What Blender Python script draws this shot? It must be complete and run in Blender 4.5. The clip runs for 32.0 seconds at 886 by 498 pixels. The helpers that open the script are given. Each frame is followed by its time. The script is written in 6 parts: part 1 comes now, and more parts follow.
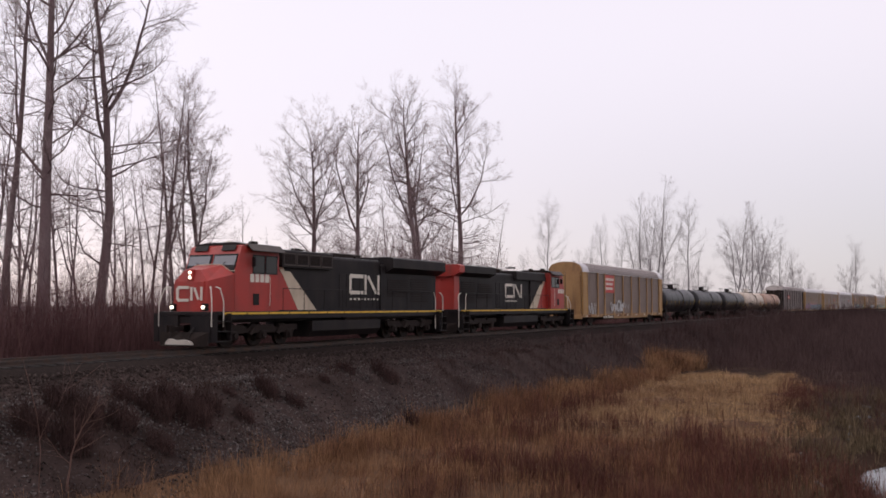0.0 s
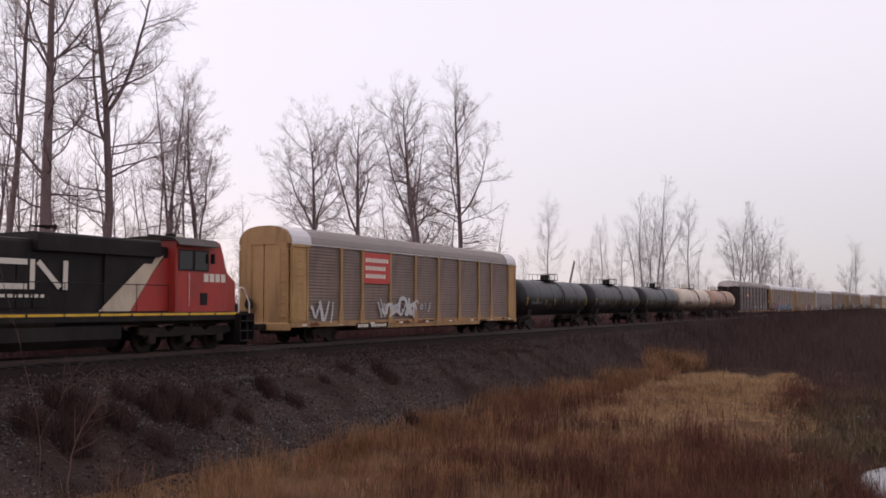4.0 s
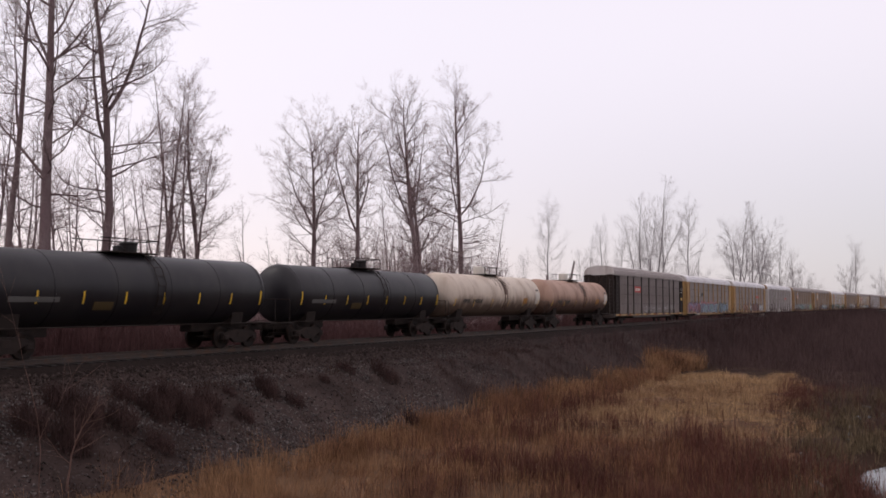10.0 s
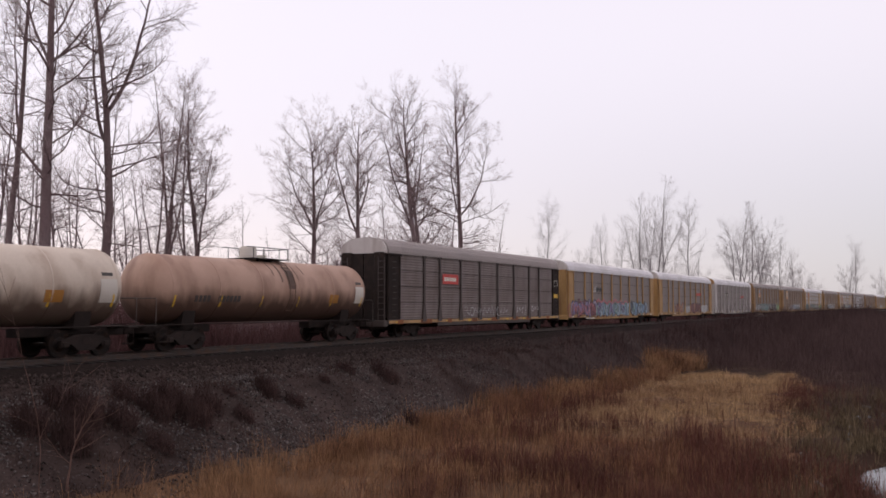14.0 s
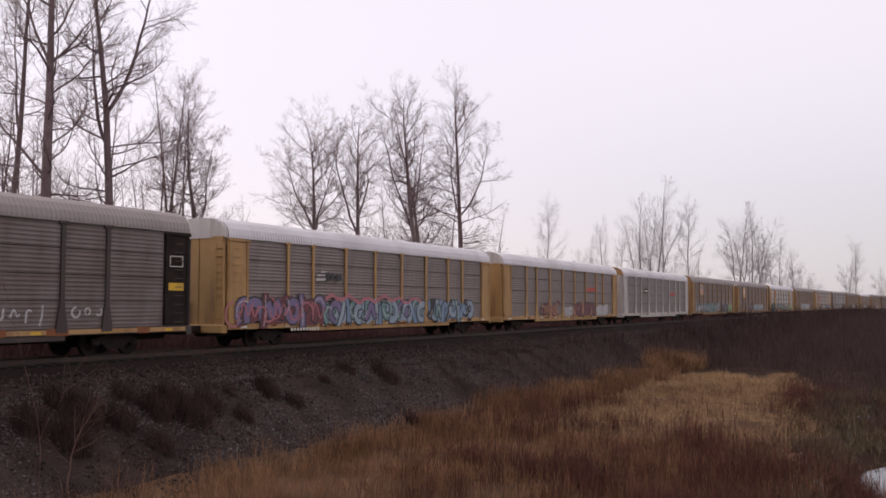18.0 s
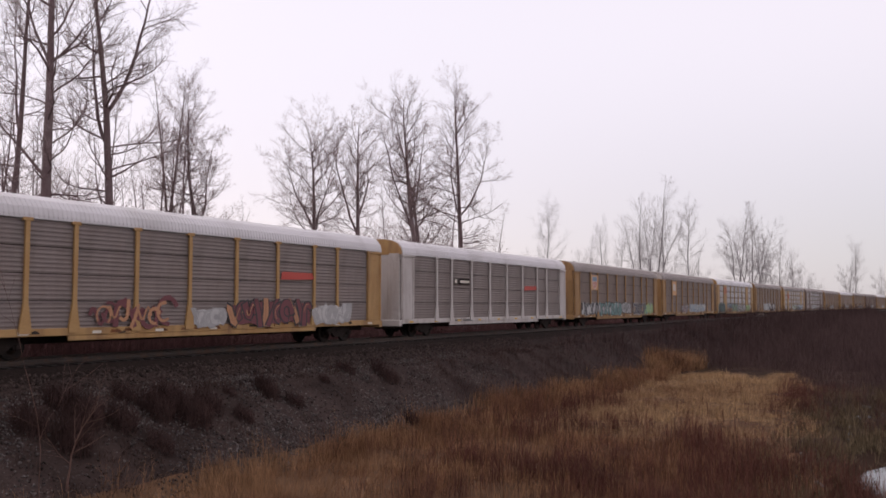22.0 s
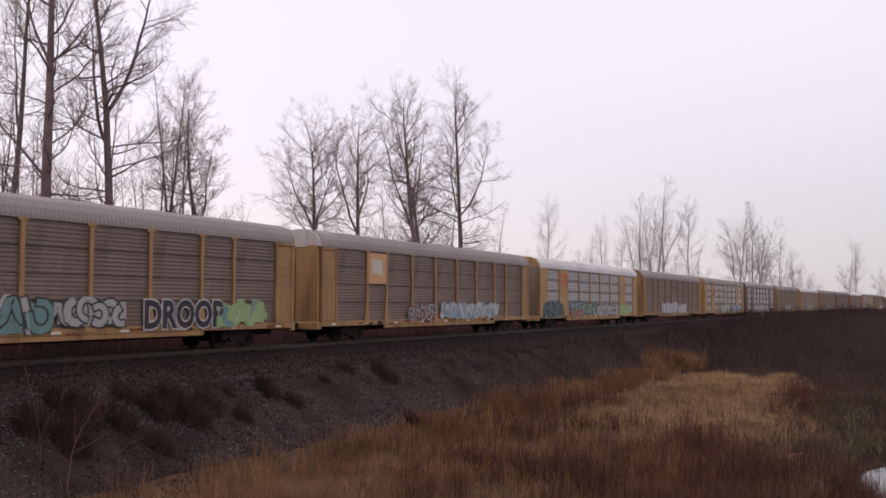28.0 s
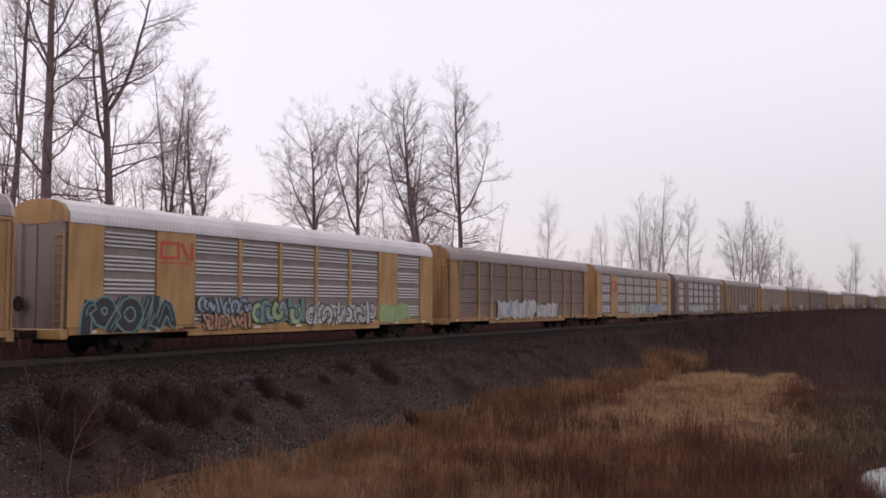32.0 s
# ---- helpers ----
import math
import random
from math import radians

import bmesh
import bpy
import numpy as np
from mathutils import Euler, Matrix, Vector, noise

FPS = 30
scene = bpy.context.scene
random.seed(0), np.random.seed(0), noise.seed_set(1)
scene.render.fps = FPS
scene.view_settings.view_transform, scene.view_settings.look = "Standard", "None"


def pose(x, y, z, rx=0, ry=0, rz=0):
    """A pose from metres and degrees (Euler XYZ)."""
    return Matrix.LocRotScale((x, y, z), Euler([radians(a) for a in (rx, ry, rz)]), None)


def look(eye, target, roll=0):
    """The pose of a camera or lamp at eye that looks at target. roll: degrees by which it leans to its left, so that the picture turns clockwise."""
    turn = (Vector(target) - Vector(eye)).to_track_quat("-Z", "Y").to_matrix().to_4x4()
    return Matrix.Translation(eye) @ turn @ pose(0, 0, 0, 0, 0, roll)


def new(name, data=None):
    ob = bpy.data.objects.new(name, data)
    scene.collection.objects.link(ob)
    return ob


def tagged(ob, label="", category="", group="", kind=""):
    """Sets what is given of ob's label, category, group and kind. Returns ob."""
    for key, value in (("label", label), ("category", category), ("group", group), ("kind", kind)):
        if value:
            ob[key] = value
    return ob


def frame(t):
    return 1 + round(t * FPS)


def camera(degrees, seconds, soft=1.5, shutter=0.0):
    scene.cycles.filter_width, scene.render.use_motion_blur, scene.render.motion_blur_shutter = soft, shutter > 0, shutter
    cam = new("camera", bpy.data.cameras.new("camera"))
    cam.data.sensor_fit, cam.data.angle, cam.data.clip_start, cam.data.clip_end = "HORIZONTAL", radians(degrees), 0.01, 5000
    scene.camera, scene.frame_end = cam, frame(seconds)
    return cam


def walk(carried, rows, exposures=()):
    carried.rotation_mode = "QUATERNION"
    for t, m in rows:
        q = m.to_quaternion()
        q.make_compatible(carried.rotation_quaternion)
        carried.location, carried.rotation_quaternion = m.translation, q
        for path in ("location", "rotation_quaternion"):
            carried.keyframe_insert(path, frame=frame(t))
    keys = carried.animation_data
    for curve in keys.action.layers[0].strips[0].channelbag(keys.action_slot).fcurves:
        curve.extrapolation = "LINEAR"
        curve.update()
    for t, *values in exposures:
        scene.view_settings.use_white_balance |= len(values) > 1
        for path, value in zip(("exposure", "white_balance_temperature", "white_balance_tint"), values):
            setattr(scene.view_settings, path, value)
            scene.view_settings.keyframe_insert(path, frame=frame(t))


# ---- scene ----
# World: rail top is z = 0, the track runs along +x at y = TRACK_Y, the camera stands over the origin.
TRACK_Y = 27.73
VIEW_AZ = 28.0
cam = camera(51.75, 32.0, soft=1.65, shutter=0.15)
PATH = [(0.0, pose(0, 0, 1.84, 93.53, 0, VIEW_AZ - 90)), (32.0, pose(0, 0, 1.84, 93.53, 0, VIEW_AZ - 90))]
walk(cam, PATH, [(0.0, 0.0, 6600, 13), (32.0, 0.0, 6600, 13)])

# ---- light: a bright overcast sky with a weak wide sun behind the cloud ----
world = bpy.data.worlds.new("overcast_sky")
scene.world = world
world.use_nodes = True
wn, wl = world.node_tree.nodes, world.node_tree.links
wn.clear()
w_out = wn.new("ShaderNodeOutputWorld")
w_sky = wn.new("ShaderNodeTexSky")
w_sky.sky_type, w_sky.sun_disc = "NISHITA", False
w_sky.sun_elevation, w_sky.sun_rotation = radians(38), radians(20)
w_bg1 = wn.new("ShaderNodeBackground")
w_bg1.inputs[1].default_value = 0.02
wl.new(w_sky.outputs[0], w_bg1.inputs[0])
w_co = wn.new("ShaderNodeTexCoord")
w_sep = wn.new("ShaderNodeSeparateXYZ")
wl.new(w_co.outputs["Generated"], w_sep.inputs[0])
w_dot = wn.new("ShaderNodeVectorMath")
w_dot.operation = "DOT_PRODUCT"
w_dot.inputs[1].default_value = (-0.469, 0.883, 0.0)
wl.new(w_co.outputs["Generated"], w_dot.inputs[0])
w_ramp = wn.new("ShaderNodeValToRGB")  # low sky: grey mist on one hand, a rosy brightness on the other
w_ramp.color_ramp.elements[0].position, w_ramp.color_ramp.elements[0].color = 0.0, (0.55, 0.54, 0.572, 1)
w_ramp.color_ramp.elements[1].position, w_ramp.color_ramp.elements[1].color = 0.75, (0.87, 0.762, 0.815, 1)
w_turn = wn.new("ShaderNodeMapRange")
w_turn.inputs[1].default_value, w_turn.inputs[2].default_value = -0.6, 0.6
wl.new(w_dot.outputs["Value"], w_turn.inputs[0])
wl.new(w_turn.outputs[0], w_ramp.inputs[0])
w_rise = wn.new("ShaderNodeMapRange")
w_rise.interpolation_type = "SMOOTHSTEP"
w_rise.inputs[1].default_value, w_rise.inputs[2].default_value = -0.02, 0.31
wl.new(w_sep.outputs["Z"], w_rise.inputs[0])
w_high = wn.new("ShaderNodeMixRGB")
w_high.inputs[2].default_value = (0.93, 0.87, 0.94, 1)
wl.new(w_rise.outputs[0], w_high.inputs[0])
wl.new(w_ramp.outputs[0], w_high.inputs[1])
w_noise = wn.new("ShaderNodeTexNoise")
w_noise.inputs["Scale"].default_value, w_noise.inputs["Detail"].default_value = 2.2, 4
wl.new(w_co.outputs["Generated"], w_noise.inputs["Vector"])
w_mix = wn.new("ShaderNodeMixRGB")
w_mix.blend_type, w_mix.inputs[0].default_value = "SOFT_LIGHT", 0.10
wl.new(w_high.outputs[0], w_mix.inputs[1])
wl.new(w_noise.outputs["Fac"], w_mix.inputs[2])
w_bg2 = wn.new("ShaderNodeBackground")
w_bg2.inputs[1].default_value = 0.92
wl.new(w_mix.outputs[0], w_bg2.inputs[0])
w_add = wn.new("ShaderNodeAddShader")
wl.new(w_bg1.outputs[0], w_add.inputs[0])
wl.new(w_bg2.outputs[0], w_add.inputs[1])
wl.new(w_add.outputs[0], w_out.inputs[0])

sun = new("sun", bpy.data.lights.new("sun", "SUN"))
sun.data.energy, sun.data.angle, sun.data.color = 0.6, radians(25), (1.0, 0.95, 0.9)
sun.matrix_world = look((0, 0, 60), (25, -55, 0))


# ---- materials ----
def surf(name, rgb, rough=0.7, metal=0.0, stain=None, streak=None, grain=0.12, gscale=30.0, bump=0.15, bscale=25.0,
         island=0.0, alter=None, shine=0.5, lower_tint=None):
    """A surface with grain, stains and streaks in the thing's own space."""
    m = bpy.data.materials.new(name)
    m.use_nodes = True
    nt = m.node_tree
    n, l = nt.nodes, nt.links
    bsdf = n["Principled BSDF"]
    bsdf.inputs["Roughness"].default_value, bsdf.inputs["Metallic"].default_value = rough, metal
    bsdf.inputs["Specular IOR Level"].default_value = shine
    co = n.new("ShaderNodeTexCoord")
    last = n.new("ShaderNodeRGB")
    last.outputs[0].default_value = (*rgb, 1)
    last = last.outputs[0]

    def tex(scale, stretch=None, detail=4):
        t = n.new("ShaderNodeTexNoise")
        t.inputs["Scale"].default_value, t.inputs["Detail"].default_value = scale, detail
        if stretch:
            mp = n.new("ShaderNodeMapping")
            mp.inputs["Scale"].default_value = stretch
            l.new(co.outputs["Object"], mp.inputs[0])
            l.new(mp.outputs[0], t.inputs["Vector"])
        else:
            l.new(co.outputs["Object"], t.inputs["Vector"])
        return t.outputs["Fac"]

    def mask(fac, lo, hi, amount):
        r = n.new("ShaderNodeMapRange")
        r.inputs[1].default_value, r.inputs[2].default_value = lo, hi
        r.inputs[3].default_value, r.inputs[4].default_value = 0.0, amount
        l.new(fac, r.inputs[0])
        return r.outputs[0]

    def mix(a, fac, b):
        x = n.new("ShaderNodeMixRGB")
        l.new(fac, x.inputs[0])
        l.new(a, x.inputs[1])
        if isinstance(b, tuple):
            x.inputs[2].default_value = (*b, 1)
        else:
            l.new(b, x.inputs[2])
        return x.outputs[0]

    if stain:
        last = mix(last, mask(tex(stain[2]), 0.45, 0.68, stain[1]), stain[0])
    if streak:
        last = mix(last, mask(tex(1.0, (streak[2], streak[2], 0.35)), 0.47, 0.72, streak[1]), streak[0])
    if alter:
        last = mix(last, mask(tex(alter[2], None, 2), 0.4, 0.6, alter[1]), alter[0])
    if lower_tint:
        # second colour: solid up to one height, ragged and thinning out towards another
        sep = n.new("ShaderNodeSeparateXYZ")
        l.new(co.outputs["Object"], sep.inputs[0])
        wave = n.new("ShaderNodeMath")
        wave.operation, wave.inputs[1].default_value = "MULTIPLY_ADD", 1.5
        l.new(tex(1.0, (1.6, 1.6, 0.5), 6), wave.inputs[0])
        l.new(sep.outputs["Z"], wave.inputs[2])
        last = mix(last, mask(wave.outputs[0], lower_tint[2] + 0.75, lower_tint[1] + 0.75, 0.92), lower_tint[0])
    if grain:
        g = tex(gscale, None, 6)
        last = mix(last, mask(g, 0.35, 0.75, grain), tuple(c * 0.35 for c in rgb))
    if island:
        geo = n.new("ShaderNodeNewGeometry")
        hsv = n.new("ShaderNodeHueSaturation")
        l.new(mask(geo.outputs["Random Per Island"], 0, 1, island * 2), hsv.inputs["Value"])
        add = n.new("ShaderNodeMath")
        add.inputs[1].default_value = 1 - island
        l.new(mask(geo.outputs["Random Per Island"], 0, 1, island * 2), add.inputs[0])
        l.new(add.outputs[0], hsv.inputs["Value"])
        l.new(last, hsv.inputs["Color"])
        last = hsv.outputs[0]
    l.new(last, bsdf.inputs["Base Color"])
    if bump:
        b = n.new("ShaderNodeBump")
        b.inputs["Strength"].default_value, b.inputs["Distance"].default_value = bump, 0.02
        l.new(tex(bscale, None, 5), b.inputs["Height"])
        l.new(b.outputs[0], bsdf.inputs["Normal"])
    return m


def glow(name, rgb, power):
    m = bpy.data.materials.new(name)
    m.use_nodes = True
    b = m.node_tree.nodes["Principled BSDF"]
    b.inputs["Base Color"].default_value = (*rgb, 1)
    b.inputs["Emission Color"].default_value, b.inputs["Emission Strength"].default_value = (*rgb, 1), power
    return m


def glass(name, rgb=(0.02, 0.022, 0.025), ior=2.3):
    m = bpy.data.materials.new(name)
    m.use_nodes = True
    b = m.node_tree.nodes["Principled BSDF"]
    b.inputs["Base Color"].default_value = (*rgb, 1)
    b.inputs["Roughness"].default_value, b.inputs["IOR"].default_value = 0.06, ior
    return m


RUST = (0.10, 0.045, 0.022)
GRIME = (0.035, 0.03, 0.027)
BALLAST = surf("ballast_gravel", (0.062, 0.0425, 0.0375), 0.95, 0, ((0.025, 0.0165, 0.0145), 0.85, 0.45), None, 0.8, 9.0, 0.9, 14.0, shine=0.08)
SOIL = surf("damp_soil", (0.036, 0.020, 0.014), 0.95, 0, ((0.07, 0.042, 0.02), 0.7, 0.25), None, 0.5, 6.0, 0.6, 8.0, shine=0.05)
STONE = surf("crushed_stone", (0.053, 0.038, 0.033), 0.9, 0, None, None, 0.3, 20, 0.3, 30, 0.7, shine=0.15)
SCREE = surf("pale_broken_stone", (0.105, 0.090, 0.086), 0.9, 0, ((0.04, 0.032, 0.030), 0.8, 0.45), None, 0.3, 20, 0.3, 30, 0.75, shine=0.12)
PALE_STONE = surf("frosted_pale_stone", (0.15, 0.15, 0.142), 0.9, 0, ((0.05, 0.046, 0.04), 0.8, 4.0), None, 0.5, 9, 0.5, 10, shine=0.2)
RAIL = surf("rail_steel", (0.055, 0.040, 0.034), 0.6, 0.3, (RUST, 0.7, 3.0), None, 0.3)
SLEEPER = surf("creosoted_timber", (0.024, 0.018, 0.015), 0.9, 0, ((0.10, 0.09, 0.08), 0.5, 2.0), None, 0.4)
BARK = surf("cottonwood_bark", (0.21, 0.147, 0.148), 0.95, 0, ((0.27, 0.22, 0.215), 0.5, 1.2), None, 0.5, 18, 0.7, 14, shine=0.1)
TWIG = surf("bare_twig_bark", (0.35, 0.262, 0.258), 0.9, 0, None, None, 0.2, 10, 0, 1, 0.3, shine=0.1)
# twigs and bark of the far trees, paled so the colour carries the haze
HAZE_TWIG = surf("hazed_twig_bark", (0.46, 0.42, 0.42), 0.9, 0, None, None, 0.2, 10, 0, 1, 0.25, shine=0.1)
HAZE_BARK = surf("hazed_bark", (0.38, 0.35, 0.35), 0.95, 0, ((0.32, 0.30, 0.30), 0.5, 1.0), None, 0.3, shine=0.1)
GRASS = surf("dry_grass", (0.205, 0.106, 0.057), 0.85, 0, ((0.10, 0.045, 0.029), 0.7, 0.35), None, 0, 1, 0, 1, 0.7, ((0.31, 0.178, 0.094), 0.8, 0.25), shine=0.1)
PALE_GRASS = surf("bleached_matted_grass", (0.33, 0.205, 0.112), 0.85, 0, ((0.17, 0.092, 0.055), 0.6, 0.25), None, 0, 1, 0, 1, 0.5, ((0.40, 0.265, 0.145), 0.7, 0.12), shine=0.1)
REED = surf("rusty_dry_stalks", (0.105, 0.042, 0.030), 0.85, 0, ((0.06, 0.026, 0.022), 0.6, 0.3), None, 0, 1, 0, 1, 0.55, shine=0.1)
BRAMBLE = surf("dark_red_brown_canes", (0.086, 0.055, 0.052), 0.85, 0, ((0.042, 0.025, 0.023), 0.7, 0.2), None, 0, 1, 0, 1, 0.35, shine=0.05)
SLOPE_WEED = surf("dead_slope_weeds", (0.066, 0.041, 0.034), 0.9, 0, ((0.035, 0.024, 0.02), 0.6, 0.5), None, 0, 1, 0, 1, 0.5, shine=0.05)
TANK_GRIME = surf("dried_brown_spill", (0.150, 0.088, 0.064), 0.7, 0, ((0.03, 0.02, 0.016), 0.7, 1.0), ((0.2, 0.13, 0.09), 0.45, 1.4), 0.2)
RED_BRUSH = surf("dark_red_osier_canes", (0.125, 0.066, 0.064), 0.85, 0, ((0.075, 0.034, 0.034), 0.7, 0.2), None, 0, 1, 0, 1, 0.5, shine=0.05)
GREY_CANE = surf("grey_brown_canes", (0.14, 0.115, 0.11), 0.9, 0, None, None, 0, 1, 0, 1, 0.4, shine=0.1)
WEED = surf("olive_winter_weeds", (0.135, 0.100, 0.060), 0.85, 0, ((0.05, 0.030, 0.018), 0.8, 0.5), None, 0, 1, 0, 1, 0.7, shine=0.1)
SHRUB = surf("dark_dead_shrub_twigs", (0.070, 0.042, 0.038), 0.9, 0, ((0.030, 0.018, 0.016), 0.6, 0.5), None, 0, 1, 0, 1, 0.5, shine=0.05)
SAPLING = surf("reddish_sapling_bark", (0.13, 0.075, 0.060), 0.8, 0, None, None, 0.2, 20, 0, 1, 0.2, shine=0.2)
# ballast round the rails, the shade under the train put into its colour
SHADED_BED = surf("shade_darkened_track_bed", (0.026, 0.0185, 0.016), 0.95, 0, ((0.040, 0.028, 0.024), 0.6, 0.6), None, 0.7, 10.0, 0.9, 14.0, shine=0.06)
THATCH = surf("matted_straw", (0.130, 0.074, 0.044), 0.95, 0, ((0.06, 0.034, 0.022), 0.7, 0.4), None, 0.5, 5.0, 0.9, 9.0, shine=0.05)
WATER = surf("still_ditch_water", (0.02, 0.022, 0.022), 0.04, 0, None, None, 0, 1, 0.03, 2)

BLACK = surf("weathered_black_paint", (0.0150, 0.0125, 0.0133), 0.5, 0, ((0.038, 0.030, 0.028), 0.5, 0.8), ((0.034, 0.026, 0.022), 0.5, 2.0), 0.25, 25, 0.08, shine=0.15)
DARKSTEEL = surf("grimy_dark_steel", (0.026, 0.0188, 0.0165), 0.8, 0.1, ((0.050, 0.033, 0.026), 0.5, 2.0), None, 0.4, 20, 0.25, shine=0.18)
WHEEL = surf("worn_wheel_steel", (0.016, 0.012, 0.0105), 0.6, 0.4, ((0.05, 0.024, 0.014), 0.5, 4.0), None, 0.3, shine=0.2)
TANKBLACK = surf("dull_black_tank_paint", (0.0125, 0.0105, 0.013), 0.42, 0, ((0.036, 0.032, 0.032), 0.5, 0.5), ((0.030, 0.026, 0.024), 0.5, 1.2), 0.2, 20, 0.04, shine=0.3)
CREAM = surf("cream_tank_paint", (0.60, 0.50, 0.405), 0.55, 0, ((0.36, 0.25, 0.18), 0.5, 0.45), ((0.26, 0.16, 0.10), 0.55, 1.1), 0.15, 20, 0.05, lower_tint=((0.085, 0.048, 0.032), 1.8, 2.5))
ROSE = surf("faded_rust_pink_tank_paint", (0.43, 0.270, 0.196), 0.6, 0, ((0.26, 0.14, 0.09), 0.6, 0.5), ((0.17, 0.08, 0.05), 0.65, 1.1), 0.15, 20, 0.05, lower_tint=((0.070, 0.036, 0.024), 1.85, 2.6))
RED = surf("locomotive_red_paint", (0.40, 0.034, 0.024), 0.45, 0, ((0.26, 0.030, 0.022), 0.6, 0.8), ((0.14, 0.034, 0.026), 0.5, 1.5), 0.2, 20, 0.03)
WHITE = surf("dusty_white_paint", (0.60, 0.55, 0.48), 0.5, 0, ((0.45, 0.40, 0.34), 0.6, 1.0), None, 0.12)
CREAMBAND = surf("cream_livery_band", (0.60, 0.50, 0.37), 0.5, 0, ((0.42, 0.33, 0.24), 0.6, 1.0), ((0.25, 0.2, 0.15), 0.4, 1.5), 0.12)
GREYFRAME = surf("dark_grey_rack_paint", (0.060, 0.042, 0.036), 0.65, 0, ((0.05, 0.042, 0.038), 0.6, 0.8), ((0.12, 0.09, 0.07), 0.4, 1.6), 0.15)
LETTER = surf("off_white_lettering", (0.68, 0.62, 0.53), 0.5, 0, ((0.5, 0.46, 0.4), 0.4, 1.5), None, 0.1)
STRIPE = surf("yellow_sill_stripe", (0.70, 0.42, 0.03), 0.5, 0, ((0.35, 0.2, 0.03), 0.5, 2.0), None, 0.1)
YELLOW = surf("weathered_yellow_paint", (0.46, 0.275, 0.108), 0.6, 0, ((0.35, 0.17, 0.05), 0.6, 0.7), ((0.16, 0.072, 0.035), 0.65, 1.6), 0.2, 18, 0.06)
OCHRE = surf("faded_ochre_paint", (0.40, 0.232, 0.098), 0.65, 0, ((0.28, 0.15, 0.06), 0.6, 0.7), ((0.14, 0.07, 0.035), 0.7, 1.6), 0.2, 18, 0.06)
PANEL = surf("galvanised_side_panel", (0.250, 0.182, 0.150), 0.55, 0.3, ((0.150, 0.112, 0.094), 0.75, 0.55), ((0.115, 0.078, 0.062), 0.65, 1.2), 0.25, 22, 0.05)
PANEL_LIGHT = surf("clean_galvanised_panel", (0.272, 0.220, 0.202), 0.5, 0.3, ((0.18, 0.155, 0.148), 0.65, 0.55), ((0.16, 0.12, 0.103), 0.55, 1.2), 0.2, 22, 0.05)
PANEL_WORN = surf("chalky_brown_side_panel", (0.185, 0.142, 0.128), 0.6, 0.2, ((0.30, 0.27, 0.262), 0.5, 0.55), ((0.10, 0.066, 0.055), 0.55, 1.2), 0.2, 22, 0.06)
SEAM = surf("dirty_panel_joint", (0.045, 0.034, 0.030), 0.8, 0, None, None, 0.3, shine=0.1)
ROOF_WHITE = surf("bright_galvanised_roof", (0.66, 0.63, 0.64), 0.5, 0.1, ((0.48, 0.45, 0.44), 0.5, 0.5), None, 0.12)
ROOF_GREY = surf("dull_galvanised_roof", (0.305, 0.260, 0.245), 0.55, 0.2, ((0.25, 0.22, 0.21), 0.5, 0.5), None, 0.15)
CARWHITE = surf("white_rack_paint", (0.56, 0.515, 0.49), 0.55, 0, ((0.46, 0.40, 0.37), 0.5, 0.8), ((0.22, 0.15, 0.11), 0.5, 1.8), 0.12)
BROWN = surf("brown_rack_paint", (0.20, 0.13, 0.10), 0.65, 0, ((0.11, 0.07, 0.055), 0.6, 0.8), None, 0.15)
SIGNRED = surf("red_sign_panel", (0.55, 0.055, 0.045), 0.55, 0, ((0.38, 0.05, 0.04), 0.5, 1.0), None, 0.1)
LOGO_RED = surf("red_logo_paint", (0.50, 0.07, 0.05), 0.55, 0, None, None, 0.1)
SIGNORANGE = surf("orange_sign_panel", (0.60, 0.33, 0.16), 0.6, 0, None, None, 0.1)
GALV = surf("bright_galvanised_steel", (0.40, 0.385, 0.38), 0.4, 0.5, None, None, 0.15)
GLASS = glass("dark_cab_glass", (0.085, 0.085, 0.09))
SIDE_GLASS = glass("dull_side_glass", (0.012, 0.011, 0.012), 1.45)
LAMP = glow("lit_headlight", (1.0, 0.88, 0.70), 3.5)
TAGS = {}
for tag_name, tag_rgb in (("blue", (0.16, 0.28, 0.42)), ("teal", (0.13, 0.29, 0.27)), ("maroon", (0.20, 0.035, 0.045)), ("pink", (0.55, 0.14, 0.17)),
                          ("white", (0.56, 0.54, 0.52)), ("black", (0.035, 0.032, 0.035)), ("green", (0.32, 0.48, 0.16)), ("orange", (0.58, 0.24, 0.08)),
                          ("violet", (0.20, 0.14, 0.30)), ("sky", (0.26, 0.36, 0.44)), ("grey", (0.42, 0.40, 0.39)), ("purple", (0.030, 0.018, 0.036))):
    tag_rgb = tuple(0.72 * c + 0.28 * (0.75 * sum(tag_rgb) / 3 + 0.02) for c in tag_rgb)
    TAGS[tag_name] = surf("spray_paint_" + tag_name, tag_rgb, 0.6, 0, (tuple(c * 0.7 for c in tag_rgb), 0.5, 1.2), None, 0.1)


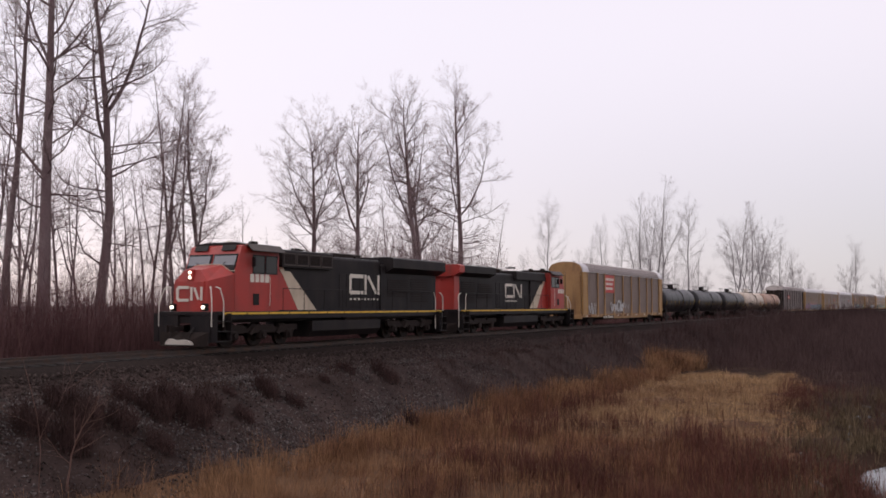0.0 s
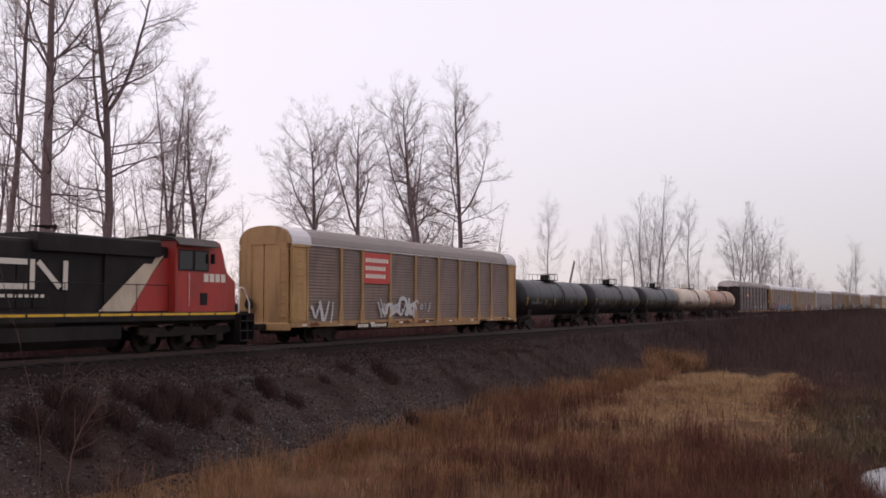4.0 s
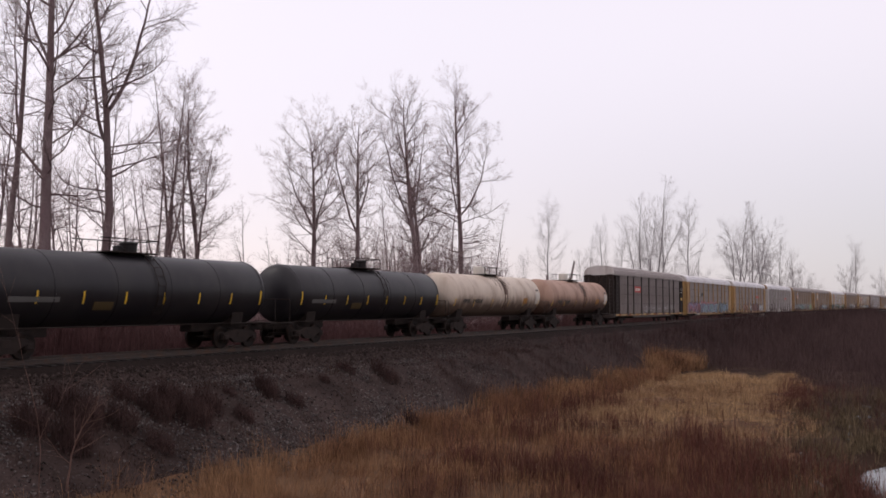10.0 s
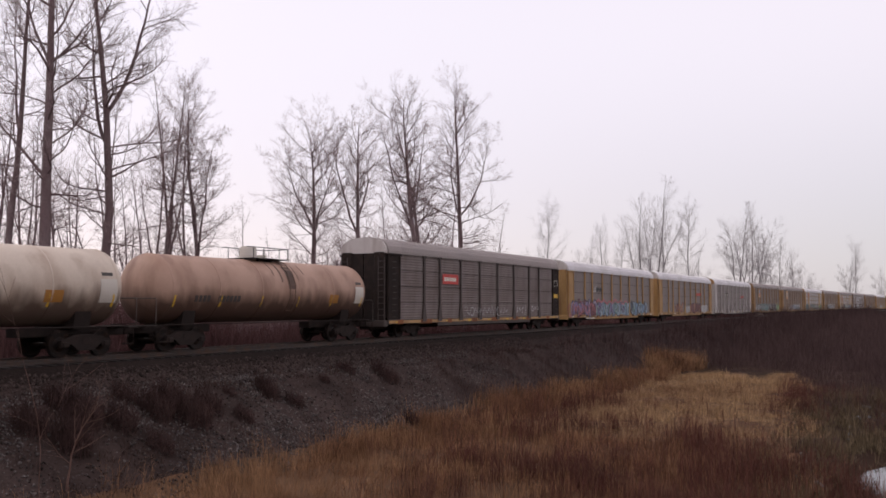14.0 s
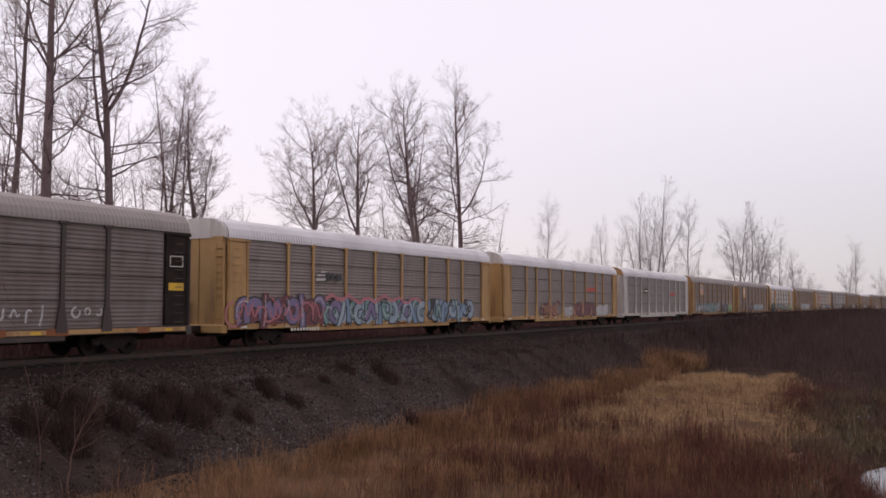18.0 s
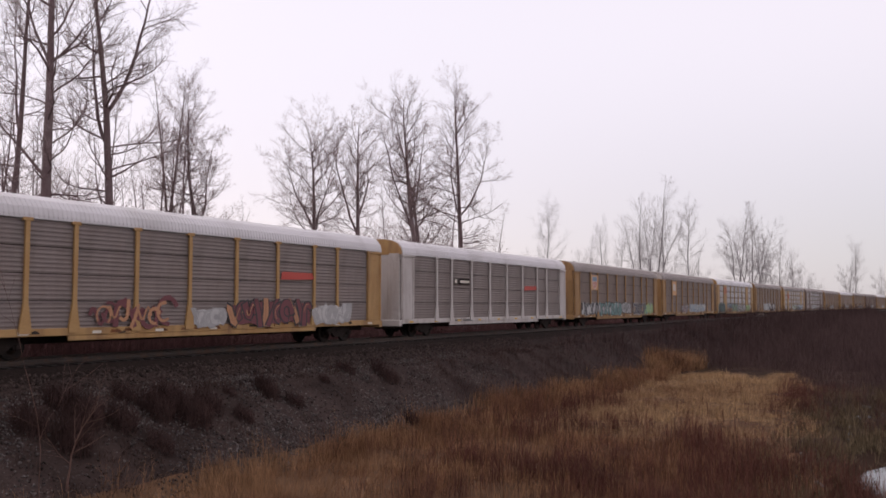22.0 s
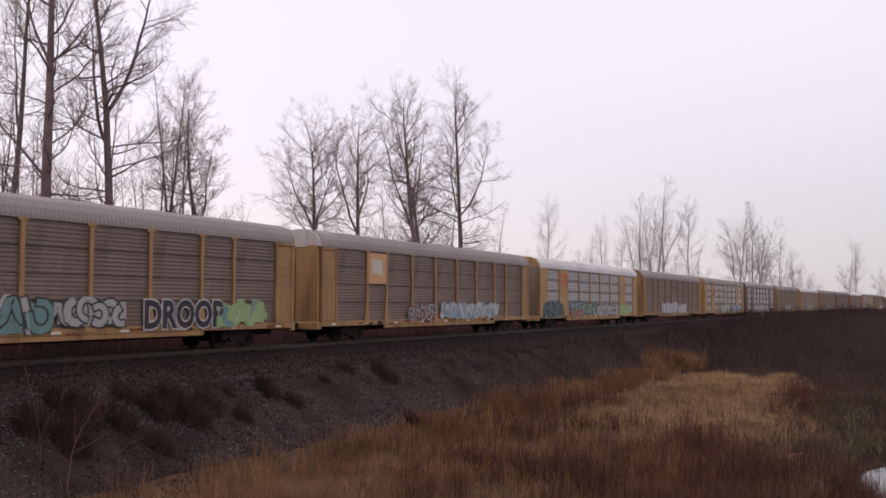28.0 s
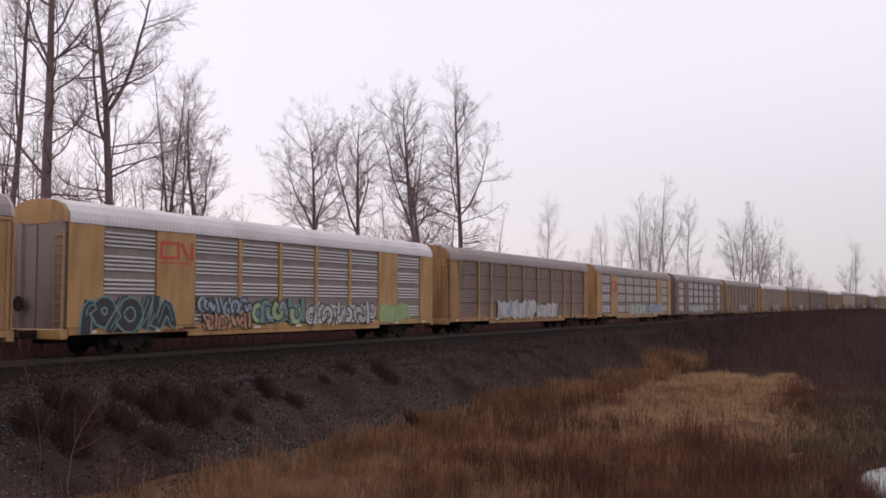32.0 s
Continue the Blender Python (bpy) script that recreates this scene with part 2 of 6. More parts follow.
# ---- mesh building ----
class Shape:
    """Vertices and faces that grow into one mesh."""

    def __init__(self):
        self.v, self.f = [], []

    def add(self, verts, faces):
        k = len(self.v)
        self.v.extend(verts)
        self.f.extend(tuple(i + k for i in f) for f in faces)
        return self

    def box(self, x0, x1, y0, y1, z0, z1, c=0.0):
        """A box with chamfered edges."""
        if c <= 0:
            v = [(x, y, z) for x in (x0, x1) for y in (y0, y1) for z in (z0, z1)]
            return self.add(v, [(0, 1, 3, 2), (4, 6, 7, 5), (0, 4, 5, 1), (2, 3, 7, 6), (0, 2, 6, 4), (1, 5, 7, 3)])
        c = min(c, (x1 - x0) * 0.45, (y1 - y0) * 0.45, (z1 - z0) * 0.45)
        lo, hi = (x0, y0, z0), (x1, y1, z1)
        idx, v = {}, []
        for sx in (0, 1):
            for sy in (0, 1):
                for sz in (0, 1):
                    s3 = (sx, sy, sz)
                    for ax in range(3):
                        p = []
                        for k in range(3):
                            e = hi[k] if s3[k] else lo[k]
                            p.append(e if k == ax else (e - c if s3[k] else e + c))
                        idx[s3, ax] = len(v)
                        v.append(tuple(p))
        f = []
        for ax in range(3):
            a, b = (ax + 1) % 3, (ax + 2) % 3
            for s in (0, 1):
                q = []
                for sa, sb in ((0, 0), (1, 0), (1, 1), (0, 1)):
                    k = [0, 0, 0]
                    k[ax], k[a], k[b] = s, sa, sb
                    q.append(idx[tuple(k), ax])
                f.append(tuple(q if s else q[::-1]))
            for sa in (0, 1):
                for sb in (0, 1):
                    k0, k1 = [0, 0, 0], [0, 0, 0]
                    k0[ax], k1[ax] = 0, 1
                    k0[a] = k1[a] = sa
                    k0[b] = k1[b] = sb
                    q = [idx[tuple(k0), a], idx[tuple(k1), a], idx[tuple(k1), b], idx[tuple(k0), b]]
                    f.append(tuple(q if sa != sb else q[::-1]))
        for s3 in [(a, b, d) for a in (0, 1) for b in (0, 1) for d in (0, 1)]:
            q = [idx[s3, 0], idx[s3, 1], idx[s3, 2]]
            f.append(tuple(q if sum(s3) % 2 else q[::-1]))
        return self.add(v, f)

    def prism(self, outline, axis, a, b):
        """An outline in the plane across axis, drawn out from a to b."""
        n = len(outline)

        def put(p, h):
            return {"x": (h, p[0], p[1]), "y": (p[0], h, p[1]), "z": (p[0], p[1], h)}[axis]
        v = [put(p, a) for p in outline] + [put(p, b) for p in outline]
        f = [(i, (i + 1) % n, n + (i + 1) % n, n + i) for i in range(n)]
        f += [tuple(range(n))[::-1], tuple(range(n, 2 * n))]
        return self.add(v, f)

    def tube(self, p, q, r, r2=None, n=8, caps=True):
        p, q = Vector(p), Vector(q)
        d = (q - p).normalized()
        u = d.orthogonal().normalized()
        w = d.cross(u)
        r2 = r if r2 is None else r2
        v = []
        for c, rr in ((p, r), (q, r2)):
            for i in range(n):
                a = 2 * math.pi * i / n
                v.append(tuple(c + (u * math.cos(a) + w * math.sin(a)) * rr))
        f = [(i, (i + 1) % n, n + (i + 1) % n, n + i) for i in range(n)]
        if caps:
            f += [tuple(range(n))[::-1], tuple(range(n, 2 * n))]
        return self.add(v, f)

    def pipe(self, pts, r, n=6):
        for a, b in zip(pts, pts[1:]):
            self.tube(a, b, r, None, n)
        return self

    def lathe(self, profile, axis, origin, n=24):
        """A profile of (along, radius) turned round an axis."""
        v, f = [], []
        for h, r in profile:
            for i in range(n):
                a = 2 * math.pi * i / n
                c, s = math.cos(a) * r, math.sin(a) * r
                p = {"x": (h, c, s), "y": (s, h, c), "z": (c, s, h)}[axis]
                v.append(tuple(p[k] + origin[k] for k in range(3)))
        for j in range(len(profile) - 1):
            for i in range(n):
                f.append((j * n + i, j * n + (i + 1) % n, (j + 1) * n + (i + 1) % n, (j + 1) * n + i))
        f += [tuple(range(n))[::-1], tuple(range((len(profile) - 1) * n, len(profile) * n))]
        return self.add(v, f)

    def move(self, dx=0.0, dy=0.0, dz=0.0):
        self.v = [(x + dx, y + dy, z + dz) for x, y, z in self.v]
        return self

    def mesh(self, name, material, smooth=False):
        me = bpy.data.meshes.new(name)
        me.from_pydata(self.v, [], self.f)
        me.materials.append(material)
        if smooth:
            me.polygons.foreach_set("use_smooth", [True] * len(me.polygons))
            me.set_sharp_from_angle(angle=radians(40))
        me.update()
        return me


KEPT = {}


def part(name, shape, material, parent, label="", at=None, key=None, smooth=False):
    """One mesh object under a thing or a part. key: alike parts share one mesh."""
    if key is not None and (key, material.name) in KEPT:
        me = KEPT[key, material.name]
    else:
        if callable(shape):
            shape = shape()
        me = shape.mesh(name, material, smooth)
        if key is not None:
            KEPT[key, material.name] = me
    ob = new(name, me)
    ob.parent = parent
    if at is not None:
        ob.matrix_basis = at
    if label:
        ob["label"] = label
    return ob


def raw_mesh(name, verts, tris, material, smooth=False):
    """A large mesh from arrays of vertices and triangles."""
    me = bpy.data.meshes.new(name)
    verts, tris = np.asarray(verts, dtype=np.float32), np.asarray(tris, dtype=np.int32)
    me.vertices.add(len(verts))
    me.vertices.foreach_set("co", verts.ravel())
    me.loops.add(tris.size)
    me.loops.foreach_set("vertex_index", tris.ravel())
    me.polygons.add(len(tris))
    me.polygons.foreach_set("loop_start", np.arange(0, tris.size, 3, dtype=np.int32))
    me.polygons.foreach_set("loop_total", np.full(len(tris), 3, dtype=np.int32))
    if smooth:
        me.polygons.foreach_set("use_smooth", np.ones(len(tris), dtype=bool))
    me.materials.append(material)
    me.update(calc_edges=True)
    me.validate()
    return me


# ---- the line of the track and the train's way along it ----
def bend(x):
    """How far the track has swung towards the near side at x."""
    e = np.maximum(0.0, np.asarray(x, dtype=float) - 78.9)
    return 1.273e-4 * np.minimum(e, 420) ** 2 + 0.1069 * np.maximum(0, e - 420)


def track_y(x):
    return TRACK_Y - bend(x)


SPEEDS = ((0, 10.24), (4, 10.03), (8, 9.98), (12, 10.35), (16, 10.30), (20, 10.60), (24, 10.71), (28, 10.87), (32, 10.77))


def travelled(t):
    """Metres that the train has gone at t seconds."""
    total = 0.0
    for (a, va), (b, vb) in zip(SPEEDS, SPEEDS[1:]):
        if t <= a:
            break
        e = min(t, b)
        ve = va + (vb - va) * (e - a) / (b - a)
        total += (va + ve) / 2 * (e - a)
    return total


def on_track(x, z=0.0):
    """The pose of a vehicle whose middle stands at x on the track."""
    y = float(track_y(x))
    slope = (float(track_y(x + 8)) - float(track_y(x - 8))) / 16
    return pose(x, y, z, 0, 0, math.degrees(math.atan(slope)))

# ---- ground, one sheet laid along the track ----
def height(x, d):
    """Ground height at x, d metres to the near side of the track's middle."""
    ad = abs(d)
    if ad < 1.55:
        z = -0.24
    elif ad < 3.1:
        z = -0.24 - (ad - 1.55) / 1.55 * 0.75
    elif d > 0:
        if d < 4.2:
            z = -0.99 - (d - 3.1) * 0.08
        elif d < 8.6:
            z = -1.08 - (d - 4.2) / 4.4 * 2.55
        else:
            z = -3.63
    else:
        z = -0.99 - min(ad - 3.1, 12) * 0.05
    w = min(1.0, max(0.0, (ad - 3.3) / 2.0))
    z += w * (0.22 * noise.noise((x * 0.22, d * 0.22, 3.1)) + 0.10 * noise.noise((x * 0.8, d * 0.8, 7.7)))
    y = float(track_y(x)) - d
    r = math.hypot(x, y)
    bank = min(1.0, max(0.0, (15.0 - r) / 9.0))
    bank = bank * bank * (3 - 2 * bank)
    pond = max(0.0, 1 - math.hypot((x - 33.35) / 10.5, (y + 3.25) / 6.3))
    z -= 1.1 * min(1.0, pond * 2.2)
    return z * (1 - bank) + 0.15 * bank


def off(x, y):
    return float(track_y(x)) - y


def in_view(x, y, spare=1.5):
    """Whether the ground there lies in front of the bank where one can see it."""
    f = x * math.cos(radians(VIEW_AZ)) + y * math.sin(radians(VIEW_AZ))
    r = x * math.sin(radians(VIEW_AZ)) - y * math.cos(radians(VIEW_AZ))
    return f > 14 and abs(r) < f * 0.52 + spare


def meadow(x, y):
    """Density of the pale dry grass."""
    d = off(x, y)
    if d < 7.6 or not in_view(x, y):
        return 0.0
    far = 75 + 8 * noise.noise((y * 0.55, 0.0, 1.0))
    if x > far or math.hypot((x - 33.35) / 9.6, (y + 3.25) / 5.8) < 1:
        return 0.0
    lim = 1.2 + 0.115 * x + 1.6 * noise.noise((x * 0.12, 5.0, 0.0))
    fade = min(1.0, max(0.0, (y - lim + 2) / 3.0))
    edge = min(1.0, (d - 7.6) / 1.2)
    fade *= min(1.0, (far - x) / 5.0)
    return fade * edge * (0.55 + 0.7 * noise.noise((x * 0.33, y * 0.33, 4.0)))


def spread(near, far, step, grow):
    out, e = [near], step
    while out[-1] < far:
        out.append(out[-1] + e)
        e *= grow
    return out


gx = [-v for v in spread(10, 3500, 4, 1.35)][::-1] + [-10 + 0.9 * i for i in range(123)] + spread(100.6, 4200, 1.6, 1.07)
gd = [-v for v in spread(14, 3800, 2.5, 1.3)][::-1] + [-14 + 0.6 * i for i in range(18)] + [-3.1, -2.3, -1.55, 0, 1.55, 2.3, 3.1] + [3.6 + 0.42 * i for i in range(62)] + spread(29.6, 3500, 1.5, 1.25)
ground_shape = Shape()
for gxi in gx:
    for gdi in gd:
        ground_shape.v.append((gxi, float(track_y(gxi)) - gdi, height(gxi, gdi)))
gn = len(gd)
for gi in range(len(gx) - 1):
    for gj in range(gn - 1):
        ground_shape.f.append((gi * gn + gj, gi * gn + gj + 1, (gi + 1) * gn + gj + 1, (gi + 1) * gn + gj))
ground_mesh = ground_shape.mesh("ground", BALLAST, True)
ground_mesh.materials.append(SOIL)
ground_mesh.materials.append(THATCH)
ground_mesh.materials.append(SHADED_BED)
ground_slots = []
for gi in range(len(gx) - 1):
    for gj in range(gn - 1):
        d_mid = (gd[gj] + gd[gj + 1]) / 2
        edge = 8.3 + 0.9 * noise.noise((gx[gi] * 0.3, d_mid * 0.3, 0.5))
        x_mid = (gx[gi] + gx[gi + 1]) / 2
        straw = d_mid > 7.8 and meadow(x_mid, float(track_y(x_mid)) - d_mid) > 0.04
        # slot 3 is the strip along the rails with the train's shade painted in
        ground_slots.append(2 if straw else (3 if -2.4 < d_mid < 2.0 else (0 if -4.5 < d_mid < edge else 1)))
ground_mesh.polygons.foreach_set("material_index", ground_slots)
tagged(new("ground", ground_mesh), "dark gravel embankment falling to a damp grassy ditch", "ground", kind="structure")

# pond in the dip beside the bank
pond_shape = Shape()
pond_ring = []
for pi in range(40):
    pa = 2 * math.pi * pi / 40
    pr = 1.0 + 0.16 * noise.noise((math.cos(pa) * 1.7, math.sin(pa) * 1.7, 2.0))
    pond_ring.append((33.35 + 8.9 * pr * math.cos(pa), -3.25 + 5.2 * pr * math.sin(pa)))
pond_shape.prism(pond_ring, "z", -4.2, -3.86)
tagged(new("water", pond_shape.mesh("water", WATER)), "still pale ditch water reflecting the overcast sky", "water", kind="structure")

# track: two rails on timber sleepers
track = tagged(new("railway_track"), "single railway track with worn rails on dark timber sleepers", "railway track", kind="structure")


def rail_shape(side):
    xs = [-300 + 6 * i for i in range(150)] + [600 + 40 * i for i in range(10)]
    sec = [(-0.07, -0.18), (0.07, -0.18), (0.07, -0.165), (0.012, -0.14), (0.012, -0.045), (0.036, -0.035), (0.036, -0.006), (0.028, 0.0),
           (-0.028, 0.0), (-0.036, -0.006), (-0.036, -0.035), (-0.012, -0.045), (-0.012, -0.14), (-0.07, -0.165)]
    s = Shape()
    n = len(sec)
    for x in xs:
        for a, z in sec:
            s.v.append((x, float(track_y(x)) + side * 0.7525 + a, z))
    for i in range(len(xs) - 1):
        for j in range(n):
            s.f.append((i * n + j, i * n + (j + 1) % n, (i + 1) * n + (j + 1) % n, (i + 1) * n + j))
    return s


part("rail", rail_shape(-1), RAIL, track)
part("rail", rail_shape(1), RAIL, track)
for si in range(300):
    sx = 8.0 + si * 0.56
    sh = random.uniform(-0.02, 0.02)
    part("sleeper", lambda: Shape().box(-0.115, 0.115, -1.3, 1.3, -0.40, -0.19, 0.012), SLEEPER, track,
         at=pose(sx, float(track_y(sx)), sh * 0.3, 0, 0, random.uniform(-1, 1)), key="sleeper")


# ---- loose stone, grass and canes, each one mesh of many small pieces ----
def ground_z(xs, ys):
    return np.array([height(float(x), float(track_y(x)) - float(y)) for x, y in zip(xs, ys)])


def blades(px, py, h, width, lean, rng, sides=2, kink=0.55, base=None, tops=None):
    """Thin bent stems as narrow double-sided strips (2) or three-sided canes (3). tops takes their knees and tips."""
    n = len(px)
    if base is None:
        base = np.stack([px, py, ground_z(px, py) - 0.06], 1)
    az = rng.uniform(0, 2 * np.pi, n)
    ln = np.abs(rng.normal(0, 1, n)) * lean
    d = np.stack([np.cos(az) * np.sin(ln), np.sin(az) * np.sin(ln), np.cos(ln)], 1)
    ln2 = ln * 1.9 + rng.normal(0, 0.4, n) * lean
    d2 = np.stack([np.cos(az) * np.sin(ln2), np.sin(az) * np.sin(ln2), np.cos(ln2)], 1)
    mid = base + d * (h * kink)[:, None]
    tip = mid + d2 * (h * (1 - kink))[:, None]
    if tops is not None:
        tops += [mid, tip]
    tw = rng.uniform(0, 2 * np.pi, n)
    if sides == 2:
        u = np.stack([np.cos(tw), np.sin(tw), np.zeros(n)], 1) * width[:, None]
        v = np.stack([base - u, base + u, mid - u * 0.8, mid + u * 0.8, tip], 1).reshape(-1, 3)
        t = np.array([(0, 1, 3), (0, 3, 2), (2, 3, 4)])
        k = 5
    else:
        rings = []
        for c, r in ((base, 1.0), (mid, 0.7)):
            for j in range(3):
                a = tw + j * 2.0944
                rings.append(c + np.stack([np.cos(a), np.sin(a), np.zeros(n)], 1) * (width * r)[:, None])
        v = np.stack(rings + [tip], 1).reshape(-1, 3)
        t = np.array([(0, 1, 4), (0, 4, 3), (1, 2, 5), (1, 5, 4), (2, 0, 3), (2, 3, 5), (3, 4, 6), (4, 5, 6), (5, 3, 6)])
        k = 7
    tris = (t[None] + (np.arange(n) * k)[:, None, None]).reshape(-1, 3)
    return v, tris


def scatter(rng, n, inside, x0, x1, y0, y1):
    """n places in a rectangle where inside(x, y), 0 to 1, says how dense."""
    xs, ys = [], []
    while len(xs) < n:
        x, y = rng.uniform(x0, x1), rng.uniform(y0, y1)
        if rng.random() < inside(x, y):
            xs.append(x)
            ys.append(y)
    return np.array(xs), np.array(ys)


def clumped(rng, xs, ys, k, r):
    return np.repeat(xs, k) + rng.normal(0, r, len(xs) * k), np.repeat(ys, k) + rng.normal(0, r, len(ys) * k)


rng = np.random.default_rng(11)
cx, cy = scatter(rng, 5600, meadow, 14, 80, -2, 24)
k = 34
px, py = clumped(rng, cx, cy, k, 0.2)
# matted and low in the middle, tall and shaggy along the foot of the slope and towards the near end
tuft = np.array([0.5 + 0.55 * noise.noise((x * 0.45, y * 0.45, 30.0)) + 0.3 * noise.noise((x * 1.3, y * 1.3, 31.0)) for x, y in zip(cx, cy)])
rim = np.array([0.95 if off(x, y) < 10.5 else (0.55 if x > 36 else 0.72) for x, y in zip(cx, cy)])
pale = np.repeat(rim == 0.55, k)
hh = np.repeat(rim * np.clip(tuft + 0.35 * rim, 0.28, 1.25) * rng.uniform(0.45, 1.45, len(cx)), k) * rng.uniform(0.5, 1.15, len(px))
bv, bt = blades(px[pale], py[pale], hh[pale], np.clip(px[pale] / 5000, 0.0035, 0.014) * rng.uniform(0.6, 1.2, pale.sum()), 0.9, rng)
tagged(new("matted_grass", raw_mesh("matted_grass", bv, bt, PALE_GRASS)), "bleached straw-coloured grass lying matted in the ditch bottom", "grass", kind="stuff")
px, py, hh = px[~pale], py[~pale], hh[~pale]
bv, bt = blades(px, py, hh, np.clip(px / 5000, 0.0035, 0.014) * rng.uniform(0.6, 1.2, len(px)), 0.58, rng)
# taller stands of the same grass at the far corner of the meadow and along the slope's foot
tall = [(75.5, 19.4, 2.2, 0.5, 110, 1.0, 1.9), (79.0, 18.6, 1.6, 0.6, 90, 1.2, 2.1), (42.2, 18.9, 0.9, 0.5, 60, 0.9, 1.7), (45.5, 18.6, 1.4, 0.5, 60, 0.8, 1.6), (35.4, 19.3, 0.8, 0.4, 45, 0.7, 1.1), (50.5, 19.0, 2.0, 0.5, 70, 0.7, 1.3), (58.0, 18.9, 3.0, 0.5, 90, 0.6, 1.2),
        (29.5, 18.8, 1.4, 0.4, 60, 0.6, 1.0), (22.0, 19.2, 0.8, 0.3, 40, 0.6, 1.0), (66.0, 18.8, 3.0, 0.5, 80, 0.6, 1.2)]
for sx, sy, ex, ey, n, h0, h1 in tall:
    tx, ty = rng.normal(sx, ex, n), rng.normal(sy, ey, n)
    qx, qy = clumped(rng, tx, ty, 20, 0.22)
    tv, tt = blades(qx, qy, np.repeat(rng.uniform(h0, h1, n), 20) * rng.uniform(0.55, 1.1, len(qx)), np.clip(qx / 6000, 0.004, 0.014) * rng.uniform(0.8, 1.2, len(qx)), 0.28, rng)
    bt = np.concatenate([bt, tt + len(bv)])
    bv = np.concatenate([bv, tv])
tagged(new("dry_grass", raw_mesh("dry_grass", bv, bt, GRASS)), "tall dry golden-brown winter grass beside the embankment", "grass", kind="stuff")


STANDS = ((41.0, 17.5, 4.0, 1.6, 0.9), (48.0, 17.0, 4.0, 1.6, 0.5), (33.0, 15.0, 4.0, 1.5, 0.7), (38.5, 12.5, 0.8, 1.2, 0.8), (34.5, 7.4, 2.0, 1.2, 0.9), (37.5, 6.3, 1.2, 0.9, 1.0),
          (58.0, 6.6, 3.5, 1.2, 0.9), (50.0, 6.4, 2.5, 1.0, 0.8))


def stalks(x, y):
    """Density of the upright rust-red stalks: loose stands among the grass and a belt along its near edge."""
    d = off(x, y)
    if d < 8.6 or not in_view(x, y) or math.hypot((x - 33.35) / 9.6, (y + 3.25) / 5.8) < 1:
        return 0.0
    f, r = x * 0.883 + y * 0.469, x * 0.469 - y * 0.883
    v = sum(w * math.exp(-((x - sx) / ex) ** 2 - ((y - sy) / ey) ** 2) for sx, sy, ex, ey, w in STANDS)
    belt = min(1.0, max(0.0, (34 - f) / 5.0)) * min(1.0, max(0.0, (r + 1.5) / 3.0))
    return min(1.0, v * (0.3 + 2.0 * noise.noise((x * 0.55, y * 0.55, 9.0))) + belt * max(0.04, 0.2 + 1.7 * noise.noise((x * 0.45, y * 0.45, 14.0))) + (0.012 if x < 60 else 0.0))


cx, cy = scatter(rng, 1500, stalks, 14, 76, -2, 22)
k = 11
px, py = clumped(rng, cx, cy, k, 0.2)
hh = np.repeat(rng.uniform(0.7, 1.55, len(cx)), k) * rng.uniform(0.5, 1.1, len(px))
tops = []
bv, bt = blades(px, py, hh, rng.uniform(0.004, 0.008, len(px)), 0.16, rng, 3, tops=tops)
# each stalk carries two thin side shoots
for turn in range(2):
    tv, tt = blades(px, py, hh * rng.uniform(0.25, 0.45, len(px)), rng.uniform(0.003, 0.006, len(px)), 0.45, rng, base=tops[0] + (tops[1] - tops[0]) * rng.uniform(-0.4, 0.5, (len(px), 1)))
    bt = np.concatenate([bt, tt + len(bv)])
    bv = np.concatenate([bv, tv])
tagged(new("rust_stalks", raw_mesh("rust_stalks", bv, bt, REED)), "thin upright rust-red dead stalks standing in the grass", "reeds", kind="stuff")


def thicket(x, y):
    """Density of the dark canes on the slope and round the meadow."""
    d = off(x, y)
    if not in_view(x, y, 4):
        return 0.0
    v = 0.0
    if 3.6 < d < 9.2 - 0.8 * (x < 44):
        v = min(1.0, max(0.0, (x - 33.0 - 0.6 * d + 3 * noise.noise((x * 0.3, d * 0.6, 2.0))) / 3.0))
    elif d >= 9.2 and x > 79 + 4 * noise.noise((y * 0.2, 0.0, 1.0)) - 0.9 * max(0.0, 12.0 - y):
        v = 0.9
    elif d >= 9.2 and y < 0.6 + 0.115 * x + 1.6 * noise.noise((x * 0.12, 5.0, 0.0)) and x > 44:
        v = 0.9
    return v


cx, cy = scatter(rng, 11000, thicket, 20, 330, -60, 25)
k = 16
px, py = clumped(rng, cx, cy, k, 0.4)
size = np.clip(0.55 + (cx - 36) / 40, 0.5, 3.0) * rng.uniform(0.8, 1.7, len(cx)) * np.array([0.75 + 0.6 * noise.noise((x * 0.25, y * 0.4, 21.0)) for x, y in zip(cx, cy)])
hh = np.repeat(np.maximum(size, 0.3), k) * rng.uniform(0.4, 1.15, len(px))
wd = np.repeat(np.clip(cx / 60, 0.8, 4.0), k) * rng.uniform(0.005, 0.010, len(px))
bv, bt = blades(px, py, hh, wd, 0.62, rng, 2, 0.5)
tagged(new("bramble_thicket", raw_mesh("bramble_thicket", bv, bt, BRAMBLE)), "dense dark red-brown bramble and willow canes on the slope", "bushes", kind="stuff")


def slope_patch(x, y):
    d = off(x, y)
    if not in_view(x, y) or not 3.6 < d < 8.6:
        return 0.0
    return (1.0 if noise.noise((x * 0.6, d * 0.8, 18.0)) > 0.15 else 0.06) * (0.4 if 25 < x < 42 and d > 4.5 else 1.0)


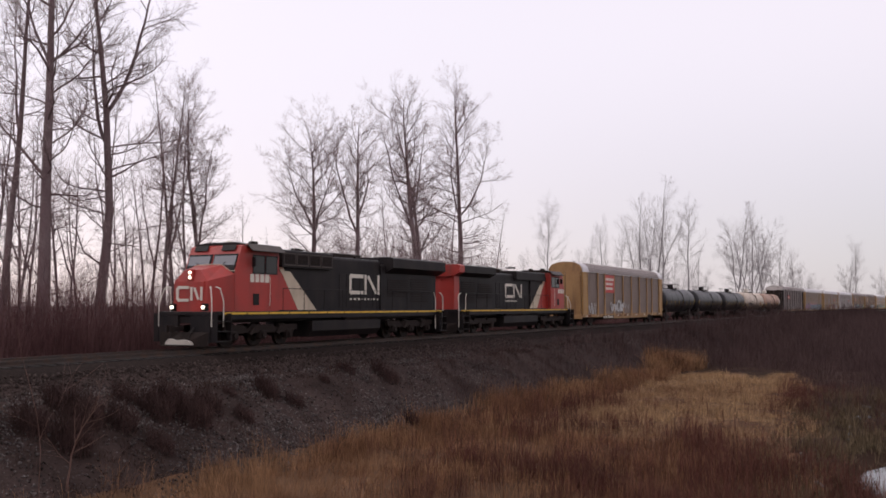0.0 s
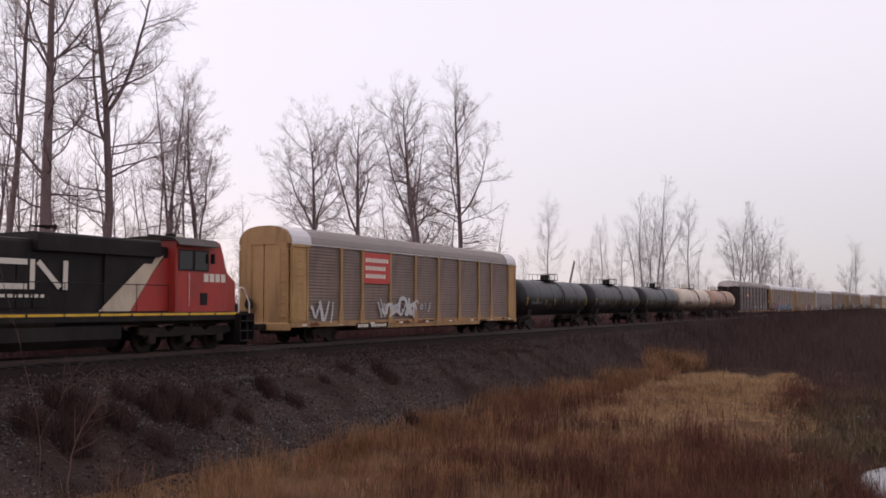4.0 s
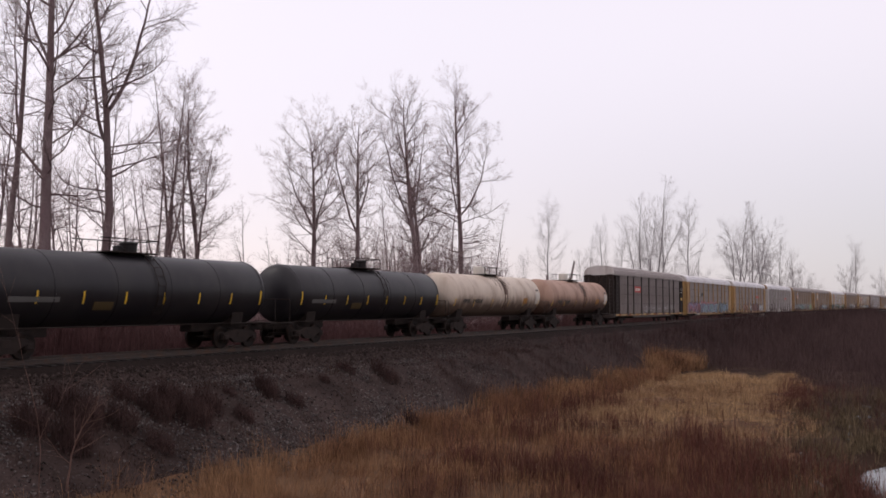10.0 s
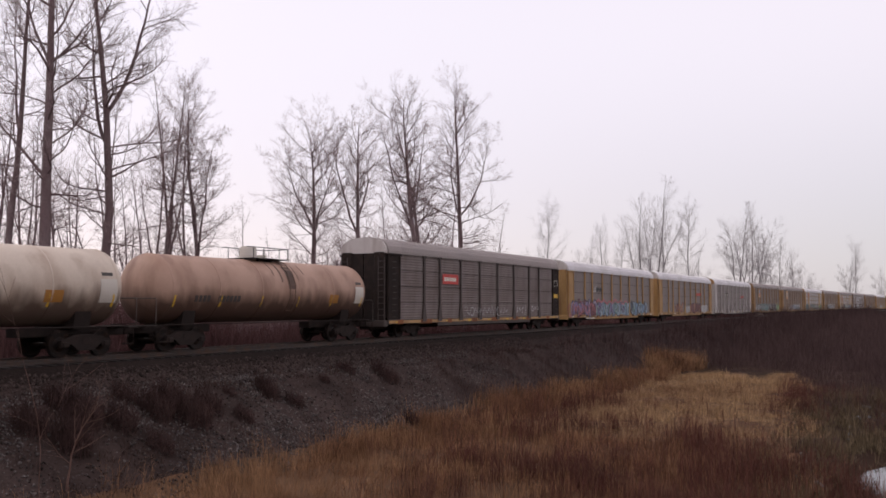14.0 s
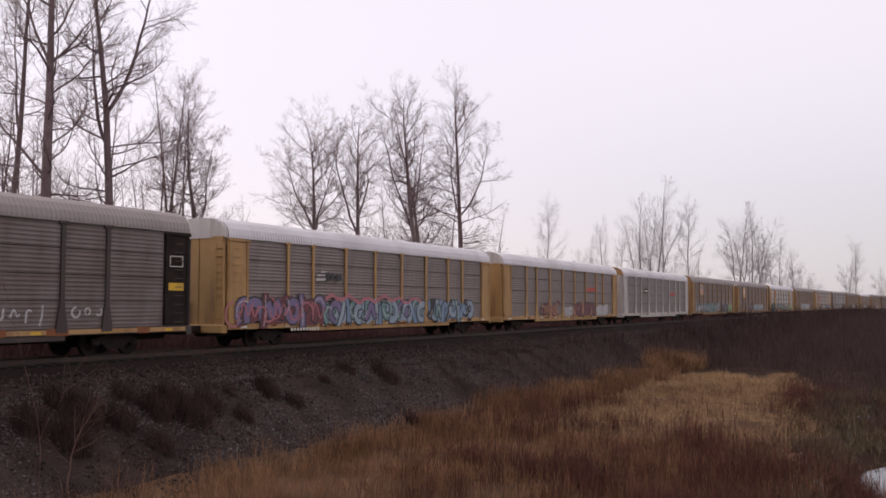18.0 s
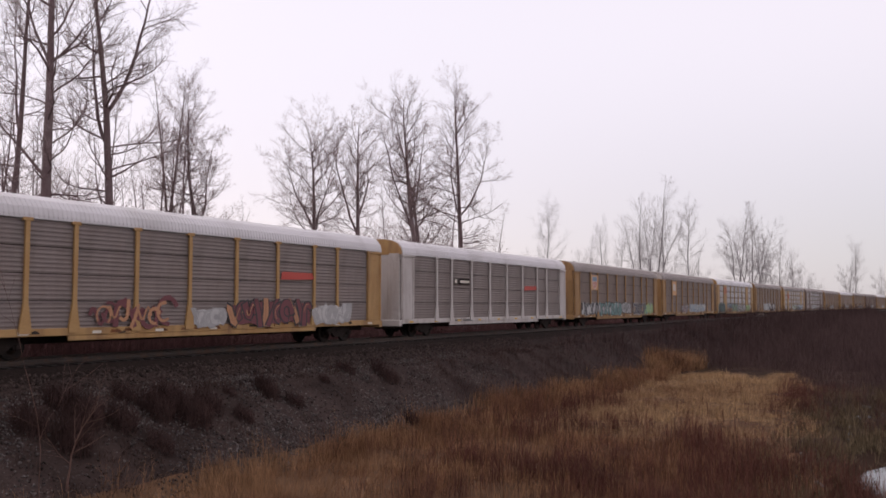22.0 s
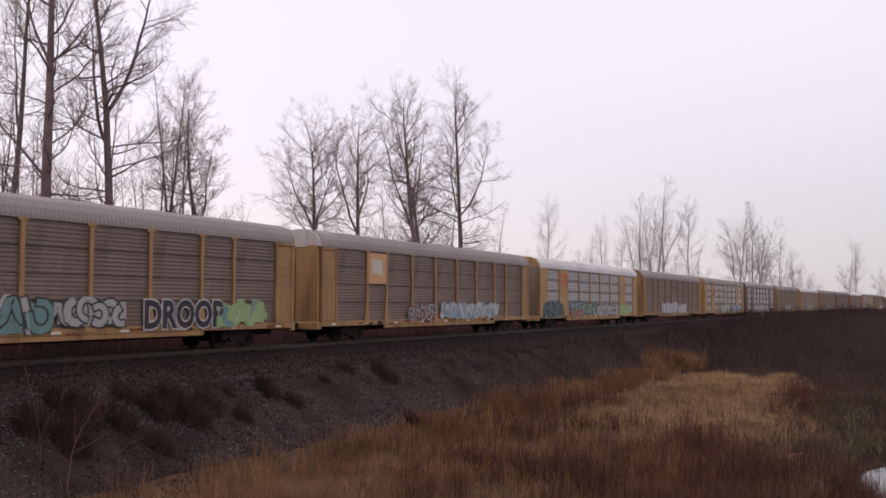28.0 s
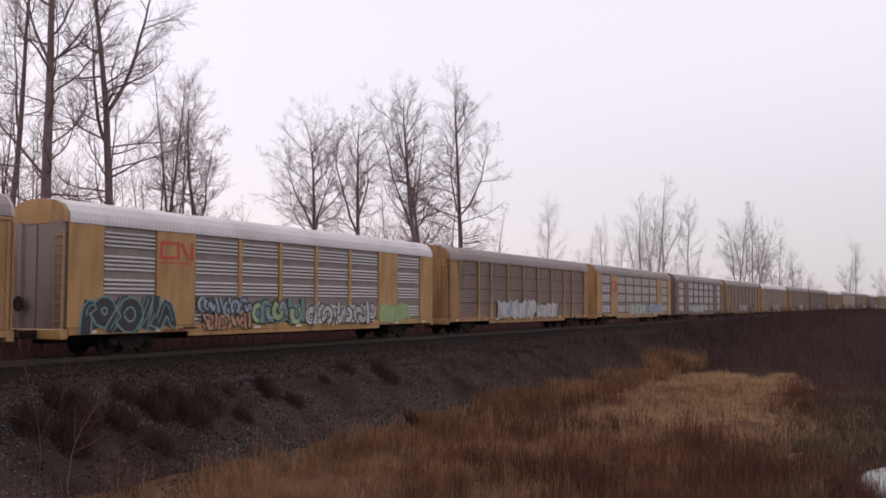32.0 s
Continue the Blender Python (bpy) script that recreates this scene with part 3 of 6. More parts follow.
cx, cy = scatter(rng, 1700, slope_patch, 12, 62, 15, 25)
k = 14
px, py = clumped(rng, cx, cy, k, 0.16)
hh = np.repeat(rng.uniform(0.12, 0.42, len(cx)), k) * rng.uniform(0.5, 1.1, len(px))
bv, bt = blades(px, py, hh, rng.uniform(0.004, 0.008, len(px)), 0.6, rng, 2, 0.5)
tagged(new("slope_weeds", raw_mesh("slope_weeds", bv, bt, SLOPE_WEED)), "patches of dark dead weeds on the gravel slope", "weeds", kind="stuff")

# dark leafless shrubs rooted in the gravel of the slope
for i, (bx, by, br, bh) in enumerate(((18.3, 21.7, 0.75, 1.0), (19.4, 22.5, 0.8, 1.0), (19.1, 23.3, 0.6, 0.7), (17.6, 22.6, 0.7, 0.8), (20.4, 22.0, 0.6, 0.8), (22.1, 22.3, 0.8, 0.9), (23.1, 22.8, 0.8, 0.8), (23.2, 21.8, 0.9, 1.0), (24.5, 22.3, 0.7, 0.8), (21.6, 23.2, 0.6, 0.6),
                                        (28.4, 22.9, 0.7, 0.75), (29.2, 22.1, 0.5, 0.45), (32.4, 23.0, 0.35, 0.3), (34.8, 23.5, 0.6, 0.4), (37.2, 22.9, 0.9, 0.6), (26.3, 22.9, 0.35, 0.3), (21.0, 21.0, 0.6, 0.5), (25.6, 21.6, 0.5, 0.5), (16.4, 23.2, 0.7, 0.8), (15.4, 22.4, 0.7, 0.9), (34.6, 19.9, 0.5, 0.5))):
    n = int(560 * br)
    rr, aa = br * np.sqrt(rng.random(n)) * 0.75, rng.uniform(0, 6.283, n)
    px, py = bx + rr * np.cos(aa), by + rr * np.sin(aa)
    bv, bt = blades(px, py, bh * rng.uniform(0.45, 1.1, n) * (1.1 - 0.5 * rr / br), rng.uniform(0.004, 0.008, n), 0.5, rng, 2, 0.5)
    for turn in range(3):
        tv, tt = blades(px, py, bh * rng.uniform(0.2, 0.5, n), rng.uniform(0.003, 0.006, n), 0.8, rng, base=np.stack([px, py, ground_z(px, py) + bh * rng.uniform(0.05, 0.6, n)], 1))
        bt = np.concatenate([bt, tt + len(bv)])
        bv = np.concatenate([bv, tv])
    bv = bv - np.array([bx, by, 0])
    shrub = tagged(new("shrub", raw_mesh("shrub", bv, bt, SHRUB)), "low dark leafless shrub rooted in the gravel slope", "shrub", "shrubs on the slope")
    shrub.matrix_basis = pose(bx, by, 0)


def behind(x, y):
    d = off(x, y)
    return 1.0 if -15 < d < -5.0 else 0.0


ax, ay = scatter(rng, 3000, behind, 12, 62, 22, 43)
ex, ey = scatter(rng, 2200, behind, 62, 190, 22, 43)
cx, cy = np.concatenate([ax, ex]), np.concatenate([ay, ey])
k = 11
px, py = clumped(rng, cx, cy, k, 0.5)
hh = np.repeat(np.where(cx < 40, 1.4 + 6.0 * rng.random(len(cx)) ** 1.15, rng.uniform(1.2, 3.9, len(cx))) * np.array([0.85 + 0.7 * noise.noise((x * 0.25, y * 0.25, 6.0)) for x, y in zip(cx, cy)]), k) * rng.uniform(0.4, 1.15, len(px))
wd = np.repeat(np.clip(cx / 40, 1.0, 2.6), k) * rng.uniform(0.005, 0.010, len(px))
tops = []
bv, bt = blades(px, py, hh, wd, 0.42, rng, 2, 0.5, tops=tops)
for turn in range(2):
    tv, tt = blades(px, py, hh * rng.uniform(0.2, 0.4, len(px)), wd * 0.7, 0.7, rng, base=tops[0] + (tops[1] - tops[0]) * rng.uniform(-0.7, 0.5, (len(px), 1)))
    bt = np.concatenate([bt, tt + len(bv)])
    bv = np.concatenate([bv, tv])
tagged(new("trackside_brush", raw_mesh("trackside_brush", bv, bt, RED_BRUSH)), "dark red leafless brush growing behind the railway track", "bushes", kind="stuff")


# pale undergrowth deep in the wood, behind the trees
cx, cy = rng.uniform(8, 140, 2600), rng.uniform(50, 95, 2600)
k = 9
px, py = clumped(rng, cx, cy, k, 0.8)
hh = np.repeat((1.5 + 6.5 * rng.random(len(cx)) ** 1.5) * np.array([0.9 + 0.8 * noise.noise((x * 0.08, y * 0.08, 16.0)) for x, y in zip(cx, cy)]), k) * rng.uniform(0.5, 1.1, len(px))
tops = []
bv, bt = blades(px, py, hh, rng.uniform(0.008, 0.018, len(px)), 0.25, rng, 2, 0.5, tops=tops)
for turn in range(3):
    tv, tt = blades(px, py, hh * rng.uniform(0.2, 0.4, len(px)), rng.uniform(0.006, 0.011, len(px)), 0.7, rng, base=tops[0] + (tops[1] - tops[0]) * rng.uniform(-0.9, 0.5, (len(px), 1)))
    bt = np.concatenate([bt, tt + len(bv)])
    bv = np.concatenate([bv, tv])
tagged(new("undergrowth", raw_mesh("undergrowth", bv, bt, TWIG)), "grey-brown leafless undergrowth deep in the wood", "bushes", kind="stuff")


def willow(x, y):
    if not in_view(x, y, 6) or x < 62:
        return 0.0
    return 1.0 if -6 - 0.12 * x < y < 1.5 else 0.0


cx, cy = scatter(rng, 500, willow, 62, 150, -26, 2)
k = 12
px, py = clumped(rng, cx, cy, k, 0.5)
hh = np.repeat(rng.uniform(2.0, 4.6, len(cx)), k) * rng.uniform(0.5, 1.05, len(px))
bv, bt = blades(px, py, hh, rng.uniform(0.012, 0.022, len(px)), 0.25, rng, 3, 0.5)
tagged(new("willow_scrub", raw_mesh("willow_scrub", bv, bt, GREY_CANE)), "tall grey-brown leafless willow scrub by the ditch", "bushes", kind="stuff")


def weeds(x, y):
    if not in_view(x, y) or off(x, y) < 9 or y > 5.0 + 0.02 * x:
        return 0.0
    p = math.hypot((x - 33.35) / 9.2, (y + 3.25) / 5.5)
    return 0.0 if p < 0.93 else (0.8 if x < 60 else 0.2) * min(1.0, max(0.05, 0.4 + 2.5 * noise.noise((x * 0.7, y * 0.7, 12.0))))


cx, cy = scatter(rng, 1500, weeds, 16, 64, -14, 7)
k = 15
px, py = clumped(rng, cx, cy, k, 0.16)
hh = np.repeat(rng.uniform(0.25, 0.9, len(cx)), k) * rng.uniform(0.5, 1.15, len(px))
bv, bt = blades(px, py, hh, rng.uniform(0.006, 0.014, len(px)), 0.5, rng)
tagged(new("ditch_weeds", raw_mesh("ditch_weeds", bv, bt, WEED)), "matted olive and straw-coloured weeds at the water's edge", "weeds", kind="stuff")


def stones(n, rng, x0, x1, d0, d1, s0, s1, at=None):
    xs, ds = rng.uniform(x0, x1, n), rng.uniform(d0, d1, n)
    ys = track_y(xs) - ds
    if at:
        xs, ys = at
    zs = ground_z(xs, ys)
    sz = rng.uniform(s0, s1, n) * rng.choice((1, 1, 1.6), n)
    o = np.array([(1, 0, 0), (-1, 0, 0), (0, 1, 0), (0, -1, 0), (0, 0, 1), (0, 0, -1)], dtype=float)
    v = o[None] * sz[:, None, None] * rng.uniform(0.55, 1.25, (n, 6, 1)) + rng.normal(0, 0.25, (n, 6, 3)) * sz[:, None, None]
    v += np.stack([xs, ys, zs + sz * 0.25], 1)[:, None, :]
    t = np.array([(0, 2, 4), (2, 1, 4), (1, 3, 4), (3, 0, 4), (2, 0, 5), (1, 2, 5), (3, 1, 5), (0, 3, 5)])
    return v.reshape(-1, 3), (t[None] + (np.arange(n) * 6)[:, None, None]).reshape(-1, 3)


sv, st = stones(9000, rng, 12, 75, 2.0, 8.6, 0.018, 0.045)
sv2, st2 = stones(8000, rng, 10, 60, 1.9, 3.2, 0.025, 0.05)
st2, sv = st2 + len(sv), np.concatenate([sv, sv2])
st = np.concatenate([st, st2])
tagged(new("ballast_stones", raw_mesh("ballast_stones", sv, st, STONE)), "loose grey crushed ballast stones down the embankment", "gravel", kind="stuff")

def scree(x, y):
    d = off(x, y)
    if not in_view(x, y) or not 2.9 < d < 8.9:
        return 0.0
    return min(1.0, max(0.15, 0.45 + 2.0 * noise.noise((x * 0.3, d * 0.5, 40.0)))) * min(1.0, 26.0 / x)


cx, cy = scatter(rng, 15000, scree, 12, 50, 15, 25)
sv, st = stones(len(cx), rng, 0, 1, 0, 1, 0.016, 0.040, (cx, cy))
tagged(new("slope_scree", raw_mesh("slope_scree", sv, st, SCREE)), "broken grey-brown stone scattered down the lower slope", "gravel", kind="stuff")

# pale frosted rocks beside the ditch: distance ahead, column, size
rock_rng = random.Random(5)
rock_rows = [(rock_rng.gauss(f0, 2.2), rock_rng.gauss(c0, w0), rock_rng.uniform(0.07, s0)) for f0, c0, w0, s0, n in ((46.0, 1526, 14, 0.22, 8), (37.0, 1500, 16, 0.16, 5), (29.5, 1418, 16, 0.15, 9), (28.0, 1320, 14, 0.10, 3)) for _ in range(n)]
for i, (rf, rc, rs) in enumerate(rock_rows):
    rr = rf * (rc - 784) / 1616.0
    rx, ry = rf * 0.883 + rr * 0.469, rf * 0.469 - rr * 0.883
    rbm = bmesh.new()
    bmesh.ops.create_icosphere(rbm, subdivisions=2, radius=rs)
    for v in rbm.verts:
        v.co *= 1 + 0.35 * noise.noise(v.co * (1.6 / rs) + Vector((i * 3.1, 0, 0)))
        v.co.z *= 0.62
    rme = bpy.data.meshes.new("rock")
    rbm.to_mesh(rme)
    rbm.free()
    rme.materials.append(PALE_STONE)
    rock = tagged(new("rock", rme), "small pale frosted rock at the ditch edge", "rock", "rocks by the ditch")
    rock.matrix_basis = pose(rx, ry, height(rx, off(rx, ry)) + rs * 0.2, 0, 0, i * 50)

# ---- bare trees ----
class Tree:
    """Grows a leafless tree as tapered pieces: (start, end, radius, radius, rank)."""

    def __init__(self, seed):
        self.r = random.Random(seed)
        self.seg = []

    def branch(self, p, d, length, r, rank, plan, limb=1.0, rise=None, start=None):
        """plan: for each rank (pieces, children, child length, child radius, wobble, rise, bare share, angle low, angle high). limb: length of the longest limb."""
        n, kids, clen, crad, wob, up, bare, ang0, ang1 = plan[rank]
        R = self.r
        up = up if rise is None else rise
        bare = bare if start is None else start
        step = length / n
        pts = [(p, r)]
        for i in range(n):
            g = up * (1.7 * i / n - 0.35) if rank == 1 else up
            d = (d + Vector((R.gauss(0, wob), R.gauss(0, wob), R.gauss(0, wob * 0.7) + g))).normalized()
            q = p + d * step
            t = (i + 1) / n
            rr = r * ((1 - t) ** 0.8 * 0.95 + 0.05) if rank == 0 else r * (1 - 0.75 * t)
            self.seg.append((p, q, pts[-1][1], rr, rank))
            p = q
            pts.append((p, rr))
        if rank + 1 >= len(plan):
            return
        for j in range(kids):
            s = (j + R.random()) / kids
            f = min(bare + (1 - bare) * s, 0.985)
            k = int(f * n)
            u = f * n - k
            a, b = pts[k], pts[k + 1]
            o = a[0].lerp(b[0], u)
            ax = (b[0] - a[0]).normalized()
            ang = radians(R.gauss(ang0 + (ang1 - ang0) * s, 11))
            side = ax.orthogonal().normalized()
            side.rotate(Matrix.Rotation(R.uniform(0, 6.283), 3, ax))
            nd = (ax * math.cos(ang) + side * math.sin(ang)).normalized()
            rad = a[1] * (1 - u) + b[1] * u
            if rank == 0:
                taper = 0.55 + 1.1 * s if s < 0.4 else 0.99 - 0.52 * (s - 0.4)
                self.branch(o, nd, limb * taper * R.uniform(0.55, 1.15), min(rad * 0.62, r * crad * (0.55 + 0.5 * taper) * R.uniform(0.6, 1.1)), 1, plan, limb)
            else:
                self.branch(o, nd, length * clen * (1.12 - 0.5 * f) * R.uniform(0.6, 1.25), min(rad * 0.75, r * crad), rank + 1, plan, limb)


def tree_plan(limbs, dense=1.0, ang0=84, ang1=30, up=0.17, wob=0.17, bare=0.28, thick=0.20):
    """A tall tree: limbs that leave almost level low down and steeply higher up, and bend upwards into fine twigs."""
    return [(14, limbs, 0, thick, 0.03, 0.04, bare, ang0, ang1), (8, int(8 * dense), 0.50, 0.46, wob, up, 0.16, 50, 34), (5, int(6 * dense), 0.52, 0.46, wob * 1.1, 0.07, 0.12, 44, 32),
            (2, max(2, int(3 * dense)), 0.62, 0.6, 0.12, 0.06, 0.12, 36, 28), (1, 0, 0, 0, 0.06, 0.03, 0, 0, 0)]


def pieces_mesh(name, seg, sides, material, least=0.0):
    p = np.array([s[0][:] for s in seg])
    q = np.array([s[1][:] for s in seg])
    r1 = np.maximum(np.array([s[2] for s in seg]), least)
    r2 = np.maximum(np.array([s[3] for s in seg]), least * 0.7)
    d = q - p
    d /= np.linalg.norm(d, axis=1)[:, None] + 1e-9
    up = np.where(np.abs(d[:, 2:3]) < 0.9, np.array([[0, 0, 1.0]]), np.array([[1.0, 0, 0]]))
    u = np.cross(d, up)
    u /= np.linalg.norm(u, axis=1)[:, None]
    w = np.cross(d, u)
    rings = []
    for c, r in ((p, r1), (q, r2)):
        for j in range(sides):
            a = 2 * np.pi * j / sides
            rings.append(c + (u * math.cos(a) + w * math.sin(a)) * r[:, None])
    v = np.stack(rings, 1).reshape(-1, 3)
    t = []
    for j in range(sides):
        k = (j + 1) % sides
        t += [(j, k, sides + k), (j, sides + k, sides + j)]
    tris = (np.array(t)[None] + (np.arange(len(seg)) * 2 * sides)[:, None, None]).reshape(-1, 3)
    return raw_mesh(name, v, tris, material, sides > 4)


PIC_RIGHT = Vector((math.sin(radians(VIEW_AZ)), -math.cos(radians(VIEW_AZ)), 0))
PIC_IN = Vector((math.cos(radians(VIEW_AZ)), math.sin(radians(VIEW_AZ)), 0))


def tree_meshes(seed, h, r, plan, limb, lean=0.0, forks=(), bark=None, twig=None, least=0.004, split=False):
    """forks: (height fraction, turn to the side in degrees, length as a fraction of h, radius fraction). limb: longest limb as a fraction of h."""
    t = Tree(seed)
    d0 = (Vector((0, 0, 1)) + PIC_RIGHT * lean).normalized()
    t.branch(Vector((0, 0, -0.4)), d0, h, r, 0, plan, h * limb)
    trunk = [s for s in t.seg if s[4] == 0]
    for f, turn, ln, rf in forks:
        k = min(int(f * 14), 13)
        o = trunk[k][0]
        a = radians(turn)
        d = (Vector((0, 0, 1)) * math.cos(a) + PIC_RIGHT * math.sin(a) + PIC_IN * t.r.uniform(-0.25, 0.25)).normalized()
        own = [(10, max(5, int(plan[0][1] * 1.15 * ln)), 0, 0.34, 0.085, 0.09, 0.10 if f > 0.2 else 0.16, 70, 28)] + plan[1:]
        t.branch(o, d, h * ln, r * rf, 0, own, h * limb * (0.62 if ln < 0.6 else 0.9))
    out = [("trunk", pieces_mesh("trunk", [s for s in t.seg if s[4] == 0], 9, bark or BARK))]
    if split:
        # every limb is a part, with the branches in one mesh
        own = []
        for s in t.seg:
            if s[4] == 0:
                own = None
            elif s[4] == 1:
                if not own or s[0] is not own[-1][1]:
                    own = []
                    out.append(own)
                own.append(s)
        limbs = out[1:]
        out = out[:1] + [("limb", pieces_mesh("limb", g, 5, bark or BARK, least)) for g in limbs]
        out.append(("branchwork", pieces_mesh("branchwork", [s for s in t.seg if s[4] == 2], 4, bark or BARK, least)))
    else:
        out.append(("branchwork", pieces_mesh("branchwork", [s for s in t.seg if s[4] in (1, 2)], 4, bark or BARK, least)))
    out.append(("crown", pieces_mesh("crown", [s for s in t.seg if s[4] > 2], 3, twig or TWIG, least)))
    return out


def plant(meshes, x, y, label, group="trees along the track", turn=0.0, size=1.0):
    top = new("bare_tree")
    d = off(x, y)
    top.matrix_basis = pose(x, y, height(x, d), 0, 0, turn) @ Matrix.Scale(size, 4)
    for name, me in meshes:
        ob = new(name, me)
        ob.parent = top
        if name in ("branchwork", "crown"):
            tagged(ob, kind="stuff")
    return tagged(top, label, "tree", group)


def line_place(px_right, y_line):
    """Where the sight line that leaves the middle by the tangent px_right meets the line y = y_line."""
    a = radians(VIEW_AZ) - math.atan(px_right)
    return y_line / math.tan(a), y_line


def sight(col):
    return (col - 784) / 1616.0


BIG = "tall leafless cottonwood with a dark furrowed trunk and ascending limbs"
big_trees = (
    # column, line, height, radius, lean, forks, seed, limbs, longest limb, bare share
    (76, 43.0, 30.0, 0.37, 0.0, ((0.40, -46, 0.26, 0.26), (0.62, -30, 0.24, 0.24), (0.64, 50, 0.15, 0.20)), 1, 36, 0.19, 0.14),
    (166, 43.5, 26.5, 0.34, 0.045, ((0.50, -20, 0.36, 0.36), (0.60, 32, 0.38, 0.36), (0.46, 62, 0.12, 0.20)), 2, 36, 0.19, 0.16),
    (8, 47.0, 28.0, 0.25, 0.0, ((0.5, -20, 0.3, 0.35),), 3, 24, 0.17, 0.14),
    (290, 47.0, 19.0, 0.19, 0.0, ((0.40, 10, 0.48, 0.5),), 4, 38, 0.20, 0.14),
    (352, 46.0, 18.8, 0.20, 0.02, ((0.36, 8, 0.46, 0.45), (0.45, -10, 0.42, 0.4)), 5, 36, 0.20, 0.14),
    (552, 43.5, 17.2, 0.29, 0.0, ((0.58, -24, 0.36, 0.30), (0.62, 26, 0.34, 0.30)), 6, 42, 0.29, 0.20),
    (634, 44.0, 19.9, 0.29, 0.0, ((0.50, -27, 0.46, 0.36), (0.62, 20, 0.34, 0.34)), 7, 40, 0.22, 0.16),
    (742, 43.0, 24.3, 0.34, 0.0, ((0.02, 2.0, 0.92, 0.85), (0.46, -27, 0.50, 0.34), (0.55, 22, 0.38, 0.32)), 8, 36, 0.21, 0.16),
    (818, 43.0, 26.2, 0.34, 0.01, ((0.52, 46, 0.34, 0.30), (0.55, -28, 0.36, 0.30)), 9, 44, 0.20, 0.14),
)
for col, yl, hgt, rad, lean, forks, seed, limbs, limb, bare in big_trees:
    tx, ty = line_place(sight(col), yl)
    plant(tree_meshes(seed, hgt, rad, tree_plan(limbs, bare=bare, thick=0.20), limb, lean, forks, least=0.0045, split=True), tx, ty, BIG)

slim = [tree_meshes(20 + i, 16.0, 0.11, tree_plan(24, 0.6, 66, 28, 0.09, 0.12, 0.16, 0.26), 0.15, 0.01 * (i - 1), ((0.42, 10 * (-1) ** i, 0.45, 0.6),)) for i in range(4)]
SLIM = "slender leafless young tree in the row behind the track"
for i, (col, yl, hgt) in enumerate(((-20, 50, 14), (22, 52, 12), (55, 54, 13), (110, 51, 13), (185, 50, 15), (228, 53, 11), (272, 50, 14), (318, 49, 17), (335, 51, 15),
                                    (432, 52, 10), (470, 58, 8), (240, 60, 10), (140, 60, 12), (384, 60, 7), (600, 47, 8), (660, 50, 10), (692, 50, 13), (795, 47, 14), (770, 52, 9),
                                    (870, 48, 12), (890, 50, 10), (505, 62, 9), (575, 60, 8), (720, 60, 9), (30, 46, 11), (90, 62, 14), (205, 62, 13), (300, 64, 12), (840, 58, 9),
                                    (40, 60, 15), (128, 54, 12), (262, 58, 13))):
    tx, ty = line_place(sight(col), yl)
    plant(slim[i % 4], tx, ty, SLIM, "trees along the track", (i * 77) % 360, hgt / 16.0 * 1.28)

thorn = [tree_meshes(60 + i, 8.0, 0.10, tree_plan(15, 0.75, 66, 40, 0.04, 0.22, 0.08, 0.34), 0.44, 0.05 * (i - 1), ((0.1, 30 * (-1) ** i, 0.7, 0.7), (0.2, -35, 0.6, 0.6))) for i in range(3)]
LOW = "low tangled leafless thorn tree under the tall trees"
for i, (col, yl, hgt) in enumerate(((608, 40, 8), (655, 41, 9), (698, 40, 9), (716, 41, 7), (768, 40, 9), (786, 41, 10), (846, 40, 8), (872, 41, 8), (905, 41, 6), (395, 42, 6), (515, 42, 6), (530, 45, 7), (575, 44, 9), (590, 46, 8), (625, 45, 9), (650, 46, 9), (680, 44, 10), (705, 46, 11), (735, 45, 10), (760, 44, 10), (805, 45, 11), (830, 44, 10), (860, 45, 9), (885, 44, 8), (450, 48, 6), (920, 45, 6), (560, 40, 6), (585, 39, 5), (640, 39, 7), (672, 38, 7), (690, 42, 9), (725, 39, 8), (752, 38, 7), (775, 43, 10), (800, 39, 8), (822, 41, 8), (850, 38, 6), (880, 40, 7), (905, 46, 6), (940, 44, 5))):
    tx, ty = line_place(sight(col), yl)
    plant(thorn[(i + 1) % 3], tx, ty, LOW, "low thorn trees", (i * 131) % 360, hgt / 8.0)

FAR_FORKS = (((0.03, -5, 0.8, 0.7), (0.03, 6, 0.86, 0.7), (0.25, 12, 0.6, 0.5)), ((0.12, -12, 0.75, 0.7), (0.15, 13, 0.72, 0.7), (0.3, -24, 0.5, 0.5), (0.3, 24, 0.5, 0.5)), ())
# haze on these trees is painted into the bark and twig colours
far = [tree_meshes(44 + i, 24.0, 0.20, tree_plan((28, 26, 48)[i], 0.9, 54, 24, 0.08, 0.10, 0.12, 0.20), (0.21, 0.26, 0.22)[i], 0.0, FAR_FORKS[i], HAZE_BARK, HAZE_TWIG, 0.005) for i in range(3)]
FARL = "distant leafless tree with mist put into its pale bark colour"
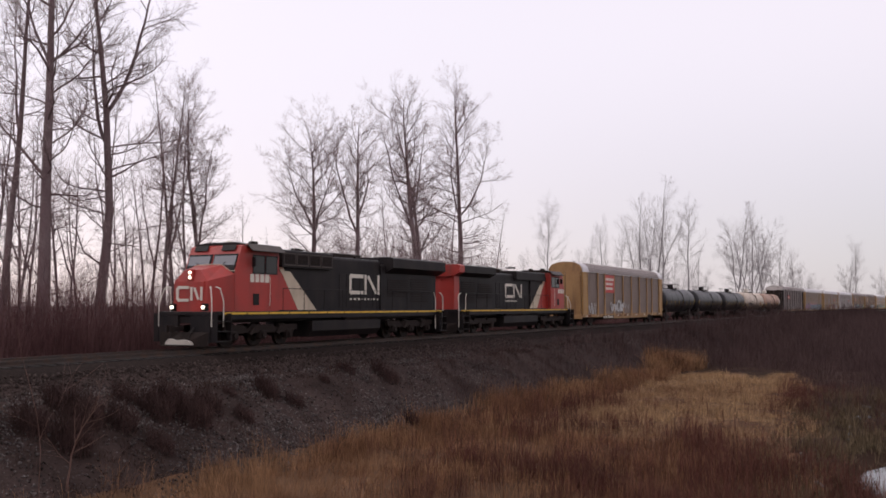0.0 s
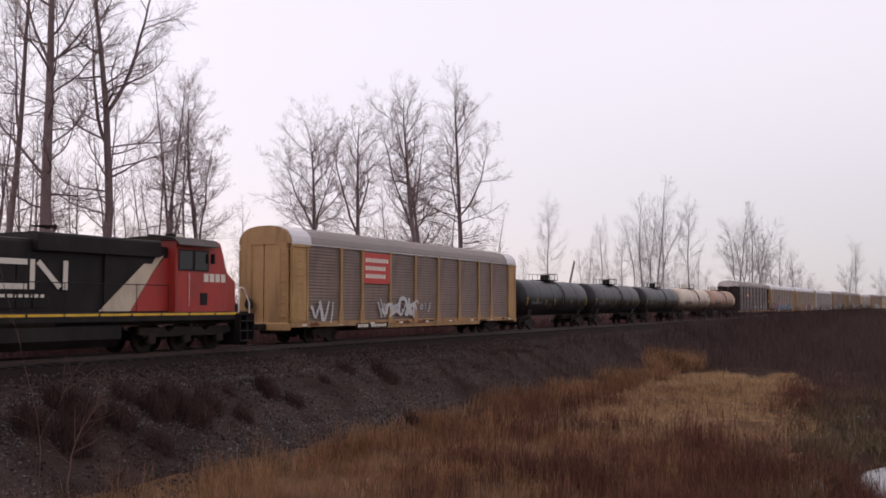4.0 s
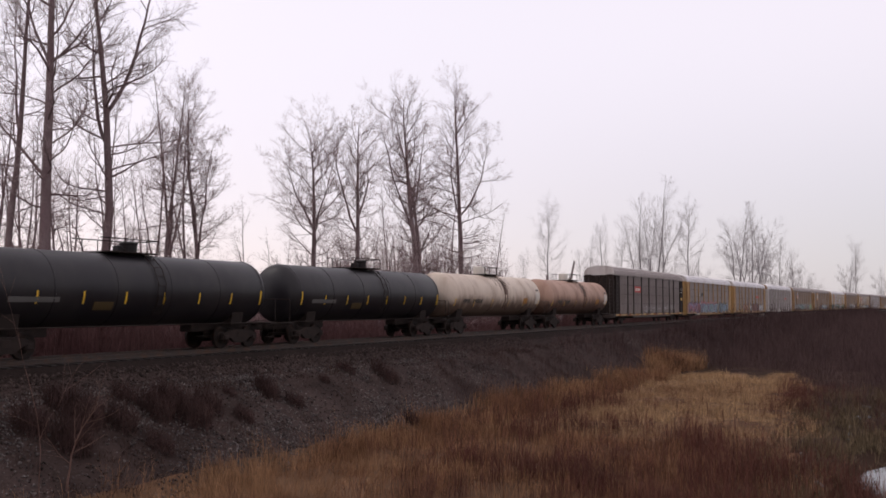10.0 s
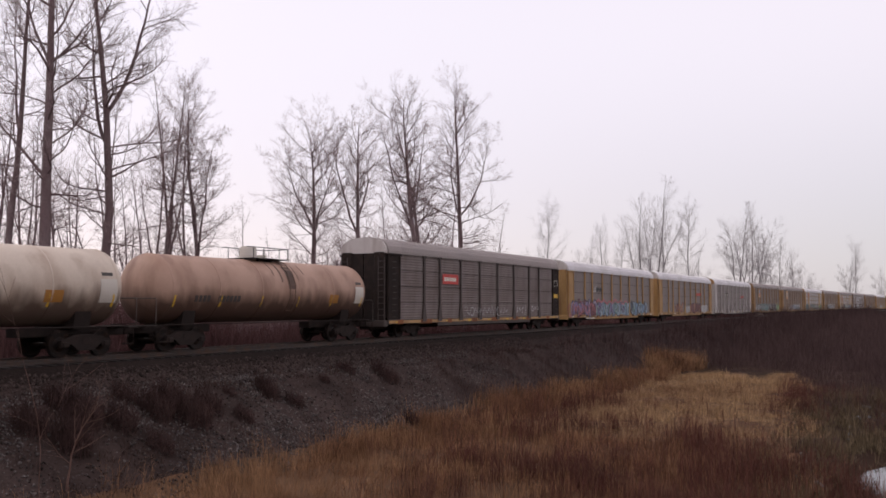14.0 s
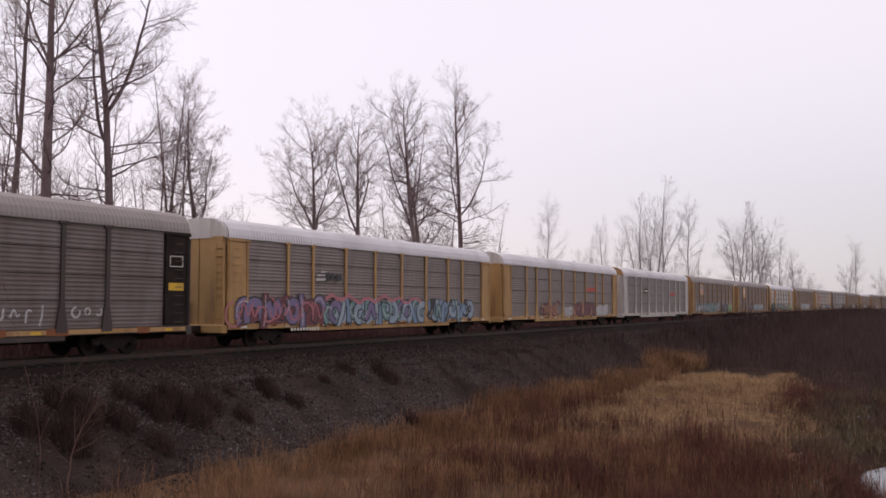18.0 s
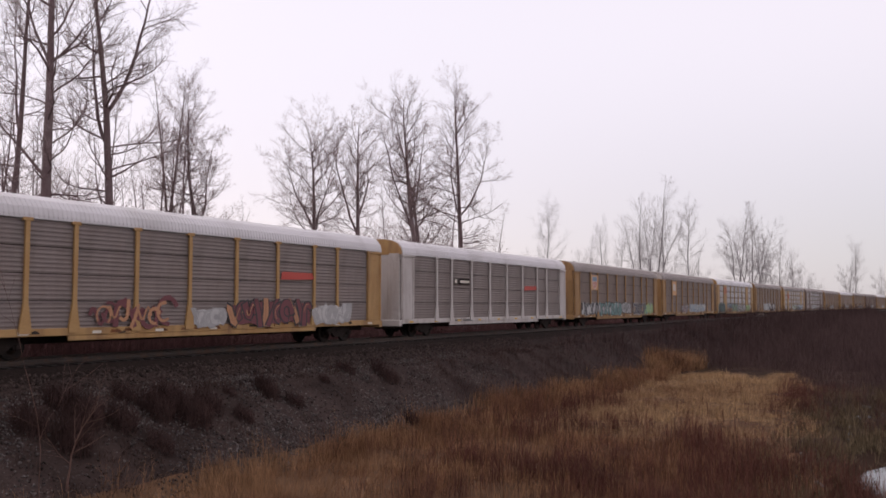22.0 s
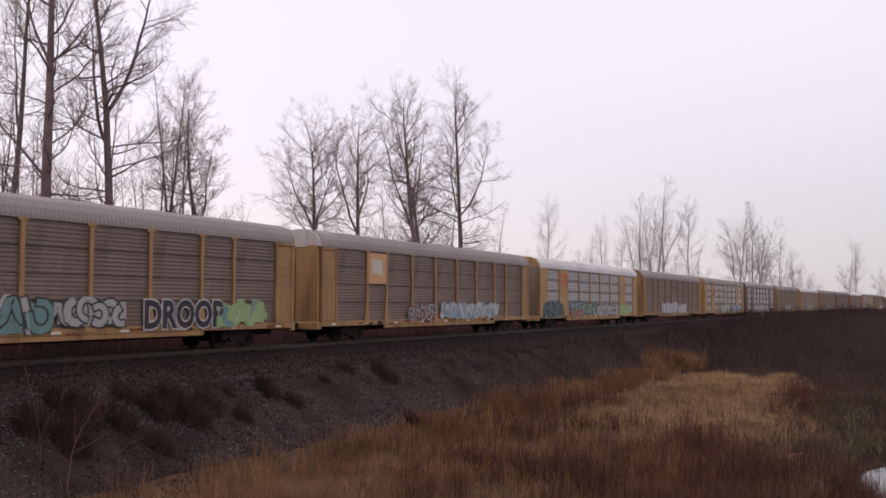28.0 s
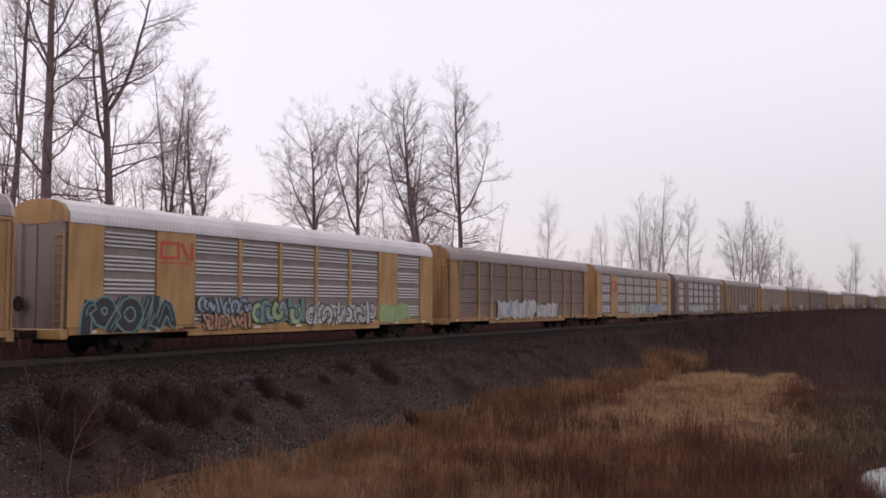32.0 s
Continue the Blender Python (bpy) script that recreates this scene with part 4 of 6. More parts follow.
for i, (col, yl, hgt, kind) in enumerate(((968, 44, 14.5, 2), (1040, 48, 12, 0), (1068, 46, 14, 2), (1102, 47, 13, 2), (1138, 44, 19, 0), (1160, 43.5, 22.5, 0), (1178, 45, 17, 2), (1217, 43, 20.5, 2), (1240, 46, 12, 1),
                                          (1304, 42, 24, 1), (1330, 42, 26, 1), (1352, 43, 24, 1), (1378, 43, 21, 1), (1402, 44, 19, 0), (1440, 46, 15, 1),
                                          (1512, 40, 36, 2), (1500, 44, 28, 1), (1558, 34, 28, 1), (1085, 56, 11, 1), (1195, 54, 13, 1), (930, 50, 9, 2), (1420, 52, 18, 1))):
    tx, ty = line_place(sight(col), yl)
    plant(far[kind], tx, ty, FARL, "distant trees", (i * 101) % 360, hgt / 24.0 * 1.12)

# broken dead stems that lean beside the track
for col, yl, stems in ((972, 35.0, ((0.0, 0.0, -0.25, 6.2, 0.10), (0.2, 1.5, -1.6, 5.2, 0.07))), (984, 35.5, ((0.0, 0.0, 2.0, 7.8, 0.13), (0.1, 2.4, -1.2, 5.4, 0.08), (0.9, 4.2, -0.1, 5.6, 0.05)))):
    snag = Shape()
    for a0, z0, a1, z1, sr in stems:
        m0, m1 = PIC_RIGHT * a0 + Vector((0, 0, z0 - 0.3)), PIC_RIGHT * a1 + Vector((0, 0, z1))
        mid = m0.lerp(m1, 0.5) + PIC_RIGHT * (0.12 if a1 > 0 else -0.12)
        snag.tube(tuple(m0), tuple(mid), sr * 1.3, sr).tube(tuple(mid), tuple(m1), sr, sr * 0.75, 7)
    tx, ty = line_place(sight(col), yl)
    snag_ob = tagged(new("dead_snag", snag.mesh("dead_snag", BARK)), "broken leaning dead tree stem behind the track", "dead tree", "dead snags")
    snag_ob.matrix_basis = pose(tx, ty, height(tx, off(tx, ty)))

# thin bare saplings in front of the slope
for sx, sy, sh, sr, sk, ss in ((16.9, 20.25, 2.6, 0.034, 9, 77), (14.9, 18.8, 5.2, 0.014, 3, 78)):
    sap = Tree(ss)
    sap.branch(Vector((0, 0, -0.2)), Vector((0, 0, 1)), sh, sr, 1, [None, (7, sk, 0.62, 0.5, 0.10, 0.05, 0.3, 44, 34), (5, 5, 0.45, 0.5, 0.12, 0.04, 0.2, 38, 34), (2, 0, 0, 0, 0.1, 0.0, 0, 0, 0)])
    sapling = tagged(new("sapling"), "thin leafless reddish sapling in front of the embankment", "sapling", "saplings")
    sapling.matrix_basis = pose(sx, sy, height(sx, off(sx, sy)))
    for nm, ranks, sides in (("stem", (1,), 5), ("crown", (2, 3), 3)):
        ob = new(nm, pieces_mesh(nm, [s for s in sap.seg if s[4] in ranks], sides, SAPLING, 0.005))
        ob.parent = sapling
        tagged(ob, kind="stuff")

# ---- rolling stock: x runs to the train's rear, -y is the near side, z = 0 is the rail top ----
WHEELSETS = []


def wheelset_shape(r, gauge=0.7525):
    s = Shape()
    for e in (-1, 1):
        prof = [(-0.075, 0.10), (-0.075, r * 0.42), (-0.03, r * 0.55), (-0.05, r * 0.84), (-0.065, r * 0.86), (-0.065, r), (0.03, r), (0.032, r + 0.025), (0.062, r + 0.025), (0.066, r * 0.86), (0.02, r * 0.82), (0.035, r * 0.5), (0.075, r * 0.36), (0.075, 0.10)]
        s.lathe([(h * -e, q) for h, q in prof] if e > 0 else prof, "y", (0, e * gauge, 0), 20)
    s.lathe([(-0.95, 0.07), (0.95, 0.07)], "y", (0, 0, 0), 10)
    for e in (-1, 1):
        for k in range(3):
            a = k * 2.094
            s.tube((math.cos(a) * 0.075, e * 0.90, math.sin(a) * 0.075), (math.cos(a) * 0.075, e * 0.985, math.sin(a) * 0.075), 0.02, None, 5)
    return s


def sideframe_shape(base):
    h = base / 2
    out = [(-h - 0.18, 0.36), (-h - 0.18, 0.62), (-h + 0.10, 0.68), (-0.42, 0.80), (0.42, 0.80), (h - 0.10, 0.68), (h + 0.18, 0.62), (h + 0.18, 0.36), (h - 0.16, 0.36), (h - 0.20, 0.50), (0.34, 0.24), (-0.34, 0.24), (-h + 0.20, 0.50), (-h + 0.16, 0.36)]
    s = Shape()
    s.prism(out, "y", -0.09, 0.09)
    for k in range(3):
        s.tube((-0.17 + 0.17 * k, 0, 0.30), (-0.17 + 0.17 * k, 0, 0.66), 0.075, None, 8)
    for e in (-h, h):
        s.box(e - 0.13, e + 0.13, -0.15, 0.15, 0.36, 0.56, 0.03)
    return s


def freight_truck(car, x, turning):
    """A two-axle truck with its own wheelsets."""
    t = part("truck", lambda: Shape().box(-0.2, 0.2, -1.12, 1.12, 0.42, 0.72, 0.03).box(-0.32, 0.32, -0.5, 0.5, 0.66, 0.82, 0.03), DARKSTEEL, car, at=pose(x, 0, 0), key="bolster")
    for e in (-1, 1):
        part("side_frame", lambda: sideframe_shape(1.78), DARKSTEEL, t, at=pose(0, e * 1.02, 0), key="sideframe")
    for e in (-0.89, 0.89):
        w = part("wheelset", lambda: wheelset_shape(0.475), WHEEL, t, at=pose(e, 0, 0.475), key="wheelset", smooth=True)
        if turning:
            WHEELSETS.append((w, e, 0.475))
    return t


def coupler(car, x, e, z=0.86):
    part("coupler", lambda: Shape().box(-0.35, 0.32, -0.07, 0.07, z - 0.08, z + 0.08, 0.02).prism([(0.30, -0.11), (0.52, -0.14), (0.60, -0.02), (0.50, 0.02), (0.56, 0.12), (0.34, 0.15)], "z", z - 0.15, z + 0.15),
         DARKSTEEL, car, at=pose(x, 0, 0, 0, 0, 0 if e > 0 else 180), key=("coupler", z))


def bent_bar(pts, r=0.018):
    return Shape().pipe(pts, r, 6)


def flat(outline, y, thick=0.006):
    """A flat shape of paint on the near side."""
    return Shape().prism(outline, "y", y - thick, y)


def bars(car, name, x0, z0, widths, h, material, y, gap=0.1):
    """A line of writing as plain bars."""
    x = x0
    for w in widths:
        part(name, lambda: Shape().box(0, w, -0.006, 0, 0, h), material, car, at=pose(x, y, z0), key=("bar", w, h))
        x += w + gap


def band(points, w):
    """A band of even width along a line of points, as quads' outlines."""
    out = []
    for (x0, z0), (x1, z1) in zip(points, points[1:]):
        dx, dz = x1 - x0, z1 - z0
        ln = math.hypot(dx, dz)
        ux, uz = dx / ln * w / 2, dz / ln * w / 2
        out.append([(x0 - ux - uz, z0 - uz + ux), (x0 - ux + uz, z0 - uz - ux), (x1 + ux + uz, z1 + uz - ux), (x1 + ux - uz, z1 + uz + ux)])
    return out


def emblem(car, x, z, w, h, material, y):
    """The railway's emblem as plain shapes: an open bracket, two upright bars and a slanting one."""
    b = h * 0.19
    l = w * 0.42
    pts = [(x + l, z + h - b / 2), (x + b * 0.9, z + h - b / 2), (x + b * 0.5, z + h - b * 0.9), (x + b / 2, z + b * 0.9), (x + b * 0.9, z + b / 2), (x + l, z + b / 2)]
    x2 = x + l + b * 1.55
    bars_of = band(pts, b)
    for a0, a1 in (((x2, z + b / 2), (x2, z + h - b / 2)), ((x2 + b * 1.5, z + h - b * 0.7), (x + w - b * 2.0, z + b * 0.7)), ((x + w - b / 2, z + b / 2), (x + w - b / 2, z + h - b / 2))):
        bars_of += band([a0, a1], b)
    for k, q in enumerate(bars_of):
        part("emblem_band", Shape().prism(q, "y", y - 0.006 - 0.0006 * k, y), material, car, "broad band of the railway emblem")


def stroke_line(rnd, x, z, h):
    """The middle line of one sprayed stroke: a hoop, a hook, a wave or a slash."""
    kind = rnd.choice(("hoop", "hook", "wave", "slash", "hoop"))
    r = h * rnd.uniform(0.22, 0.34)
    if kind == "hoop":
        a0, a1 = rnd.uniform(0, 6.28), rnd.uniform(3.0, 5.4)
        return [(x + r * 1.1 * math.cos(a0 + a1 * i / 9), z + r * 1.15 * math.sin(a0 + a1 * i / 9)) for i in range(10)]
    if kind == "hook":
        s = rnd.choice((-1, 1))
        top = [(x + s * r * 0.6, z + s * h * 0.44), (x + s * r * 0.5, z)]
        return top + [(x + s * r * (0.5 - 0.7 * (1 - math.cos(a * 0.6))), z - s * r * math.sin(a * 0.6)) for a in range(1, 5)]
    if kind == "wave":
        return [(x - r * 1.2 + 0.3 * r * i, z + r * 0.9 * math.sin(i * 0.9 + x)) for i in range(9)]
    lean = rnd.uniform(-0.5, 0.5) * h
    return [(x - lean / 2, z - h * 0.44), (x + r * 0.15, z), (x + lean / 2, z + h * 0.46)]


def swollen(line, w):
    """The outline of a stroke of width w along a line, with blunt ends."""
    left, right = [], []
    n = len(line)
    for i, (x, z) in enumerate(line):
        a, b = line[max(i - 1, 0)], line[min(i + 1, n - 1)]
        dx, dz = b[0] - a[0], b[1] - a[1]
        ln = math.hypot(dx, dz) + 1e-6
        e = w / 2 * (1.15 - 0.3 * i / n)
        k = -e * 0.8 if i == 0 else (e * 0.8 if i == n - 1 else 0.0)
        left.append((x + dx / ln * k - dz / ln * e, z + dz / ln * k + dx / ln * e))
        right.append((x + dx / ln * k + dz / ln * e, z + dz / ln * k - dx / ln * e))
    return left, right


def ribbon(s, line, w, y0, y1, hold):
    """Adds a stroke of width w to a shape, as a chain of flat blocks."""
    left, right = swollen(line, w)
    left, right = hold(left), hold(right)
    k = len(s.v)
    for a, b in zip(left, right):
        s.v += [(a[0], y0, a[1]), (b[0], y0, b[1]), (a[0], y1, a[1]), (b[0], y1, b[1])]
    for i in range(len(left) - 1):
        q, r = k + 4 * i, k + 4 * i + 4
        s.f += [(q, q + 1, r + 1, r), (q, r, r + 2, q + 2), (q + 1, q + 3, r + 3, r + 1)]
    e = k + 4 * (len(left) - 1)
    s.f += [(k, k + 2, k + 3, k + 1), (e, e + 1, e + 3, e + 2)]
    return s


def graffiti(car, x0, x1, z0, z1, colours, outline, seed, y=-1.583, shine="white"):
    """A tangle of sprayed strokes with outlines over a cloud of paint; no letters."""
    rnd = random.Random(seed)
    h = z1 - z0

    def hold(o):
        return [(min(max(a, x0 - 0.25), x1 + 0.25), min(max(b, z0 - 0.03), z1 + 0.05)) for a, b in o]
    k = int((x1 - x0) / 0.3)
    cloud = [(x0 + (x1 - x0) * i / k, z1 - h * rnd.uniform(0.02, 0.22)) for i in range(k + 1)] + [(x1 - (x1 - x0) * i / k, z0 + h * rnd.uniform(0.0, 0.2)) for i in range(k + 1)]
    part("graffiti_cloud", Shape().prism(cloud, "y", y - 0.003, y), TAGS[colours[0]], car, colours[0] + " cloud of spray paint")
    n = max(4, int((x1 - x0) / (h * 0.42)))
    step = (x1 - x0) / n
    for i in range(n):
        cx, cz = x0 + (i + 0.5) * step, (z0 + z1) / 2 + rnd.uniform(-0.14, 0.14) * h
        line = stroke_line(rnd, cx, cz, h)
        w = h * rnd.uniform(0.20, 0.28)
        lay = 0.0024 * (i % 4)
        main = colours[(i + 1) % len(colours)]
        part("graffiti_outline", ribbon(Shape(), line, w + 0.15, y - 0.0045 - lay, y - 0.001, hold), TAGS[outline], car, outline + " sprayed outline")
        part("graffiti_fill", ribbon(Shape(), line, w, y - 0.0058 - lay, y - 0.001, hold), TAGS[main], car, main + " sprayed stroke")
        if i % 2 == 0:
            part("graffiti_stroke", ribbon(Shape(), [(a - 0.02, b + 0.03) for a, b in line[1:-1]] if len(line) > 4 else line, w * 0.13, y - 0.0145, y - 0.001, hold), TAGS[shine], car)


def scrawl(car, x0, x1, z0, z1, colour, seed, w=0.06, y=-1.583):
    """Quick thin loops of one spray colour; no letters."""
    rnd = random.Random(seed)
    n = max(3, int((x1 - x0) / 0.45))
    for i in range(n):
        line = stroke_line(rnd, x0 + (i + 0.5) * (x1 - x0) / n, (z0 + z1) / 2 + rnd.uniform(-0.1, 0.1) * (z1 - z0), (z1 - z0) * rnd.uniform(0.7, 1.2))
        part("graffiti_line", ribbon(Shape(), line, w * rnd.uniform(0.7, 1.5), y - 0.003 - 0.0015 * (i % 3), y, lambda o: o), TAGS[colour], car, "thin " + colour + " sprayed line")


def lettering(car, words, x, z, size, material, y, bold=0.0, name="lettering", squash=1.0):
    """Real letters, of the built-in font, standing on the near side."""
    cu = bpy.data.curves.new(name, "FONT")
    cu.body, cu.size, cu.extrude, cu.offset, cu.resolution_u = words, size, 0.003, bold, 3
    tmp = bpy.data.objects.new("tmp", cu)
    scene.collection.objects.link(tmp)
    bpy.context.view_layer.update()
    me = bpy.data.meshes.new_from_object(tmp.evaluated_get(bpy.context.evaluated_depsgraph_get()))
    bpy.data.objects.remove(tmp)
    me.materials.clear()
    me.materials.append(material)
    ob = new(name, me)
    ob.parent = car
    ob.matrix_basis = pose(x, y, z, 90, 0, 0) @ Matrix.Diagonal((squash, 1, 1, 1))
    ob["label"] = "spray-painted letters " + words
    return ob


# -- enclosed car-carrying wagon --
POSTS = (-8.95, -7.0, -4.2, -1.4, 1.4, 4.2, 7.0, 8.95)
EAVE = 4.80
SILL = 0.62
SEAMS = (2.00, 2.91, 3.82)


def corrugated(w, z0, z1, pitch, depth):
    """A sheet with rolled horizontal ribs; it faces -y."""
    s = Shape()
    n = max(2, int(round((z1 - z0) / pitch)))
    prof = []
    for i in range(n):
        a, p = z0 + (z1 - z0) * i / n, (z1 - z0) / n
        if i % 6 == 5 and depth > 1:
            prof += [(0.0, a), (0.0, a + p * 0.12), (0.035, a + p * 0.16), (0.035, a + p * 0.36), (0.0, a + p * 0.42), (-depth, a + p * 0.55), (-depth, a + p * 0.88)]
        else:
            prof += [(0.0, a), (0.0, a + p * 0.42), (-depth, a + p * 0.55), (-depth, a + p * 0.88)]
    prof.append((0.0, z1))
    back = 0.06
    for x in (-w / 2, w / 2):
        s.v += [(x, y, z) for y, z in prof] + [(x, back, z1), (x, back, z0)]
    m = len(prof) + 2
    s.f += [(i, i + m, (i + 1) % m + m, (i + 1) % m) for i in range(m)]
    s.f += [tuple(range(m)), tuple(range(m, 2 * m))[::-1]]
    return s


def post_shape():
    """A side post that flares into a broad foot."""
    s = Shape()
    s.prism([(-0.085, EAVE - 0.10), (0.085, EAVE - 0.10), (0.085, 1.95), (0.23, 1.10), (0.23, 0.90), (-0.23, 0.90), (-0.23, 1.10), (-0.085, 1.95)], "y", -0.075, 0.0)
    s.box(-0.20, 0.20, -0.085, 0.0, EAVE - 0.17, EAVE - 0.05, 0.012)
    return s


def roof_profile():
    return [(-1.56, EAVE - 0.06), (-1.56, EAVE + 0.06), (-1.50, EAVE + 0.31), (-1.28, EAVE + 0.58), (-0.9, EAVE + 0.74), (-0.45, EAVE + 0.81), (0, EAVE + 0.83),
            (0.45, EAVE + 0.81), (0.9, EAVE + 0.74), (1.28, EAVE + 0.58), (1.50, EAVE + 0.31), (1.56, EAVE + 0.06), (1.56, EAVE - 0.06)]


def roof_shape(x0, x1, pitch=0.19, depth=0.022):
    """An arched roof of crosswise ribs."""
    s = Shape()
    prof = roof_profile()
    n = int((x1 - x0) / pitch)
    xs = []
    for i in range(n):
        a, p = x0 + (x1 - x0) * i / n, (x1 - x0) / n
        xs += [(a, 0), (a + p * 0.5, 0), (a + p * 0.6, depth), (a + p * 0.9, depth)]
    xs.append((x1, 0))
    m = len(prof)
    for x, lift in xs:
        for y, z in prof:
            k = 1 + lift / 1.6
            s.v.append((x, y * k, EAVE + (z - EAVE) * (1 + lift / 0.9)))
    for i in range(len(xs) - 1):
        for j in range(m - 1):
            s.f.append((i * m + j, (i + 1) * m + j, (i + 1) * m + j + 1, i * m + j + 1))
    for i in (0, len(xs) - 1):
        s.f.append(tuple(i * m + j for j in range(m)))
    return s


def end_shape():
    """The arched head of an end wall above the doors."""
    out = [(y * 0.97, z - 0.02) for y, z in roof_profile()]
    return Shape().prism(out, "x", -0.06, 0.06)


def auto_rack(name, label, frame_mat, panel_mat, roof_mat, style="posts", cap_mat=None, door_mat=None, turning=True, hood_mat=None, seams=True, pocket_mat=None):
    """A long enclosed wagon that carries cars: ribbed sides, arched roof, folding end doors."""
    car = tagged(new(name), label, "rail wagon", "wagons of the train")
    cap_mat, door_mat, hood_mat = cap_mat or roof_mat, door_mat or frame_mat, hood_mat or frame_mat
    pocket_mat = pocket_mat or frame_mat
    part("roof", lambda: roof_shape(-11.5, 11.5), roof_mat, car, key="roof")
    for e in (-1, 1):
        part("roof_cap", lambda: roof_shape(-0.76, 0.76, 0.19, 0.014), cap_mat, car, at=pose(e * 12.28, 0, 0), key="roofcap")
        part("end_head", end_shape, hood_mat, car, at=pose(e * 13.12, 0, 0), key="endhead")
        for q in (-1, 1):
            part("end_door", lambda: Shape().prism([(-0.02, 0.03), (0.05, 0.03), (0.05, 0.70), (0.13, 0.76), (0.13, 1.38), (-0.02, 1.42)], "z", 1.0, EAVE - 0.02), door_mat, car,
                 at=pose(e * 13.10, 0, 0) @ Matrix.Diagonal((e, q, 1, 1)), key=("enddoor", e, q))
            part("corner_ladder", ladder_shape, frame_mat, car, at=pose(e * 13.22, q * 1.22, 0), key="rackladder")
        part("brake_wheel", lambda: Shape().lathe([(-0.02, 0.24), (0.0, 0.28), (0.02, 0.24)], "x", (0, 0, 0), 14), DARKSTEEL, car, at=pose(e * 13.30, -e * 0.75, 1.9), key="brakewheel")
        part("end_sill", lambda: Shape().box(-0.16, 0.16, -1.50, 1.50, 0.66, 1.02, 0.03), frame_mat, car, at=pose(e * 13.15, 0, 0), key="endsill")
        coupler(car, e * 13.62, e)
        part("draft_sill", lambda: Shape().box(-0.5, 0.5, -0.3, 0.3, 0.68, 0.98, 0.03), DARKSTEEL, car, at=pose(e * 13.4, 0, 0), key="draft")
        freight_truck(car, e * 9.75, turning)
    part("deck", lambda: Shape().box(-13.1, 13.1, -1.40, 1.40, 0.92, 1.04).box(-13.0, 13.0, -0.35, 0.35, 0.50, 0.92, 0.03), DARKSTEEL, car, key="deck")
    for e in (-1, 1):
        part("side_sill", lambda: Shape().box(-13.0, 13.0, -0.05, 0.05, 0.80, 1.06, 0.015).box(-7.2, 7.2, -0.035, 0.045, SILL, 0.80, 0.015), frame_mat, car, at=pose(0, e * 1.48, 0), key="sill")
        part("drip_rail", lambda: Shape().box(-13.05, 13.05, -0.05, 0.05, EAVE - 0.09, EAVE - 0.01, 0.012), cap_mat, car, at=pose(0, e * 1.52, 0), key="drip")
        for i in range(9):
            part("reflector", lambda: Shape().box(-0.20, 0.20, -0.008, 0.008, -0.05, 0.05), STRIPE if frame_mat not in (YELLOW, OCHRE) else LETTER, car, at=pose(-12.0 + 3.0 * i, e * 1.538, 0.90), key="rackreflector")
        flip = Matrix.Diagonal((1, -e, 1, 1))
        if style == "posts":
            for x in POSTS:
                part("side_post", post_shape, frame_mat, car, at=pose(x, e * 1.50, 0) @ flip, key="post")
            edges = (-11.75,) + POSTS + (11.75,)
            for a, b in zip(edges, edges[1:]):
                w = round(b - a - 0.06, 2)
                part("side_panel", lambda w=w: corrugated(w, 1.06, EAVE - 0.10, 0.152, 0.022), panel_mat, car, at=pose((a + b) / 2, e * 1.47, 0) @ flip, key=("panel", w))
                if turning and seams and e < 0:
                    for zs in SEAMS:
                        part("panel_seam", lambda w=w: Shape().box(-w / 2, w / 2, -0.026, 0.02, -0.011, 0.011), SEAM, car, at=pose((a + b) / 2, e * 1.47, zs), key=("seam", w))
            for g in (-1, 1):
                for i in range(10):
                    part("ladder_rung", lambda: Shape().box(-0.02, 0.40, -0.012, 0.012, -0.014, 0.014), frame_mat, car, at=pose(g * 12.45 - 0.2, e * 1.60, 1.2 + 0.34 * i), key="rung")
                pocket = part("door_pocket", lambda: Shape().box(-0.66, 0.64, -0.05, 0.06, 1.06, EAVE - 0.10, 0.02), pocket_mat, car, at=pose(g * 12.42, e * 1.50, 0) @ Matrix.Diagonal((g, -e, 1, 1)), key=("pocket", g, e))
                for x0, x1 in ((-0.66, -0.52), (0.46, 0.60)):
                    part("pocket_post", lambda: Shape().box(x0, x1, -0.09, -0.045, 1.06, EAVE - 0.23, 0.01), pocket_mat, pocket, key=("pocketpost", x0))
                part("pocket_cap", lambda: Shape().box(-0.75, 0.68, -0.11, -0.04, EAVE - 0.22, EAVE - 0.11, 0.015), pocket_mat, pocket, key="pocketcap")
        else:
            bays = ((-11.55, -9.0), (-6.9, -4.25), (-4.05, -1.5), (-1.25, 1.3), (1.5, 4.2), (4.4, 7.05), (9.05, 11.6))
            solid = ((-13.08, -11.55), (-9.0, -6.9), (7.05, 9.05), (11.6, 13.08))
            for a, b in solid:
                w = round(b - a, 2)
                part("side_plate", lambda w=w: Shape().box(-w / 2, w / 2, -0.05, 0.05, 1.06, EAVE - 0.09, 0.015), frame_mat, car, at=pose((a + b) / 2, e * 1.50, 0), key=("plate", w))
            for x in (-4.15, -1.37, 1.40, 4.30):
                part("side_post", lambda: Shape().box(-0.11, 0.11, -0.05, 0.05, 1.06, EAVE - 0.09, 0.012), frame_mat, car, at=pose(x, e * 1.50, 0), key="cnpost")
            for a, b in bays:
                w = round(b - a - 0.02, 2)
                sheet = part("side_panel", lambda w=w: Shape().box(-w / 2, w / 2, -0.005, 0.05, 1.06, EAVE - 0.10), panel_mat, car, at=pose((a + b) / 2, e * 1.47, 0) @ flip, key=("cnpanel", w))
